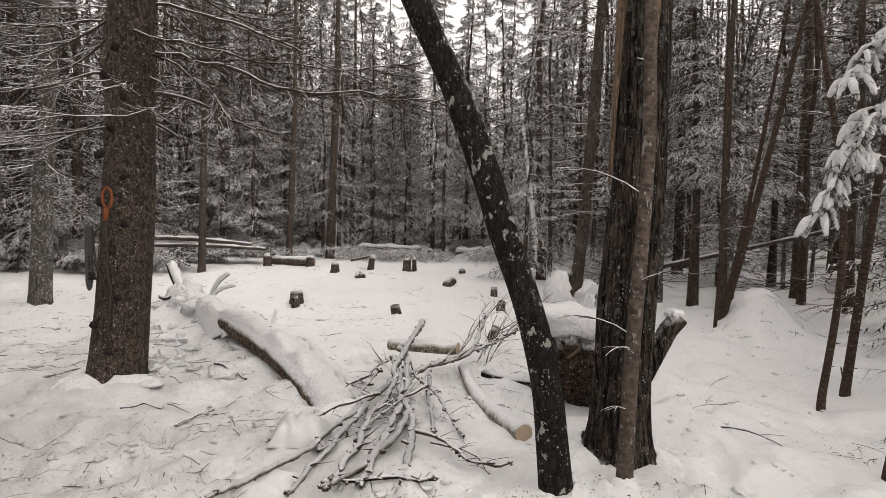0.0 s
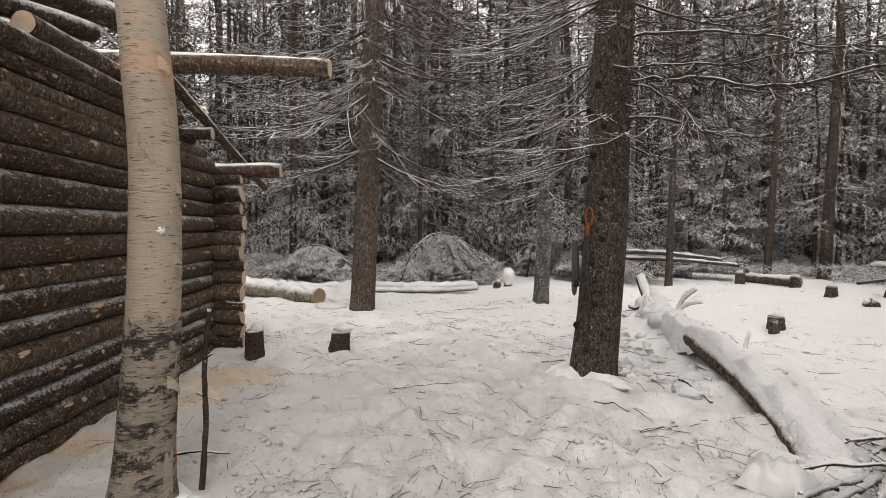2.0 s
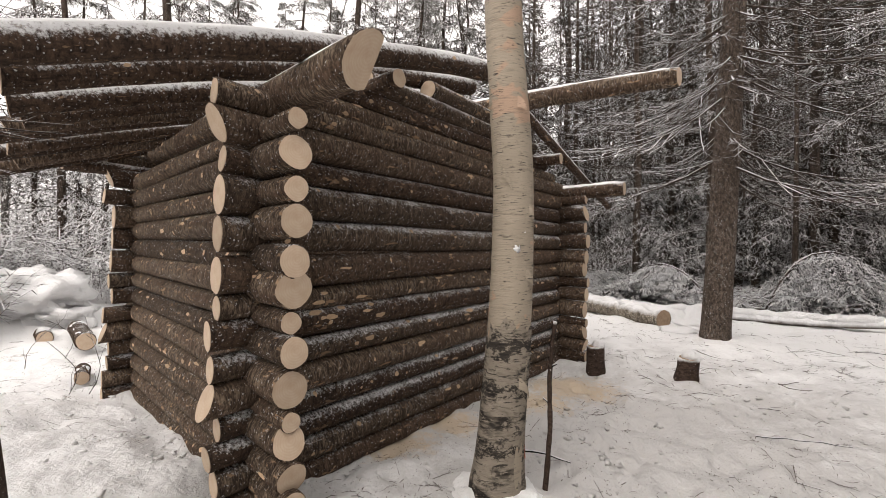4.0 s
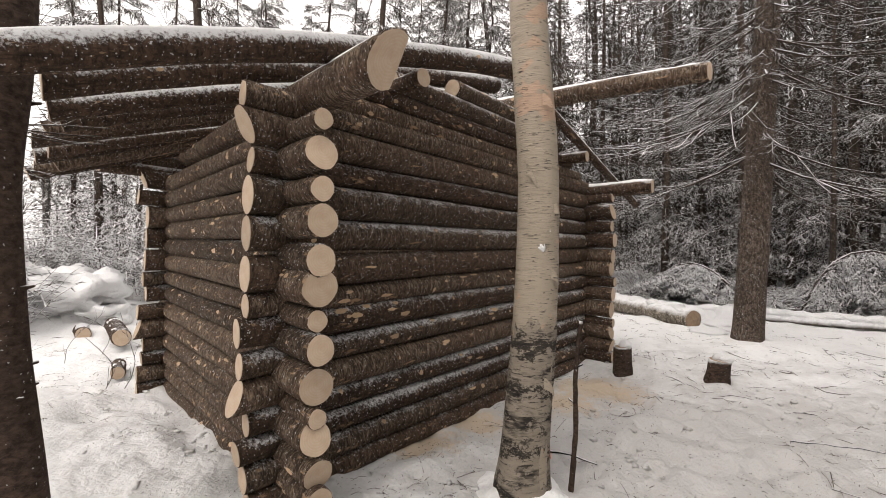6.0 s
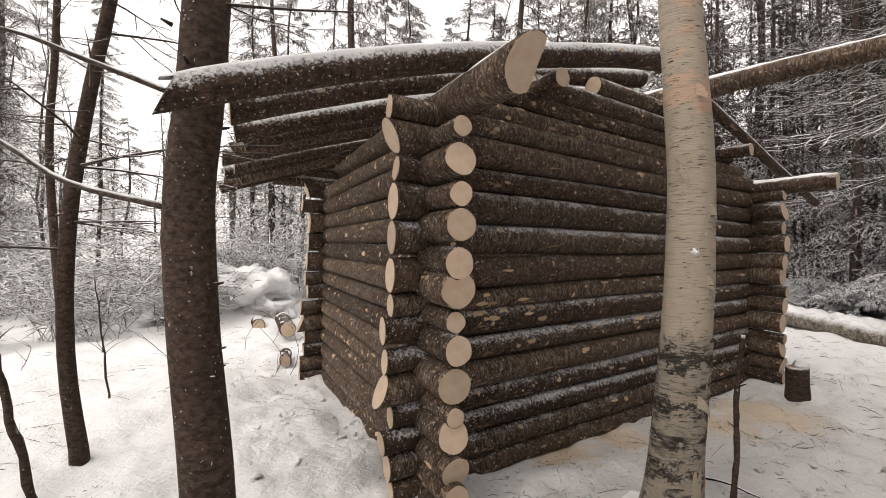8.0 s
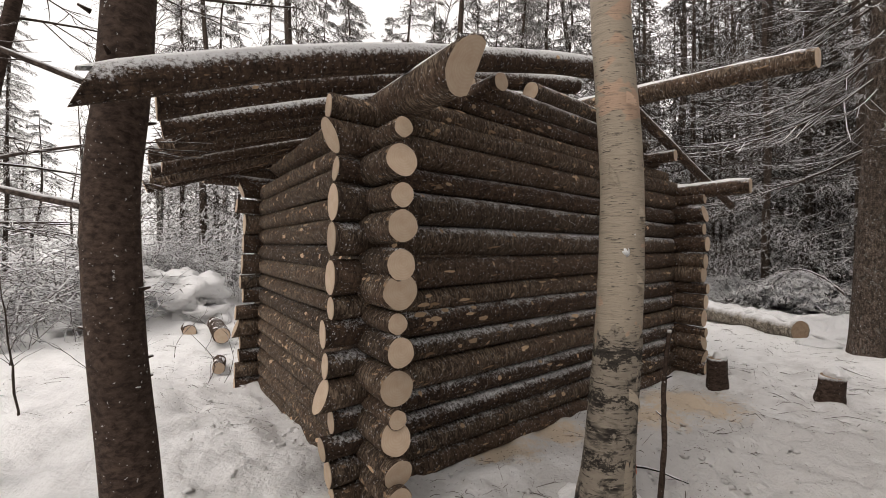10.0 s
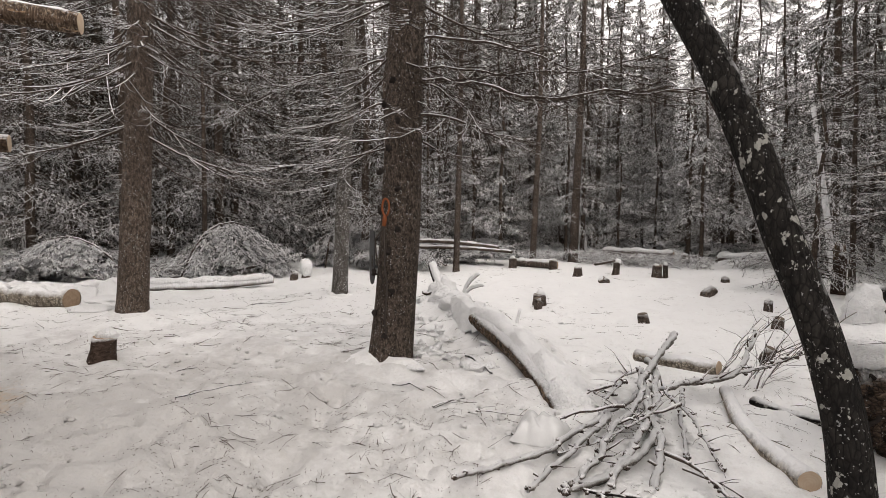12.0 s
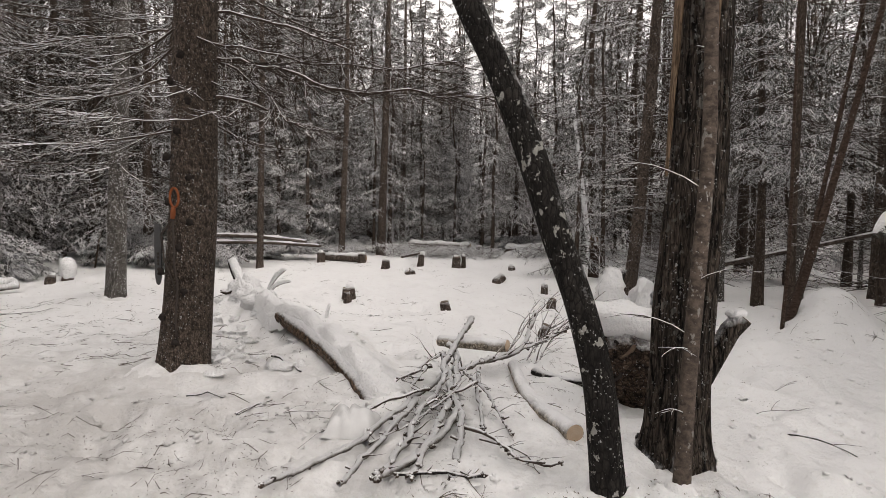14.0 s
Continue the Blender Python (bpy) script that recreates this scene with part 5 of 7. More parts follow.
def snow_blanket(line, left, right, top, rng):
    """Deep snow draped over a lying trunk: thin on one side, banked down to the ground on the other."""
    b, cols = Buf(), 12
    for i, p in enumerate(line):
        d = (line[min(i + 1, len(line) - 1)] - line[max(i - 1, 0)]).normalized()
        off = Vector((d.y, -d.x, 0)).normalized()
        end = min(1.0, 0.4 + 0.2 * min(i, len(line) - 1 - i))
        drape = max(0.0, noise.noise(p * 2.4 + Vector((3, 8, 1))) + 0.4 * noise.noise(p * 9))
        drape += 1.5 * min(1.0, max(0.0, (i / len(line) - 0.42) / 0.36)) ** 2
        for j in range(cols + 1):
            t = j / cols
            x = -left - 0.12 * drape + (left + right) * t
            lump = 0.11 * noise.noise(Vector((p.x * 2.6 + t, p.y * 2.6, t * 2))) + 0.045 * noise.noise(Vector((p.x * 7, p.y * 7, t * 5)))
            dome = math.sin(math.pi * min(1, t * 1.25 + 0.12)) ** 0.6 if t < 0.72 else max(0.0, 1 - (t - 0.55) / 0.45) * 0.8
            q = p + off * x * end
            ground = ground_z(q.x, q.y) - 0.04
            z = p.z + (top + lump) * dome * end + 0.05
            if t > 0.5:
                k = (t - 0.5) / 0.5
                z = z * (1 - k) + (ground + lump * (1 - k)) * k
            if j == 0:
                z = p.z + 0.07 - 0.2 * drape
            b.v.append((q.x - line[0].x, q.y - line[0].y, z - line[0].z))
    n = cols + 1
    for i in range(len(line) - 1):
        for j in range(cols):
            a = i * n + j
            b.f.append((a, a + n, a + n + 1, a + 1))
    return b


blanket = part("snow", snow_blanket(dense(FALL, 0.05), -0.02, 0.5, 0.13, orng), SOFT, fallen, "deep snow banked over the trunk")
blanket.data.flip_normals()
ob = thing("dead_limb", (-3.66, 7.78, 0.45), "forked broken limb plastered with snow", "branch")
for tip, r in (((0.34, 0.02, 0.36), 0.03), ((0.42, 0.05, 0.16), 0.02)):
    w = dense([(0, 0, -0.2), (tip[0] * 0.4, 0, tip[2] * 0.45), tip], 0.06)
    b = Buf()
    bark_tube(b, w, [r * (1 - 0.4 * q / len(w)) for q in range(len(w))], 8, orng, 0.4)
    part("wood", b, PLASTERED, ob)
    part("snow", snow_ridge(Buf(), [p + Vector((-0.01, -0.02, 0.02)) for p in w], [r * 1.5] * len(w), [0.05] * len(w), orng), SOFT, ob)
ob = thing("dead_limb", (-3.7, 7.6, 0.1), "dark forked limb rising from the snow beside the fallen trunk", "branch")
limb_line = dense([(0, 0, -0.05), (-0.35, 0.3, 0.28), (-0.65, 0.6, 0.5), (-0.9, 0.82, 0.78)], 0.1)
b = Buf()
bark_tube(b, limb_line, [0.075 - 0.03 * i / len(limb_line) for i in range(len(limb_line))], 10, orng, 0.5)
part("stem", b, DARK, ob)
part("snow", snow_ridge(Buf(), [p + Vector((0.03, 0.0, 0.04)) for p in limb_line], [0.06] * len(limb_line), [0.09] * len(limb_line), orng, 9), SOFT, ob)
for x, y, rx, rz in ((-3.5, 7.35, 0.3, 0.2), (-3.85, 7.75, 0.32, 0.26), (-4.2, 8.15, 0.3, 0.3), (-3.2, 7.2, 0.28, 0.14)):
    hp = thing("snow_heap", (x, y, rise(x, y)), "rounded heap of fresh snow", "snow", "snow heaps")
    part("mound", Buf().blob((0, 0, 0), (rx, rx * 0.85, rz), orng, 0.5, 14, 20), SOFT, hp)
ob = thing("dead_limb", (-4.3, 8.1, 0.3), "dark tangled roots of the fallen trunk", "branch")
for k in range(5):
    a = orng.uniform(0, 6.28)
    part("root", Buf().tube(curve((0, 0, 0.1), (math.cos(a) * 0.36, math.sin(a) * 0.3, orng.uniform(-0.3, 0.2)), 0.1, orng, 4, 0.1), [0.06, 0.05, 0.036, 0.026, 0.012], 7, True, 0.4, orng), RAGGED, ob)
ob = thing("dead_limb", (-2.36, 6.91, 0.0), "short upright snowy stub beside the fallen trunk", "branch")
stub_line = dense([(0, 0, -0.1), (0.02, 0, 0.25), (0.06, 0.01, 0.42)], 0.05)
b = Buf()
bark_tube(b, stub_line, [0.036 - 0.012 * q / len(stub_line) for q in range(len(stub_line))], 9, orng, 0.4)
part("wood", b, PLASTERED, ob)
# small lumps of snow and broken wood round the fallen trunk
for k in range(34):
    t = orng.random()
    x, y = -1.6 - 2.6 * t + orng.uniform(-1.0, -0.05), 4.9 + 3.0 * t + orng.uniform(-0.7, 0.2)
    ob = thing("snow_clod", (x, y, rise(x, y)), "small clod of snow on the trodden ground", "snow", "snow clods by the fallen trunk")
    part("clod", Buf().blob((0, 0, 0.01), (orng.uniform(0.03, 0.13), orng.uniform(0.03, 0.1), orng.uniform(0.03, 0.07)), orng, 0.9), SOFT, ob)

# ---- heap of birch tops in the middle ----
def branch(name, pts, r1, r2, label, bark, twigs=6, category="branch", group="", stubs=0, reach=0.35):
    pts = [Vector(p) for p in pts]
    o = pts[0].copy()
    ob = thing(name, o, label, category, group)
    loc = dense([p - o for p in pts], 0.035 if stubs else 0.07)
    n = len(loc)
    loc = [p + Vector((noise.noise(p * 5 + o), noise.noise(p * 5 + o * 2), noise.noise(p * 5 - o))) * 0.022 + Vector((noise.noise(p * 13 + o), noise.noise(p * 13 - o), noise.noise(p * 13 + o * 3))) * min(0.016, r1 * 0.6) for p in loc]
    b = Buf()
    bark_tube(b, loc, [(r1 + (r2 - r1) * i / (n - 1)) * (0.86 if stubs else 0.78) * (1 + 0.35 * noise.noise(loc[i] * 16 + o)) for i in range(n)], 8, orng, 0.25, 0.0, 0.55 if stubs else 0.2)
    part("stem", b, bark, ob)
    for _ in range(stubs):
        i = orng.randint(1, n - 2)
        d = (loc[i + 1] - loc[i]).normalized()
        q = (d * 0.4 + Vector((orng.uniform(-1, 1), orng.uniform(-1, 1), orng.uniform(-0.2, 0.9)))).normalized() * orng.uniform(0.035, 0.075)
        part("stub", Buf().tube([loc[i], loc[i] + q * 0.6, loc[i] + q], [r1 * 0.5, r1 * 0.42, r1 * 0.45], 6, True, 0.2, orng), TWIG, ob)
    if stubs:
        spur = Buf()
        for _ in range(int(n * 0.5)):
            i = orng.randint(1, n - 2)
            q = Vector((orng.uniform(-1, 1), orng.uniform(-1, 1), orng.uniform(-0.4, 1))).normalized() * orng.uniform(0.02, 0.05)
            spur.spike(loc[i], loc[i] + q, 0.004)
        for _ in range(int(n * 0.6)):
            i = orng.randint(0, n - 1)
            q = loc[i] + Vector((orng.uniform(-1, 1), orng.uniform(-1, 1), orng.uniform(-1, 1))).normalized() * r1 * 0.75
            s = r1 * orng.uniform(0.3, 0.8)
            spur.blob(q, (s, s, s), orng, 1.0, 4, 6)
        for e in (0, n - 1):
            for _ in range(4):
                s = r1 * orng.uniform(0.35, 0.7)
                spur.blob(loc[e] + Vector((orng.uniform(-1, 1), orng.uniform(-1, 1), orng.uniform(-0.6, 1))) * r1 * 0.7, (s, s, s), orng, 1.0, 4, 6)
        tagged(part("spurwork", spur, TWIG, ob), kind="stuff")
    for _ in range(twigs):
        i = orng.randint(1, n - 2)
        d = (loc[i + 1] - loc[i]).normalized()
        q = (d * orng.uniform(0.2, 1) + Vector((orng.uniform(-1, 1), orng.uniform(-1, 1), orng.uniform(-0.15, 0.5)))).normalized() * orng.uniform(0.4, 1.0) * reach
        part("twig", Buf().tube(curve(loc[i], loc[i] + q, -0.05, orng, 3, 0.06), [r2 * 0.22 + 0.002, r2 * 0.18 + 0.0015, 0.0025, 0.0012], 4), TWIG, ob)
    return ob


HEAP = "heap of birch tops"
PALE_BRANCH = "snow-crusted pale birch branch in a tangled heap"
branch("birch_branch", [(-1.33, 2.75, 0.05), (-1.16, 2.98, 0.05), (-0.93, 3.27, 0.07), (-0.74, 3.73, 0.12), (-0.62, 4.05, 0.16), (-0.4, 4.58, 0.2), (-0.08, 4.9, 0.22), (0.28, 5.29, 0.25), (0.41, 5.59, 0.36), (0.5, 5.88, 0.55)], 0.022, 0.03, "long pale birch branch, snapped and torn midway", BIRCH_TWIG, 5, group=HEAP, stubs=6)
branch("birch_branch", [(-0.08, 4.9, 0.22), (0.46, 5.48, 0.27), (0.88, 5.94, 0.36)], 0.03, 0.012, PALE_BRANCH, BIRCH_TWIG, 6, group=HEAP, stubs=2, reach=0.6)
branch("birch_branch", [(-0.69, 2.92, 0.02), (-0.57, 3.35, 0.08), (-0.55, 3.76, 0.14), (-0.41, 4.18, 0.2), (-0.41, 4.68, 0.3), (-0.22, 5.6, 0.52)], 0.024, 0.035, PALE_BRANCH, BIRCH_TWIG, 3, group=HEAP, stubs=5)
branch("birch_branch", [(-0.89, 2.86, 0.02), (-0.74, 3.52, 0.07), (-0.6, 4.0, 0.15)], 0.02, 0.028, PALE_BRANCH, BIRCH_TWIG, 2, group=HEAP, stubs=3)
branch("birch_branch", [(-0.68, 2.97, 0.02), (-0.49, 3.16, 0.06), (-0.36, 3.68, 0.12), (-0.34, 4.19, 0.19), (-0.44, 4.78, 0.27), (-0.49, 4.98, 0.3)], 0.03, 0.032, PALE_BRANCH, BIRCH_TWIG, 2, group=HEAP, stubs=5)
branch("birch_branch", [(-0.48, 2.96, 0.02), (-0.43, 3.27, 0.07), (-0.28, 3.79, 0.1), (-0.29, 4.39, 0.2), (-0.35, 4.89, 0.29), (-0.45, 5.18, 0.33)], 0.028, 0.034, PALE_BRANCH, BIRCH_TWIG, 2, group=HEAP, stubs=5)
branch("birch_branch", [(-0.22, 2.99, 0.02), (-0.21, 3.34, 0.06), (-0.23, 3.79, 0.1), (-0.37, 4.28, 0.21)], 0.026, 0.03, PALE_BRANCH, BIRCH_TWIG, 2, group=HEAP, stubs=5)
branch("birch_branch", [(-0.22, 3.69, 0.08), (0.04, 3.5, 0.06), (0.22, 3.24, 0.04), (0.45, 3.17, 0.08)], 0.02, 0.01, "dark thin birch branch reaching out of the heap", TWIG, 5, group=HEAP, stubs=2, reach=0.25)
branch("birch_branch", [(-0.07, 3.55, 0.05), (0.21, 3.39, 0.04), (0.32, 3.13, 0.02)], 0.013, 0.008, "dark thin birch branch reaching out of the heap", TWIG, 4, group=HEAP, reach=0.2)
branch("birch_branch", [(-0.1, 4.7, 0.2), (-0.11, 4.2, 0.12), (-0.04, 3.7, 0.05)], 0.022, 0.016, PALE_BRANCH, BIRCH_TWIG, 3, group=HEAP, stubs=2)
branch("birch_branch", [(-0.56, 2.97, 0.04), (-0.3, 3.02, 0.05), (-0.02, 3.02, 0.04)], 0.016, 0.014, "dark knobbly stick across the front of the heap", DARK, 3, group=HEAP, stubs=6, reach=0.12)
branch("birch_branch", [(-1.55, 5.69, 0.1), (-1.11, 5.08, 0.06), (-0.84, 4.83, 0.06), (-0.63, 4.66, 0.1)], 0.008, 0.014, "long dark twig arching over the snow", TWIG, 3, group=HEAP, reach=0.2)
branch("birch_branch", [(-0.81, 4.63, 0.08), (-0.69, 4.85, 0.16), (-0.5, 5.08, 0.25)], 0.012, 0.018, PALE_BRANCH, BIRCH_TWIG, 4, group=HEAP, stubs=3)
for k in range(7):
    a = orng.uniform(-0.5, 1.2)
    o = Vector((0.45 + orng.uniform(-0.3, 0.3), 5.9 + orng.uniform(-0.6, 0.4), 0.02))
    branch("birch_branch", [o, o + Vector((0.25 * math.cos(a), 0.2, 0.3)), o + Vector((0.7 * math.cos(a), 0.5 * math.sin(a), 0.55 + orng.uniform(0, 0.3)))], 0.01, 0.004, "thin springy birch top with fine twigs", TWIG, 9, group=HEAP, reach=0.5)
for k in range(7):
    a = orng.uniform(-2.6, -0.6)
    o = Vector((-0.35 + orng.uniform(-0.25, 0.35), 4.5 + orng.uniform(-0.5, 0.5), 0.22))
    L = orng.uniform(0.5, 1.3)
    mid = o + Vector((math.cos(a + orng.uniform(-0.4, 0.4)) * L * 0.5, math.sin(a) * L * 0.5, -0.05))
    branch("birch_branch", [o, mid, Vector((o.x + math.cos(a) * L, o.y + math.sin(a) * L, 0.04))], orng.uniform(0.012, 0.02), 0.007, "knobbly snow-topped birch branch in the heap", BIRCH_TWIG if k % 2 else TWIG, 4, group=HEAP, stubs=4, reach=0.3)
lying_log("birch_log", [(-0.58, 5.57, 0.26), (-0.2, 5.41, 0.28), (0.17, 5.25, 0.30)], 0.06, 0.072, "sawn birch log lying across the heap", BIRCH_LOG, 0.035, (CUT, CUT), group="birch logs")
lying_log("birch_log", [(0.24, 5.4, 0.06), (0.35, 4.4, 0.05), (0.62, 3.67, 0.06)], 0.055, 0.075, "bent birch log with a sawn end, snow-dusted", BIRCH_LOG, 0.04, (None, CUT), group="birch logs")
lying_log("birch_log", [(0.45, 5.2, 0.05), (0.75, 4.9, 0.06), (1.0, 4.8, 0.08)], 0.05, 0.04, "short dark limb half sunk in snow", DARK, 0.03, (None, None), group="birch logs")

# ---- upturned stump beside the old tree ----
root = thing("upturned_stump", (1.27, 4.5, 0.05), "dark upturned stump of tangled roots under thick snow", "stump")
b = Buf()
b.blob((0, 0, 0.34), (0.36, 0.30, 0.38), orng, 0.45, 22, 30)
b.blob((-0.2, -0.14, 0.3), (0.13, 0.1, 0.2), orng, 0.6, 14, 18)
part("root_mass", b, RAGGED, root)
for k in range(16):
    a, zz = orng.uniform(2.6, 6.6), orng.uniform(0.05, 0.7)
    p = Vector((math.cos(a) * 0.27, math.sin(a) * 0.24, zz))
    e = p + Vector((math.cos(a + orng.uniform(-1, 1)) * 0.2, math.sin(a) * 0.16, orng.uniform(-0.35, 0.2)))
    part("root", Buf().tube(curve(p, e, orng.uniform(-0.2, 0.2), orng, 4, 0.12), [0.022, 0.016, 0.013, 0.008, 0.003], 6, True, 0.35, orng), ROOT if k % 3 == 0 else KNOT, root)
b = Buf()
b.blob((-0.14, 0.0, 0.70), (0.33, 0.28, 0.16), orng, 0.3, 14, 22)
part("snow", b, SOFT, root, "thick rounded cap of snow")
part("snow", Buf().blob((0.18, -0.06, 0.66), (0.2, 0.2, 0.17), orng, 0.3, 12, 18), SOFT, root)
part("snow", Buf().blob((0.22, -0.13, 0.62), (0.08, 0.07, 0.16), orng, 0.3, 8, 10), SOFT, root)
stub_log = lying_log("snapped_limb", [(1.26, 3.40, 0.36), (1.40, 3.43, 0.58), (1.50, 3.44, 0.78), (1.56, 3.44, 0.90), (1.63, 3.43, 0.99)], 0.062, 0.064, "thick snapped limb leaning on the old tree, snow-capped", RIDGED, 0.0, (None, STUMP_TOP), "branch")
part("snow", Buf().blob((0.335, 0.03, 0.655), (0.07, 0.06, 0.035), orng, 0.3, 7, 10), SOFT, stub_log)

# bare wood where the old tree has lost its bark
def bare_strip(a0, a1, z0, z1, label):
    ob = [o for o in bpy.data.objects if o.name == "old_tree"][0]
    o = ob.location
    b, na, nz = Buf(), 9, 26
    for i in range(nz + 1):
        z = z0 + (z1 - z0) * i / nz
        t = z / 3.06
        cx, cy = 1.21 + 0.09 * min(1, t) - o.x, 3.38 - 0.02 * min(1, t) - o.y
        taper = math.sin(math.pi * min(1, (i + 0.5) / nz * 1.15 + 0.0) * 0.5)
        mid, half = (a0 + a1) / 2, (a1 - a0) / 2 * (0.06 + 0.94 * taper**1.6) * (1 + 0.3 * noise.noise(Vector((z * 4, a0, 0))) + 0.25 * noise.noise(Vector((z * 17, a0, 3))))
        for j in range(na + 1):
            a = radians(mid + half * (2 * j / na - 1))
            edge = 0.9 if j in (0, na) else 1.0
            r = (0.192 - (0.178 - 0.10) * z / 11) * edge + 0.006 * noise.noise(Vector((a * 9, z * 1.5, 3)))
            b.v.append((cx + math.cos(a) * r, cy + math.sin(a) * r, z - o.z))
    for i in range(nz):
        for j in range(na):
            p = i * (na + 1) + j
            b.f.append((p, p + 1, p + na + 2, p + na + 1))
    part("bare_wood", b, DEADWOOD, ob, label)


bare_strip(150, 222, 1.9, 4.5, "strip of bare orange-brown wood")
bare_strip(262, 290, 2.2, 4.5, "strip of bare orange-brown wood")

# ---- on the big spruce: an orange snap hook with its rope, and a saw bar hung behind ----
hook = thing("snap_hook", (-3.13, 4.70, 1.55), "big orange oval snap hook hung on the spruce by a rope", "hook")
ring = []
for k in range(25):
    a = 2 * math.pi * k / 24
    ring.append((math.cos(a) * 0.045, -0.01, 0.26 + math.sin(a) * 0.095))
part("ring", Buf().tube(ring, [0.012] * 25, 8, False), RUST, hook)
part("swivel", Buf().tube([(-0.01, -0.01, 0.17), (-0.015, -0.01, 0.12), (-0.02, -0.01, 0.05)], [0.018, 0.026, 0.022], 8), RUST, hook)
part("rope", Buf().tube(curve((-0.02, -0.01, 0.05), (0.02, -0.02, -1.2), 0.0, orng, 8, 0.02), [0.011] * 9, 6), ROPE, hook)
part("rope", Buf().tube([(0.0, -0.01, 0.43), (-0.12, 0.02, 0.45), (-0.3, 0.2, 0.44)], [0.009] * 3, 6), ROPE, hook)
part("rope", Buf().tube([(-0.02, -0.01, 0.05), (-0.15, 0.0, -0.1), (-0.12, -0.01, -0.35), (0.0, -0.02, -0.65)], [0.009] * 4, 6), ROPE, hook)
bar = thing("saw_bar", (-3.41, 4.83, 0.93), "long grey chainsaw guide bar hung on the spruce", "tool")
b = Buf()
outline = [(-0.03, 0.62), (0.03, 0.62), (0.036, 0.4), (0.033, 0.08), (0.02, 0.01), (0.0, -0.01), (-0.02, 0.01), (-0.033, 0.08), (-0.036, 0.4)]
for yy in (-0.008, 0.008):
    b.v += [(x, yy, z) for x, z in outline]
n = len(outline)
b.f += [tuple(range(n)), tuple(n + j for j in reversed(range(n)))] + [(j, n + j, n + (j + 1) % n, (j + 1) % n) for j in range(n)]
part("blade", b, METAL, bar, smooth=False)
for k in range(4):
    part("lettering_bar", Buf().tube([(0.008, -0.011, 0.2 + k * 0.035), (0.008, -0.011, 0.222 + k * 0.035)], [0.008, 0.008], 4), ROPE, bar)
for z, a in ((0.6, 250), (0.85, 300), (1.05, 235), (1.3, 285), (1.75, 255), (2.0, 305), (2.2, 240), (2.45, 275), (2.75, 300), (2.95, 250), (3.2, 280), (0.35, 285), (1.55, 310)):
    c = Vector((0.03 * min(z, 3), 0.02 * min(z, 3), z)) + Vector((math.cos(radians(a)), math.sin(radians(a)), 0)) * (0.25 - 0.012 * z)
    spruce_a = [o for o in bpy.data.objects if o.name == "spruce_tree"][0]
    part("knot", Buf().blob(c, (0.032, 0.032, 0.036), orng, 0.8, 6, 9), KNOT, spruce_a)
# long limbs of the big spruce that reach over the clearing
big = [o for o in bpy.data.objects if o.name == "spruce_tree"][0]
for pts, r in (
    ([(-2.9, 5.1, 3.3), (-2.03, 4.79, 3.05), (-1.57, 4.75, 2.84), (-0.46, 4.98, 2.84), (0.33, 4.99, 2.7)], 0.03),
    ([(-2.9, 5.05, 2.88), (-2.24, 4.91, 2.69), (-1.61, 4.73, 2.43)], 0.03),
    ([(-2.9, 5.1, 3.28), (-2.3, 4.89, 2.9), (-1.94, 4.61, 2.56), (-1.52, 4.55, 2.4)], 0.022),
    ([(-3.05, 4.85, 3.4), (-2.36, 4.86, 3.29), (-1.65, 4.93, 3.16), (-0.9, 5.0, 3.1)], 0.022),
    ([(-2.9, 5.1, 3.75), (-1.81, 4.88, 3.4), (-0.99, 4.9, 3.09), (-0.35, 4.79, 3.1)], 0.024),
    ([(-3.3, 4.9, 3.0), (-4.1, 4.7, 2.8), (-4.9, 4.6, 2.7)], 0.02), ([(-3.3, 4.9, 3.5), (-4.3, 4.6, 3.3), (-5.3, 4.5, 3.0)], 0.02),
    ([(-3.3, 4.9, 2.55), (-4.0, 5.1, 2.4), (-4.7, 5.2, 2.5)], 0.016),
):
    loc = dense([Vector(p) - big.location for p in pts], 0.12)
    n = len(loc)
    b = Buf()
    b.tube([p + Vector((0, 0, 0.07 * noise.noise(p * 3))) for p in loc], [r * 0.72 * (1 - 0.8 * i / n) for i in range(n)], 6, False)
    for _ in range(int(n * 3.0)):
        i = orng.randint(2, n - 2)
        d = (loc[i + 1] - loc[i]).normalized()
        q = (d + Vector((orng.uniform(-1, 1), orng.uniform(-1, 1), orng.uniform(-0.7, 0.35)))).normalized() * orng.uniform(0.15, 0.7)
        w = curve(loc[i], loc[i] + q, 0.05, orng, 3, 0.05)
        b.tube(w, [r * 0.2, r * 0.17, r * 0.12, r * 0.05], 3, False)
        for _ in range(3):
            s = w[orng.randint(1, 2)]
            b.spike(s, s + (q.normalized() + Vector((orng.uniform(-1, 1), orng.uniform(-1, 1), orng.uniform(-0.6, 0.4)))).normalized() * orng.uniform(0.08, 0.3), r * 0.14)
    part("limb", b, TWIG, big)

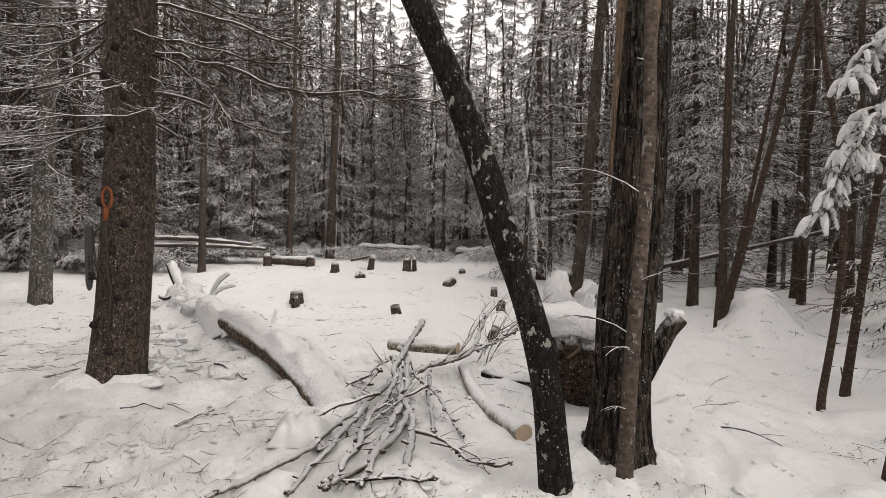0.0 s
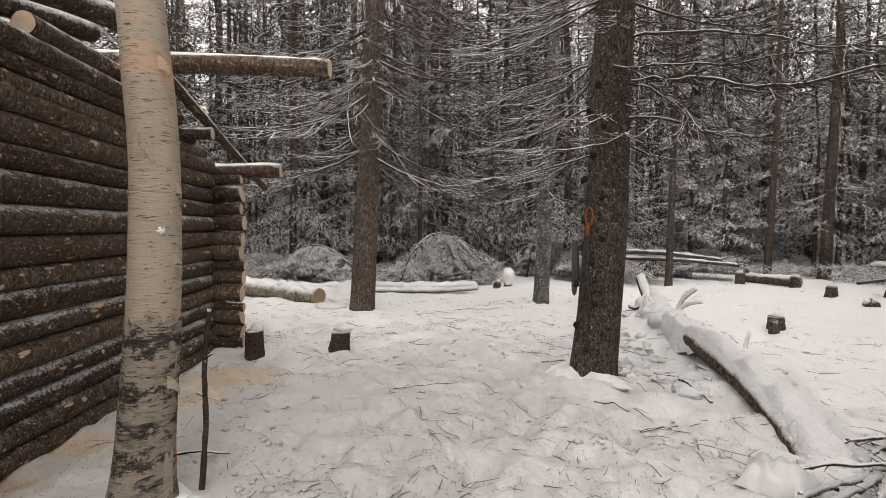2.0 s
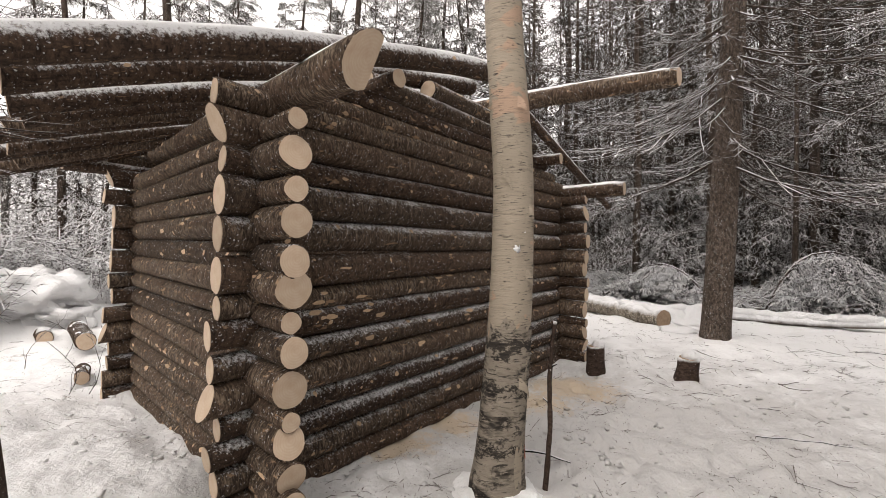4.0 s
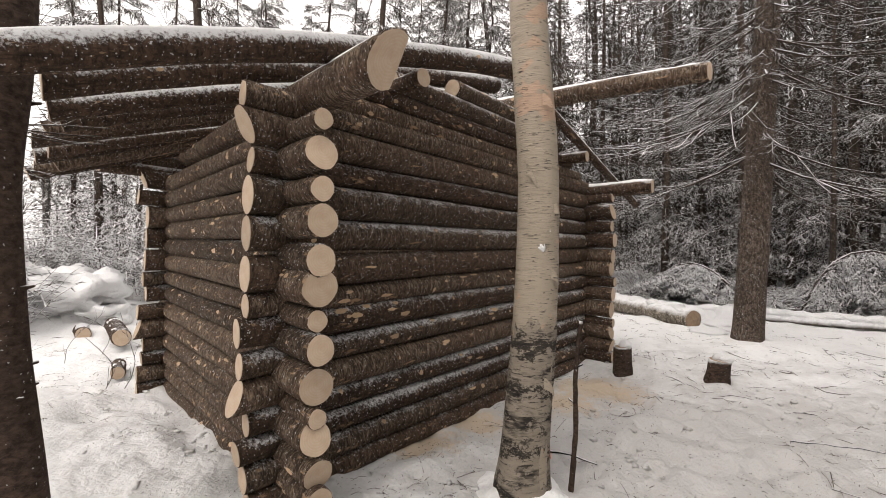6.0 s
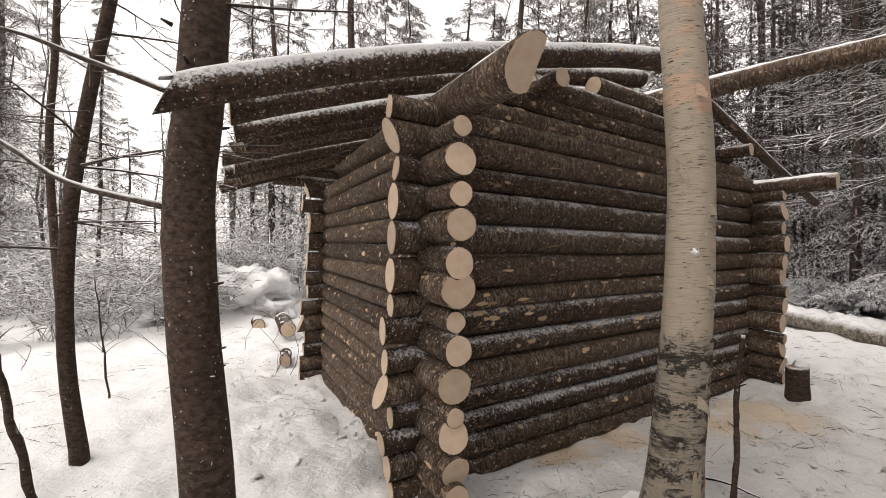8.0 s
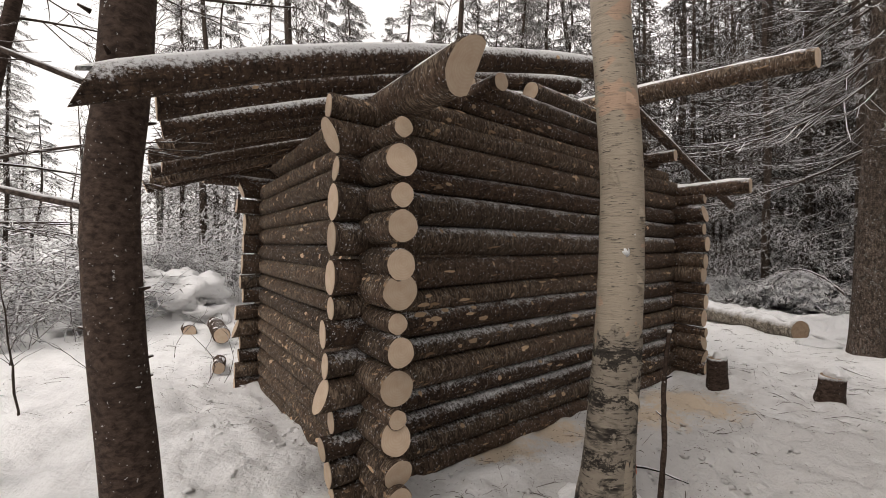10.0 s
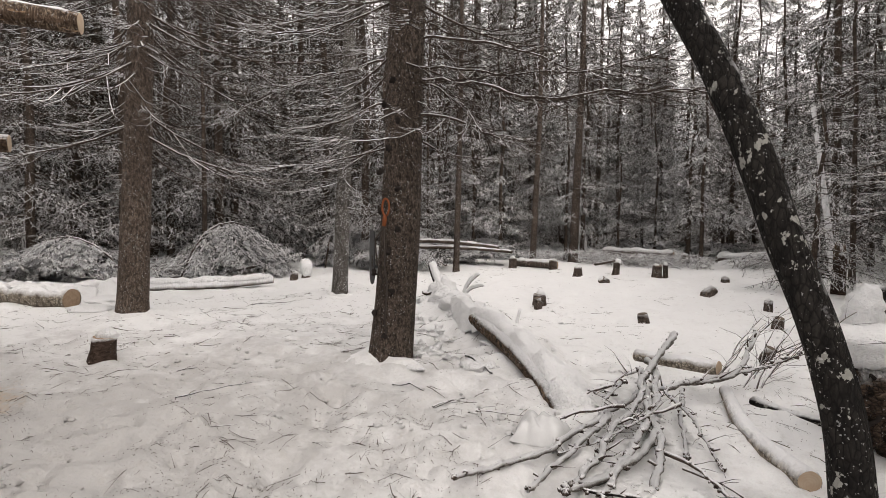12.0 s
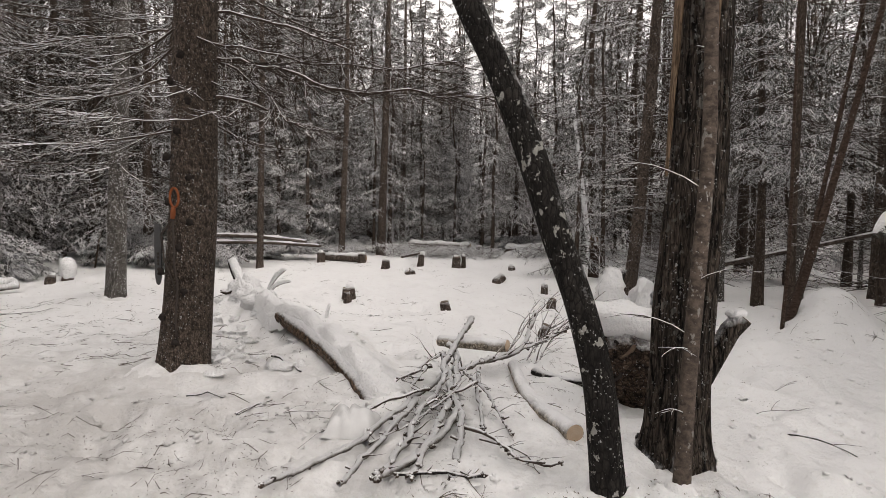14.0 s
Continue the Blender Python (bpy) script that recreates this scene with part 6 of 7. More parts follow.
# ---- logs and felled tops along the wood's edge ----
lying_log("felled_log", [(-12.6, 4.05, 0.36), (-10.94, 4.41, 0.36), (-9.78, 4.81, 0.30)], 0.21, 0.2, "thick felled log with pale bark, capped with snow", BIRCH_LOG, 0.14, (CUT_OLD, CUT_OLD))
lying_log("felled_log", [(-11.9, 4.9, 0.26), (-11.1, 6.6, 0.25), (-9.9, 8.0, 0.24), (-9.2, 8.9, 0.3)], 0.13, 0.09, "long felled trunk under a smooth ridge of snow", PLASTERED, 0.15, (CUT_OLD, CUT_OLD), snowy=1.2)
lying_log("felled_log", [(-12.6, 8.0, 0.22), (-11.6, 8.9, 0.3), (-10.9, 10.1, 0.5)], 0.05, 0.04, "thin felled pole with dark bark", SPRUCE, 0.04, (None, None))
lying_log("felled_log", [(-3.38, 20.33, 0.62), (-0.88, 20.06, 0.58)], 0.19, 0.17, "thick snow-capped log lying across the far clearing", SPRUCE, 0.14, (CUT_OLD, CUT_OLD))
lying_log("felled_log", [(-5.6, 16.5, 0.38), (-4.2, 16.35, 0.34)], 0.13, 0.13, "snow-capped log beside a stump", SPRUCE, 0.12, (CUT_OLD, CUT_OLD))
lying_log("felled_log", [(-2.9, 15.9, 0.45), (-2.2, 15.6, 0.62)], 0.04, 0.04, "thin pole propped on a stump", SPRUCE, 0.0, (None, None))
lying_log("felled_log", [(-8.6, 13.3, 1.15), (-7.3, 14.6, 1.1), (-6.07, 15.9, 0.9)], 0.07, 0.06, "snowy pole resting on felled brush", SPRUCE, 0.07, (CUT_OLD, None), snowy=1.2)
lying_log("felled_log", [(-8.4, 13.6, 0.95), (-7.0, 14.9, 0.9), (-5.7, 16.2, 0.75)], 0.06, 0.05, "snowy pole resting on felled brush", SPRUCE, 0.06, (CUT_OLD, None), snowy=1.2)
lying_log("felled_log", [(4.0, 11.2, 0.55), (6.3, 10.75, 1.15), (8.4, 10.4, 1.7)], 0.06, 0.04, "thin snow-lined dead pole leaning among the trunks", SPRUCE, 0.04, (None, None))
lying_log("felled_log", [(0.5, 20.5, 0.45), (1.8, 20.2, 0.5), (2.6, 20.4, 0.4)], 0.14, 0.1, "snow-covered log at the edge of the clearing", SPRUCE, 0.25, (None, None), snowy=1.5)
for x, y, rx, rz in ((-10.73, 5.37, 0.42, 0.28), (-10.45, 5.8, 0.32, 0.34), (-10.06, 5.58, 0.5, 0.12), (-9.4, 4.9, 0.4, 0.08), (3.2, 20.0, 0.9, 0.4), (1.2, 19.9, 0.7, 0.3), (-6.0, 20.8, 1.0, 0.5), (-4.9, 21.5, 1.2, 0.5)):
    ob = thing("snow_heap", (x, y, rise(x, y)), "rounded heap of fresh snow", "snow", "snow heaps")
    part("mound", Buf().blob((0, 0, -rz * 0.1), (rx, rx * 0.8, rz), orng, 0.3, 16, 24), SOFT, ob)


def spruce_top(rng, length=3.0):
    """A felled spruce top lying on its side, its boughs drooping over it."""
    ob = thing("felled_spruce_top", (0, 0, 0), "felled spruce top lying in the snow, boughs white with snow", "brush", "felled spruce tops")
    tb, nb = Buf(), Buf()
    stem = curve((-length * 0.5, 0, 0.35), (length * 0.5, 0.1, 0.55), -0.08, rng, 6, 0.02)
    tb.tube(stem, [0.03, 0.026, 0.022, 0.019, 0.015, 0.01, 0.006], 6)
    for k in range(44):
        t = rng.uniform(0.02, 1)
        i = min(5, int(t * 6))
        p = stem[i].lerp(stem[i + 1], t * 6 - i)
        side = rng.choice((-1, 1)) * rng.uniform(0.6, 1.57)
        green_limb(tb, nb, p + Vector((0, 0, rng.uniform(0, 0.35))), side + 0.2, rng.uniform(0.6, 1.25) * (1.1 - 0.5 * t), 0.012, rng, rng.uniform(-0.3, 0.45), 10, 0.017, 6)
    tagged(part("stem", tb, TWIG, ob), kind="stuff")
    part("needles", nb, BOWED, ob, "green needles under white snow")
    return ob


tops = [spruce_top(orng), spruce_top(orng, 2.2)]
spots = [(-12.6, 11.4, 0.9, 0.8), (-16.2, 4.9, 1.2, 0.9), (-13.2, 12.6, 2.2, 0.8), (-9.2, 13.4, 0.3, 1.0), (-8.0, 14.4, 2.6, 1.0), (-7.0, 16.6, 0.4, 0.9), (-6.3, 20.6, 0.2, 1.0), (-3.0, 22.0, 1.3, 1.0), (-1.2, 22.3, 0.1, 1.0), (0.6, 21.7, 0.5, 0.9), (2.2, 21.6, 2.0, 1.0), (3.6, 19.2, 1.0, 0.8), (-14.2, 6.2, 0.8, 0.9), (-14.9, 8.4, 2.0, 0.9), (-13.3, 9.9, 0.4, 0.8)]
for k, (x, y, a, s) in enumerate(spots):
    m = Matrix.Translation((x, y, rise(x, y) - 0.1)) @ Matrix.Rotation(a, 4, "Z") @ Matrix.Scale(s, 4)
    if k < 2:
        tops[k].matrix_basis = m
    else:
        copy_thing(tops[k % 2], m)

def bent_spruce(rng, width, height):
    """A young spruce bowed to the ground: boughs fall to both sides of its arched stem."""
    ob = thing("bowed_spruce", (0, 0, 0), "young spruce bowed down under snow, boughs falling over each other", "spruce tree", "bowed spruces")
    tb, nb = Buf(), Buf()
    stem = [Vector((-width * 0.45 + width * 0.9 * i / 8, rng.uniform(-0.08, 0.08), height * (1 - (2 * i / 8 - 1) ** 2) ** 0.7 * 0.92 - 0.03)) for i in range(9)]
    tb.tube(stem, [0.03 - 0.0027 * i for i in range(9)], 6)
    for k in range(120):
        t = rng.uniform(0.03, 0.99) * 8
        i = min(7, int(t))
        p = stem[i].lerp(stem[i + 1], t - i)
        yaw = rng.choice((-1, 1)) * rng.uniform(0.5, 1.9)
        reach = width * rng.uniform(0.14, 0.34)
        fall = min(1.3, max(0.15, p.z / reach * rng.uniform(0.5, 1.0)))
        green_limb(tb, nb, p, yaw, reach, 0.007, rng, fall, 9, 0.015, 8)
        if k % 2:
            green_limb(tb, nb, p + Vector((0, 0, -0.3 * p.z)), yaw + rng.uniform(-0.6, 0.6), reach * 0.9, 0.006, rng, fall * 0.5, 8, 0.014, 6)
    tagged(part("stem", tb, TWIG, ob), kind="stuff")
    tagged(part("needles", nb, BOWED, ob, "dark needles under white snow"), kind="stuff")
    return ob


bowed = [bent_spruce(orng, 3.2, 1.75), bent_spruce(orng, 2.6, 1.3), bent_spruce(orng, 2.4, 1.9)]
for k, (az, r, a, w, h) in enumerate(((50, 15, 0.5, 1.0, 1.0), (64, 16, 2.6, 1.15, 1.0), (38.5, 18, 0.9, 0.9, 1.0), (70, 16.5, 0.2, 0.9, 0.6), (35.5, 17.5, 2.2, 0.8, 0.9), (27, 18.5, 0.3, 0.9, 0.6), (46.0, 15.2, 1.2, 0.5, 0.4), (52, 17.0, 2.9, 0.7, 1.0), (31, 17.5, 0.1, 0.9, 0.8), (22, 21, 2.7, 1.0, 0.6), (-1.7, 23, 0.1, 1.0, 0.5), (-7, 22, 2.8, 0.9, 0.5), (76, 17, 0.7, 1.0, 0.8), (57, 14.2, 1.7, 0.5, 0.35))):
    x, y = polar(az, r)
    m = Matrix.Translation((x, y, rise(x, y) - 0.06)) @ Matrix.Rotation(radians(az) + a, 4, "Z") @ Matrix.Diagonal((w, w, h, 1))
    if k < 3:
        bowed[k].matrix_basis = m
    else:
        q = copy_thing(bowed[k % 3], m)
        q.scale = (w, w, h)

# ---- by the birch and along the cabin ----
stick = thing("walking_stick", (-3.46, 0.87, 0.0), "dark upright stick planted in the snow beside the birch", "stick")
STICK_LINE = dense([(0, 0, -0.12), (0.0, 0.035, 0.35), (0, 0.03, 0.75), (0.01, 0.06, 1.12)], 0.06)
part("stem", Buf().tube(STICK_LINE, [0.02 - 0.007 * i / len(STICK_LINE) for i in range(len(STICK_LINE))], 8, True, 0.18, orng), BROWN, stick)
for z, a in ((0.8, 1.0), (0.55, 4.0), (0.95, 2.2)):
    part("stub", Buf().tube([(0, 0.03, z), (math.cos(a) * 0.05, 0.03 + math.sin(a) * 0.05, z + 0.03)], [0.008, 0.005], 5), DARK, stick)
jug = thing("plastic_wedge", (-3.68, 0.76, 0.12), "small orange-red plastic wedge behind the birch", "tool")
bm = bmesh.new()
bmesh.ops.create_cube(bm, size=1.0)
for v in bm.verts:
    v.co = Vector((v.co.x * 0.05, v.co.y * 0.03 * (1.3 if v.co.z < 0 else 0.5), v.co.z * 0.2 + 0.06))
bmesh.ops.bevel(bm, geom=bm.edges[:], offset=0.006, segments=2, affect="EDGES")
me = bpy.data.meshes.new("wedge")
bm.to_mesh(me)
bm.free()
me.materials.append(ORANGE)
part("body", me, ORANGE, jug)
birch_ob = [o for o in bpy.data.objects if o.name == "birch_tree"][0]
for z, a, s in ((1.62, 0.15, 0.026), (1.72, 0.5, 0.018)):
    part("snow_clump", Buf().blob((math.cos(a) * 0.15, math.sin(a) * 0.15 + 0.07, z), (s * 0.8, s * 0.9, s * 1.1), orng, 0.8), SOFT, birch_ob)
for z, a in ((2.55, 0.1), (1.42, 0.5), (2.1, -0.6), (0.7, 0.3), (1.85, 0.55)):
    c, s_ = math.cos(a), math.sin(a)
    b = Buf()
    for i in range(7):
        t = i / 6
        k = 0.15 + 0.035 * math.sin(t * 2.6)
        w = a + 0.5 * t
        for dz in (0.0, 0.03 + 0.05 * (1 - t)):
            b.v.append((math.cos(w) * k, math.sin(w) * k + 0.07, z + dz - 0.1 * t * t))
    b.f += [(2 * i, 2 * i + 2, 2 * i + 3, 2 * i + 1) for i in range(6)]
    part("bark_curl", b, BIRCH, birch_ob)
# ---- far side of the cabin ----
for az, r, w, h in ((126.6, 12.0, 0.9, 0.5), (125.0, 11.7, 0.6, 0.3), (128.4, 12.2, 0.8, 0.35), (133.0, 11.5, 0.8, 0.25)):
    x, y = polar(az, r)
    ob = thing("snow_heap", (x, y, rise(x, y)), "steep rough heap of cleared snow", "snow", "snow heaps")
    part("mound", Buf().blob((0, 0, 0), (w, w * 0.8, h), orng, 0.8, 18, 26), SOFT, ob)

lying_log("short_log", [(-8.9, -5.9, 0.2), (-7.35, -4.75, 0.25)], 0.13, 0.13, "short sawn log lying behind the cabin", LOG_BARK, 0.06, (CUT, CUT), group="offcuts behind the cabin")
lying_log("short_log", [(-9.6, -7.9, 0.28), (-9.0, -7.55, 0.24)], 0.15, 0.15, "sawn log end poking from a snow mound", LOG_BARK, 0.1, (CUT, CUT), group="offcuts behind the cabin")
lying_log("short_log", [(-8.8, -6.4, 0.1), (-8.3, -6.0, 0.12)], 0.12, 0.12, "offcut log half sunk in snow", LOG_BARK, 0.08, (CUT, CUT), group="offcuts behind the cabin")
lying_log("short_log", [(-6.3, -4.1, 0.1), (-5.9, -3.85, 0.1)], 0.08, 0.08, "small offcut log near the corner", LOG_BARK, 0.05, (CUT, CUT), group="offcuts behind the cabin")
branch("thin_sapling", [(-3.93, -4.54, -0.05), (-3.88, -4.6, 0.6), (-3.82, -4.63, 1.28)], 0.016, 0.006, "thin bare sapling in the snow", TWIG, 12, "tree", reach=0.4)
branch("bent_stem", [(-2.3, -3.25, -0.05), (-2.25, -3.32, 0.4), (-2.1, -3.45, 1.3)], 0.04, 0.02, "dark bent stem close by", BROWN, 3, "tree")
trunk_ob = [o for o in bpy.data.objects if o.name == "dark_trunk"][0]
for pts, r in (([(-1.9, -1.9, 2.33), (-1.8, -2.29, 2.48), (-1.74, -2.69, 2.63), (-1.7, -3.3, 2.75)], 0.016), ([(-1.9, -1.9, 1.79), (-1.82, -2.39, 1.9), (-1.8, -2.77, 2.09), (-1.75, -3.4, 2.4)], 0.018), ([(-1.95, -1.75, 2.75), (-2.3, -1.5, 2.85), (-2.7, -1.3, 3.0)], 0.01)):
    loc = dense([Vector(p) - trunk_ob.location for p in pts], 0.1)
    n = len(loc)
    b = Buf().tube(loc, [r * (1 - 0.6 * i / n) for i in range(n)], 6, False)
    part("limb", b, TWIG, trunk_ob)
for k in range(15):
    z, a = orng.uniform(0.3, 3.0), orng.uniform(0, 6.28)
    c = Vector((0.06, -0.06, z)) if z < 1 else Vector((0.09, -0.08, z))
    p = c + Vector((math.cos(a), math.sin(a), 0)) * 0.11
    part("stub", Buf().tube([p, p + Vector((math.cos(a), math.sin(a), 0.25)) * 0.05], [0.012, 0.006], 5), BROWN, trunk_ob)
for k in range(16):
    a = radians(orng.uniform(118, 160))
    r = orng.uniform(5.0, 9.5)
    x, y = -math.sin(a) * r, math.cos(a) * r
    if math.hypot(x + 2, y + 1.8) < 0.8:
        continue
    p = Vector((x, y, rise(x, y) - 0.04))
    branch("weed_stem", [p, p + Vector((orng.uniform(-0.1, 0.1), orng.uniform(-0.1, 0.1), 0.3)), p + Vector((orng.uniform(-0.35, 0.35), orng.uniform(-0.35, 0.35), orng.uniform(0.35, 0.9)))], 0.006, 0.003, "thin dry stem standing in deep snow", TWIG, 4, "weed", group="dry stems in the snow", reach=0.3)

# ---- snow-laden boughs ----
def laden_bough(pts, count, r, label):
    """A bough whose side twigs hang down, each sleeved in snow."""
    pts = [Vector(p) for p in pts]
    o = pts[0].copy()
    ob = thing("snowy_bough", o, label, "branch", "snow-laden boughs")
    loc = dense([p - o for p in pts], 0.05)
    part("stem", Buf().tube(loc, [0.012] * len(loc), 5), TWIG, ob)
    nb = Buf()
    for k in range(count):
        p = loc[int((k + orng.random()) / count * len(loc)) % len(loc)]
        a, L = orng.uniform(0, 6.283), orng.uniform(0.07, 0.24)
        out = Vector((math.cos(a), math.sin(a), 0)) * L * orng.uniform(0.35, 0.8)
        line = dense([p, p + out * 0.55 + Vector((0, 0, -0.12 * L)), p + out + Vector((0, 0, -0.75 * L))], 0.03)
        n = len(line)
        for q in line:
            for _ in range(3):
                nb.spike(q, q + Vector((orng.uniform(-1, 1), orng.uniform(-1, 1), orng.uniform(-1.4, -0.1))) * 0.06, 0.005)
        c = Buf()
        w = r * orng.uniform(0.35, 0.75)
        bark_tube(c, [q + Vector((0, 0, w * 0.35)) for q in line], [w * (0.35 + 0.65 * math.sin(math.pi * (i + 0.7) / (n + 0.4))) for i in range(n)], 9, orng, 0.5, 0.0, 0.35)
        part("snow_sleeve", c, SOFT, ob)
    part("needles", nb, LADEN, ob)
    return ob


LB = "drooping spruce bough buried in clumps of snow"
laden_bough([(3.25, 3.75, 2.5), (3.18, 3.85, 2.35), (3.11, 3.92, 2.19), (3.04, 3.97, 1.9), (2.99, 4.0, 1.7)], 68, 0.04, LB)
laden_bough([(3.11, 3.92, 2.22), (3.3, 3.85, 2.17), (3.42, 3.75, 2.1)], 36, 0.04, LB)
laden_bough([(3.4, 3.7, 3.2), (3.2, 3.85, 3.0), (3.08, 3.9, 2.75)], 36, 0.04, LB)
laden_bough([(3.3, 3.8, 2.55), (3.2, 3.88, 2.5), (3.15, 3.9, 2.42)], 20, 0.04, LB)
heavy = proto("laden_spruce", "tall spruce whose drooping boughs hang heavy with snow", "spruce tree", 9, 0.09, FAR_BARK, prng, (0.5, 3.0, 10), 0.8, (2.6, 90), HEAVY, dens=12, width=1.5, nr=0.011, spray=9)
heavy.matrix_basis = Matrix.Translation((4.95, 9.9, 0.1))
copy_thing(heavy, Matrix.Translation((8.2, 12.5, 0.15)) @ Matrix.Rotation(2.0, 4, "Z"))
copy_thing(heavy, Matrix.Translation((-1.6, 23.5, 0.3)) @ Matrix.Rotation(1.0, 4, "Z"))

# ---- sticks lying about ----
for x1, y1, x2, y2, r in ((-2.75, 4.25, -2.3, 4.1, 0.016), (-2.1, 3.9, -1.95, 4.25, 0.02), (-2.05, 3.85, -2.0, 4.2, 0.012), (-1.75, 3.9, -1.1, 4.05, 0.008), (-2.4, 5.3, -1.95, 4.95, 0.03), (-2.6, 2.9, -2.2, 2.7, 0.008), (-3.4, 2.6, -3.1, 2.9, 0.007), (-5.2, 3.6, -4.9, 4.0, 0.009), (-5.6, 4.9, -5.3, 4.6, 0.009), (-4.4, 6.4, -4.2, 6.9, 0.010), (-6.6, 5.6, -6.1, 5.5, 0.010), (-7.6, 6.8, -7.2, 7.3, 0.012), (-5.9, 6.9, -5.4, 7.1, 0.01), (-7.9, 5.9, -7.3, 5.7, 0.01), (-5.0, 8.3, -4.7, 9.0, 0.012), (-4.2, 2.9, -3.9, 3.5, 0.01), (2.2, 3.9, 2.5, 3.6, 0.012), (1.9, 4.1, 2.6, 4.4, 0.008), (2.7, 5.0, 3.2, 5.3, 0.008), (-4.0, 0.85, -3.8, 1.15, 0.02)):
    a, c = Vector((x1, y1, ground_z(x1, y1) + r * 0.6)), Vector((x2, y2, ground_z(x2, y2) + r * 0.6))
    branch("stick", [a, a.lerp(c, 0.5) + Vector((orng.uniform(-0.04, 0.04), orng.uniform(-0.04, 0.04), 0.02)), c], r * 0.7, r * 0.4, "bare broken stick lying on the snow", DARK if r > 0.009 else TWIG, 2 if r < 0.015 else 0, "stick", group="sticks on the snow", reach=0.2)

lit = Buf()
lrng = random.Random(77)
for k in range(25000):
    az = lrng.uniform(-50, 150)
    r = 2.0 + 16 * lrng.random() ** 1.25
    a = radians(az)
    x, y = -math.sin(a) * r, math.cos(a) * r
    if noise.noise(Vector((x * 0.8, y * 0.8, 4))) < (-0.05 if 20 < az < 100 else 0.12):
        continue
    d = lrng.uniform(0, 6.28)
    L = 0.012 + 0.24 * lrng.random() ** 8
    z = ground_z(x, y) + 0.006
    ex, ey = x + math.cos(d) * L, y + math.sin(d) * L
    bend = lrng.uniform(-0.09, 0.09) * L
    mx, my = (x + ex) / 2 - math.sin(d) * bend, (y + ey) / 2 + math.cos(d) * bend
    w = 0.0008 + 0.0019 * lrng.random() ** 2 + 0.003 * L
    lit.tube([(x, y, z), (mx, my, ground_z(mx, my) + 0.01 + 0.02 * lrng.random() * L), (ex, ey, ground_z(ex, ey) + 0.004)], [w, w, w * 0.5], 3, False)
    if L > 0.09:
        for _ in range(lrng.randint(1, 4)):
            t, g = lrng.uniform(0.2, 0.8), d + lrng.choice((-1, 1)) * lrng.uniform(0.4, 0.9)
            sx, sy, l2 = x + (ex - x) * t, y + (ey - y) * t, L * lrng.uniform(0.2, 0.5)
            fx, fy = sx + math.cos(g) * l2, sy + math.sin(g) * l2
            lit.spike(Vector((sx, sy, ground_z(sx, sy) + 0.008)), Vector((fx, fy, ground_z(fx, fy) + 0.01 + 0.05 * lrng.random() * l2)), w * 0.7)
for k in range(38000):
    a = radians(lrng.uniform(-40, 125))
    r = 2.2 + 9 * lrng.random() ** 1.2
    x, y = -math.sin(a) * r, math.cos(a) * r
    if noise.noise(Vector((x * 1.6, y * 1.6, 9))) + 0.6 * noise.noise(Vector((x * 6, y * 6, 2))) < (0.1 if a > 0.45 else 0.38):
        continue
    p = Vector((x, y, ground_z(x, y) + 0.003))
    d, L = lrng.uniform(0, 6.28), 0.007 + 0.03 * lrng.random() ** 2
    lit.sliver(p, p + Vector((math.cos(d) * L, math.sin(d) * L, 0.004)), 0.0015 + 0.0035 * lrng.random() ** 2, lrng)
for k in range(620):
    a, r = (radians(lrng.uniform(34, 72)), lrng.uniform(6.2, 11.5)) if k < 500 else (radians(lrng.uniform(12, 36)), lrng.uniform(4.0, 8.0))
    x, y = -math.sin(a) * r, math.cos(a) * r
    if noise.noise(Vector((x * 0.9, y * 0.9, 7))) < -0.1:
        continue
    d, L = lrng.gauss(0.5, 0.7), 0.05 + 0.36 * lrng.random() ** 4
    pts = [(x + math.cos(d) * L * t + lrng.uniform(-0.03, 0.03) * L, y + math.sin(d) * L * t + lrng.uniform(-0.08, 0.08) * L) for t in (0, 0.35, 0.7, 1)]
    w = 0.0018 + 0.0032 * lrng.random() ** 2
    lit.tube([(u, q, ground_z(u, q) + 0.008 + 0.05 * L * lrng.random()) for u, q in pts], [w, w, w * 0.8, w * 0.5], 3, False)
ob = thing("twig_litter", (0, 0, 0), "needles and broken twigs strewn over the snow", "litter", kind="stuff")
part("litter", lit, LITTER, ob)


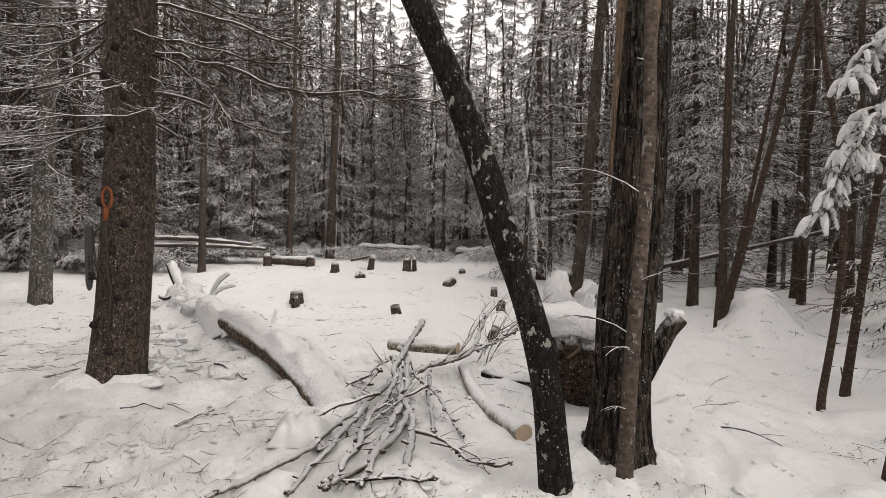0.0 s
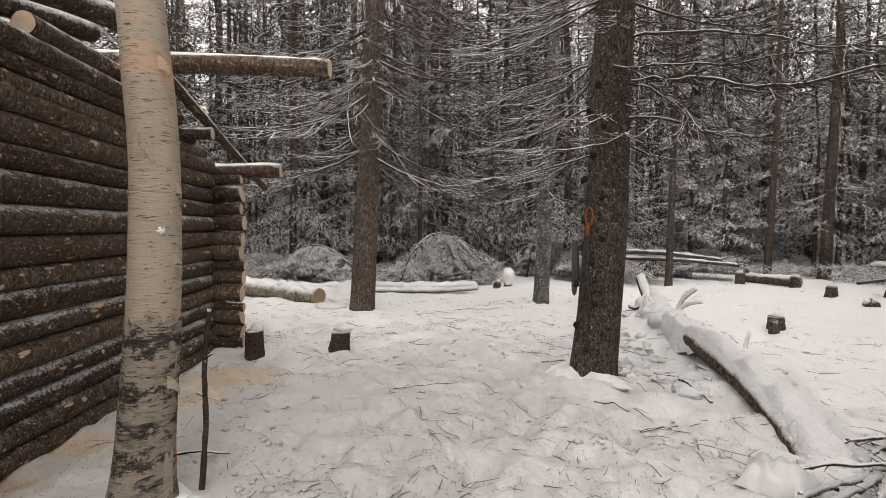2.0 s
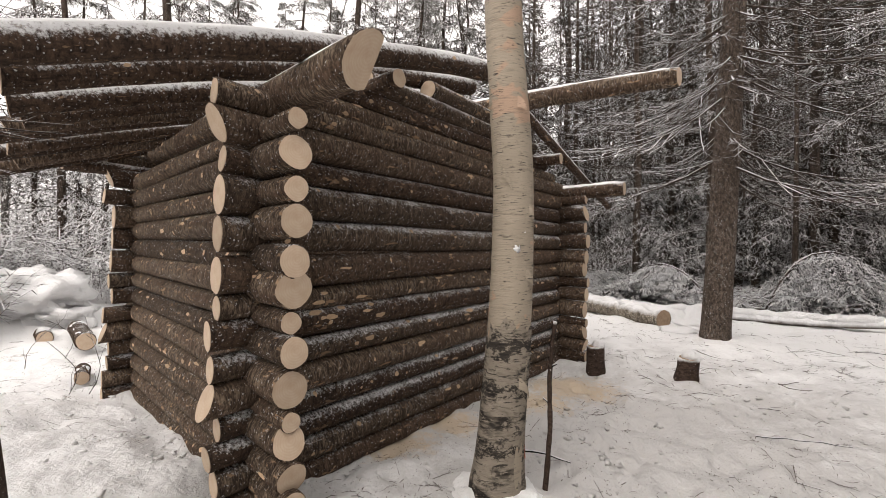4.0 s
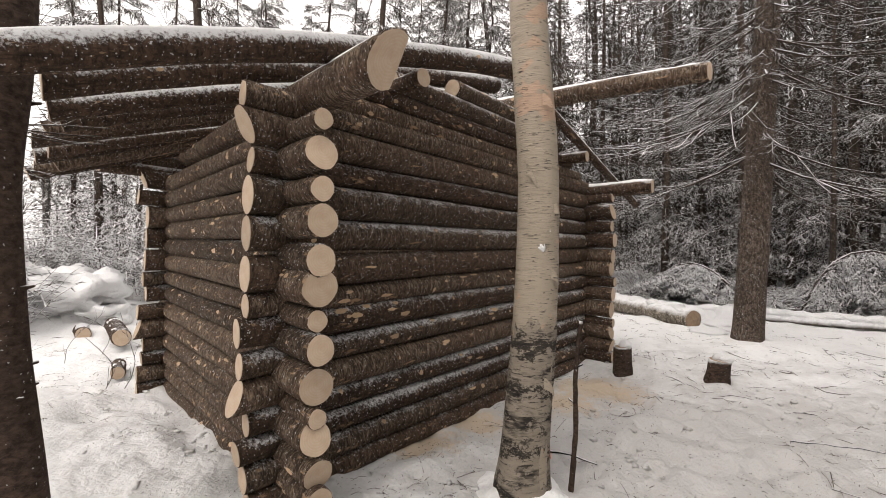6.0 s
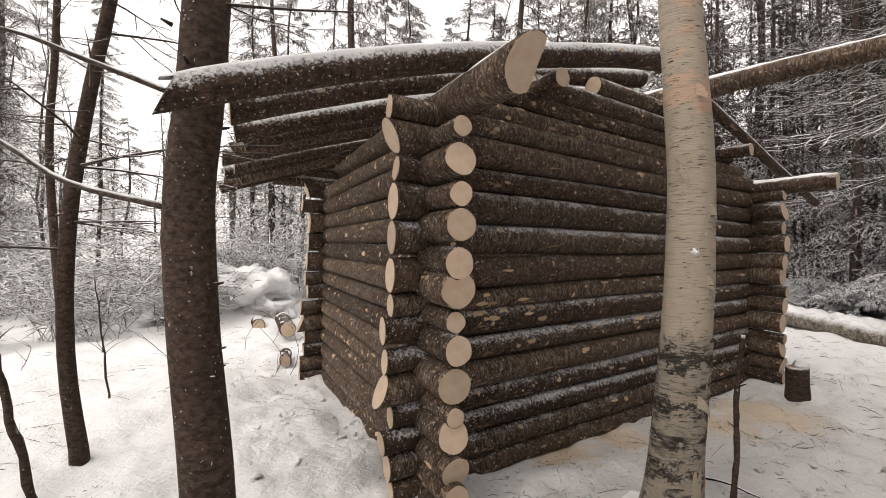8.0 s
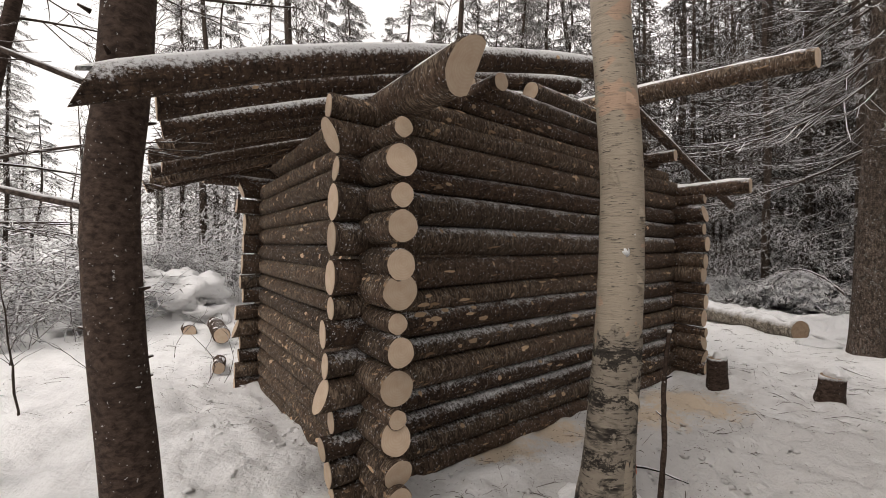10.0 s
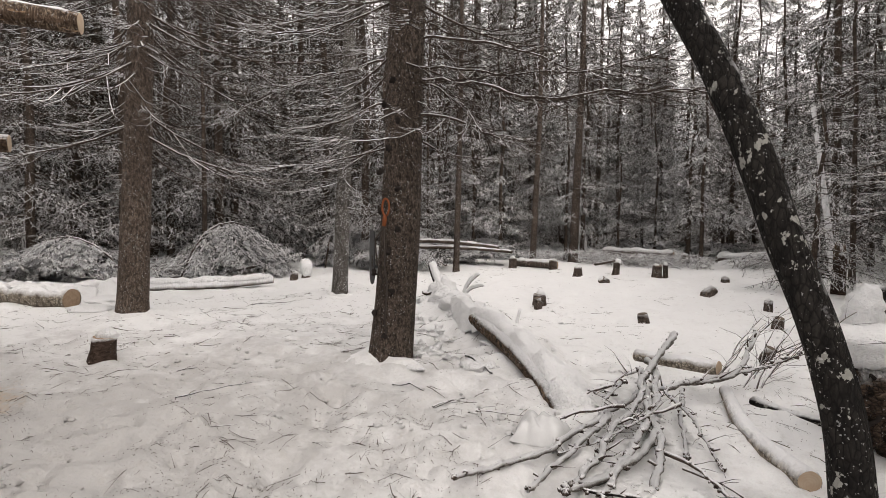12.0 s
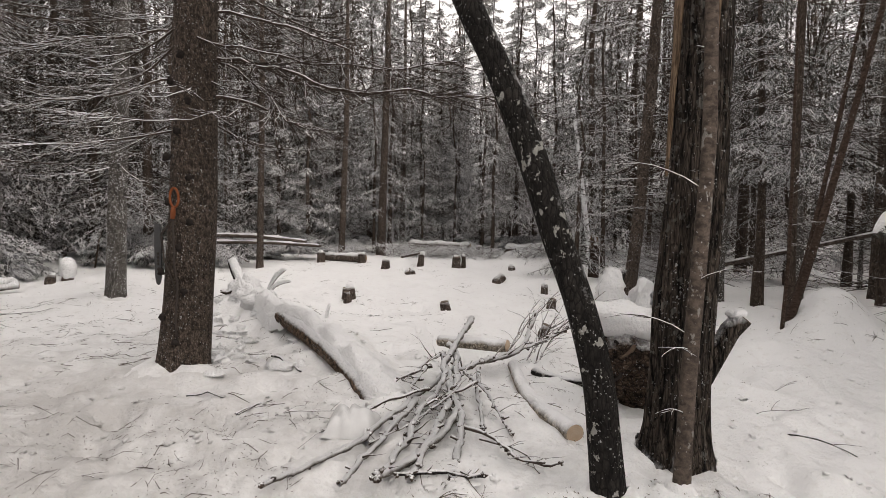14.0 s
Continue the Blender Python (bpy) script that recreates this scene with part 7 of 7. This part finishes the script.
# ---- snow drifted round the feet of the near trees ----
def foot_snow(tree, r, rng):
    b, n = Buf(), 30
    ph = rng.uniform(0, 9)
    o = tree.location
    rows = ((0.85, 0.03), (1.05, 0.035), (1.35, 0.015), (1.8, -0.04))
    for k, (f, h) in enumerate(rows):
        for j in range(n):
            a = 2 * math.pi * j / n
            w = noise.noise(Vector((math.cos(a) * 2.2 + ph, math.sin(a) * 2.2, k * 0.4)))
            q = r * f * (1 + 0.18 * w)
            x, y = math.cos(a) * q, math.sin(a) * q
            b.v.append((x, y, ground_z(o.x + x, o.y + y) - o.z + h * (1 + 0.9 * w)))
    for k in range(len(rows) - 1):
        for j in range(n):
            a, c = k * n + j, k * n + (j + 1) % n
            b.f.append((a, a + n, c + n, c))
    part("snow_collar", b, SNOW, tree)


for o in list(bpy.data.objects):
    for name, r in (("spruce_tree", 0.3), ("spruce_tree.001", 0.26), ("spruce_tree.002", 0.18), ("birch_tree", 0.2), ("old_tree", 0.28), ("leaning_tree", 0.11), ("dark_trunk", 0.15), ("sapling", 0.06), ("spruce_tree.003", 0.15)):
        if o.name == name and o.parent is None:
            foot_snow(o, r, orng)

crumb = Buf()
for k in range(3400):
    a, r = radians(lrng.uniform(-48, 130)), 2.3 + 7.5 * lrng.random() ** 1.2
    x, y = -math.sin(a) * r, math.cos(a) * r
    if noise.noise(Vector((x * 0.9, y * 0.9, 11))) < -0.05:
        continue
    q = 0.006 + 0.026 * lrng.random() ** 3
    crumb.blob((x, y, ground_z(x, y) + q * 0.2), (q * lrng.uniform(0.8, 1.6), q * lrng.uniform(0.8, 1.4), q * 0.5), lrng, 1.1, 4, 7)
ob = thing("snow_crumbs", (0, 0, 0), "crumbs and small clods of trodden snow", "snow", kind="stuff")
part("crumbs", crumb, SNOW, ob)

# ---- crumpled plastic bag half filled with snow beside the heap ----
bag = thing("plastic_bag", (-1.02, 3.62, ground_z(-1.02, 3.62)), "crumpled clear plastic bag full of snow beside the birch branches", "bag")
b = Buf()
for i in range(15):
    for j in range(22):
        u, w = i / 14, j / 21
        x, y = (w - 0.5) * 0.42, (u - 0.5) * 0.36
        dome = max(0.0, 1 - (2 * u - 1) ** 4) * max(0.0, 1 - (2 * w - 1) ** 4)
        fold = 0.055 * abs(math.sin(9 * w + 4 * u + 2 * noise.noise(Vector((u * 3, w * 3, 1))))) + 0.02 * noise.noise(Vector((u * 6, w * 6, 4)))
        b.v.append((x * (1 + 0.15 * noise.noise(Vector((u * 2, w * 2, 9)))), y, 0.12 * dome + fold * dome - 0.03))
for i in range(14):
    for j in range(21):
        p = i * 22 + j
        b.f.append((p, p + 1, p + 23, p + 22))
part("film", b, BAG, bag)
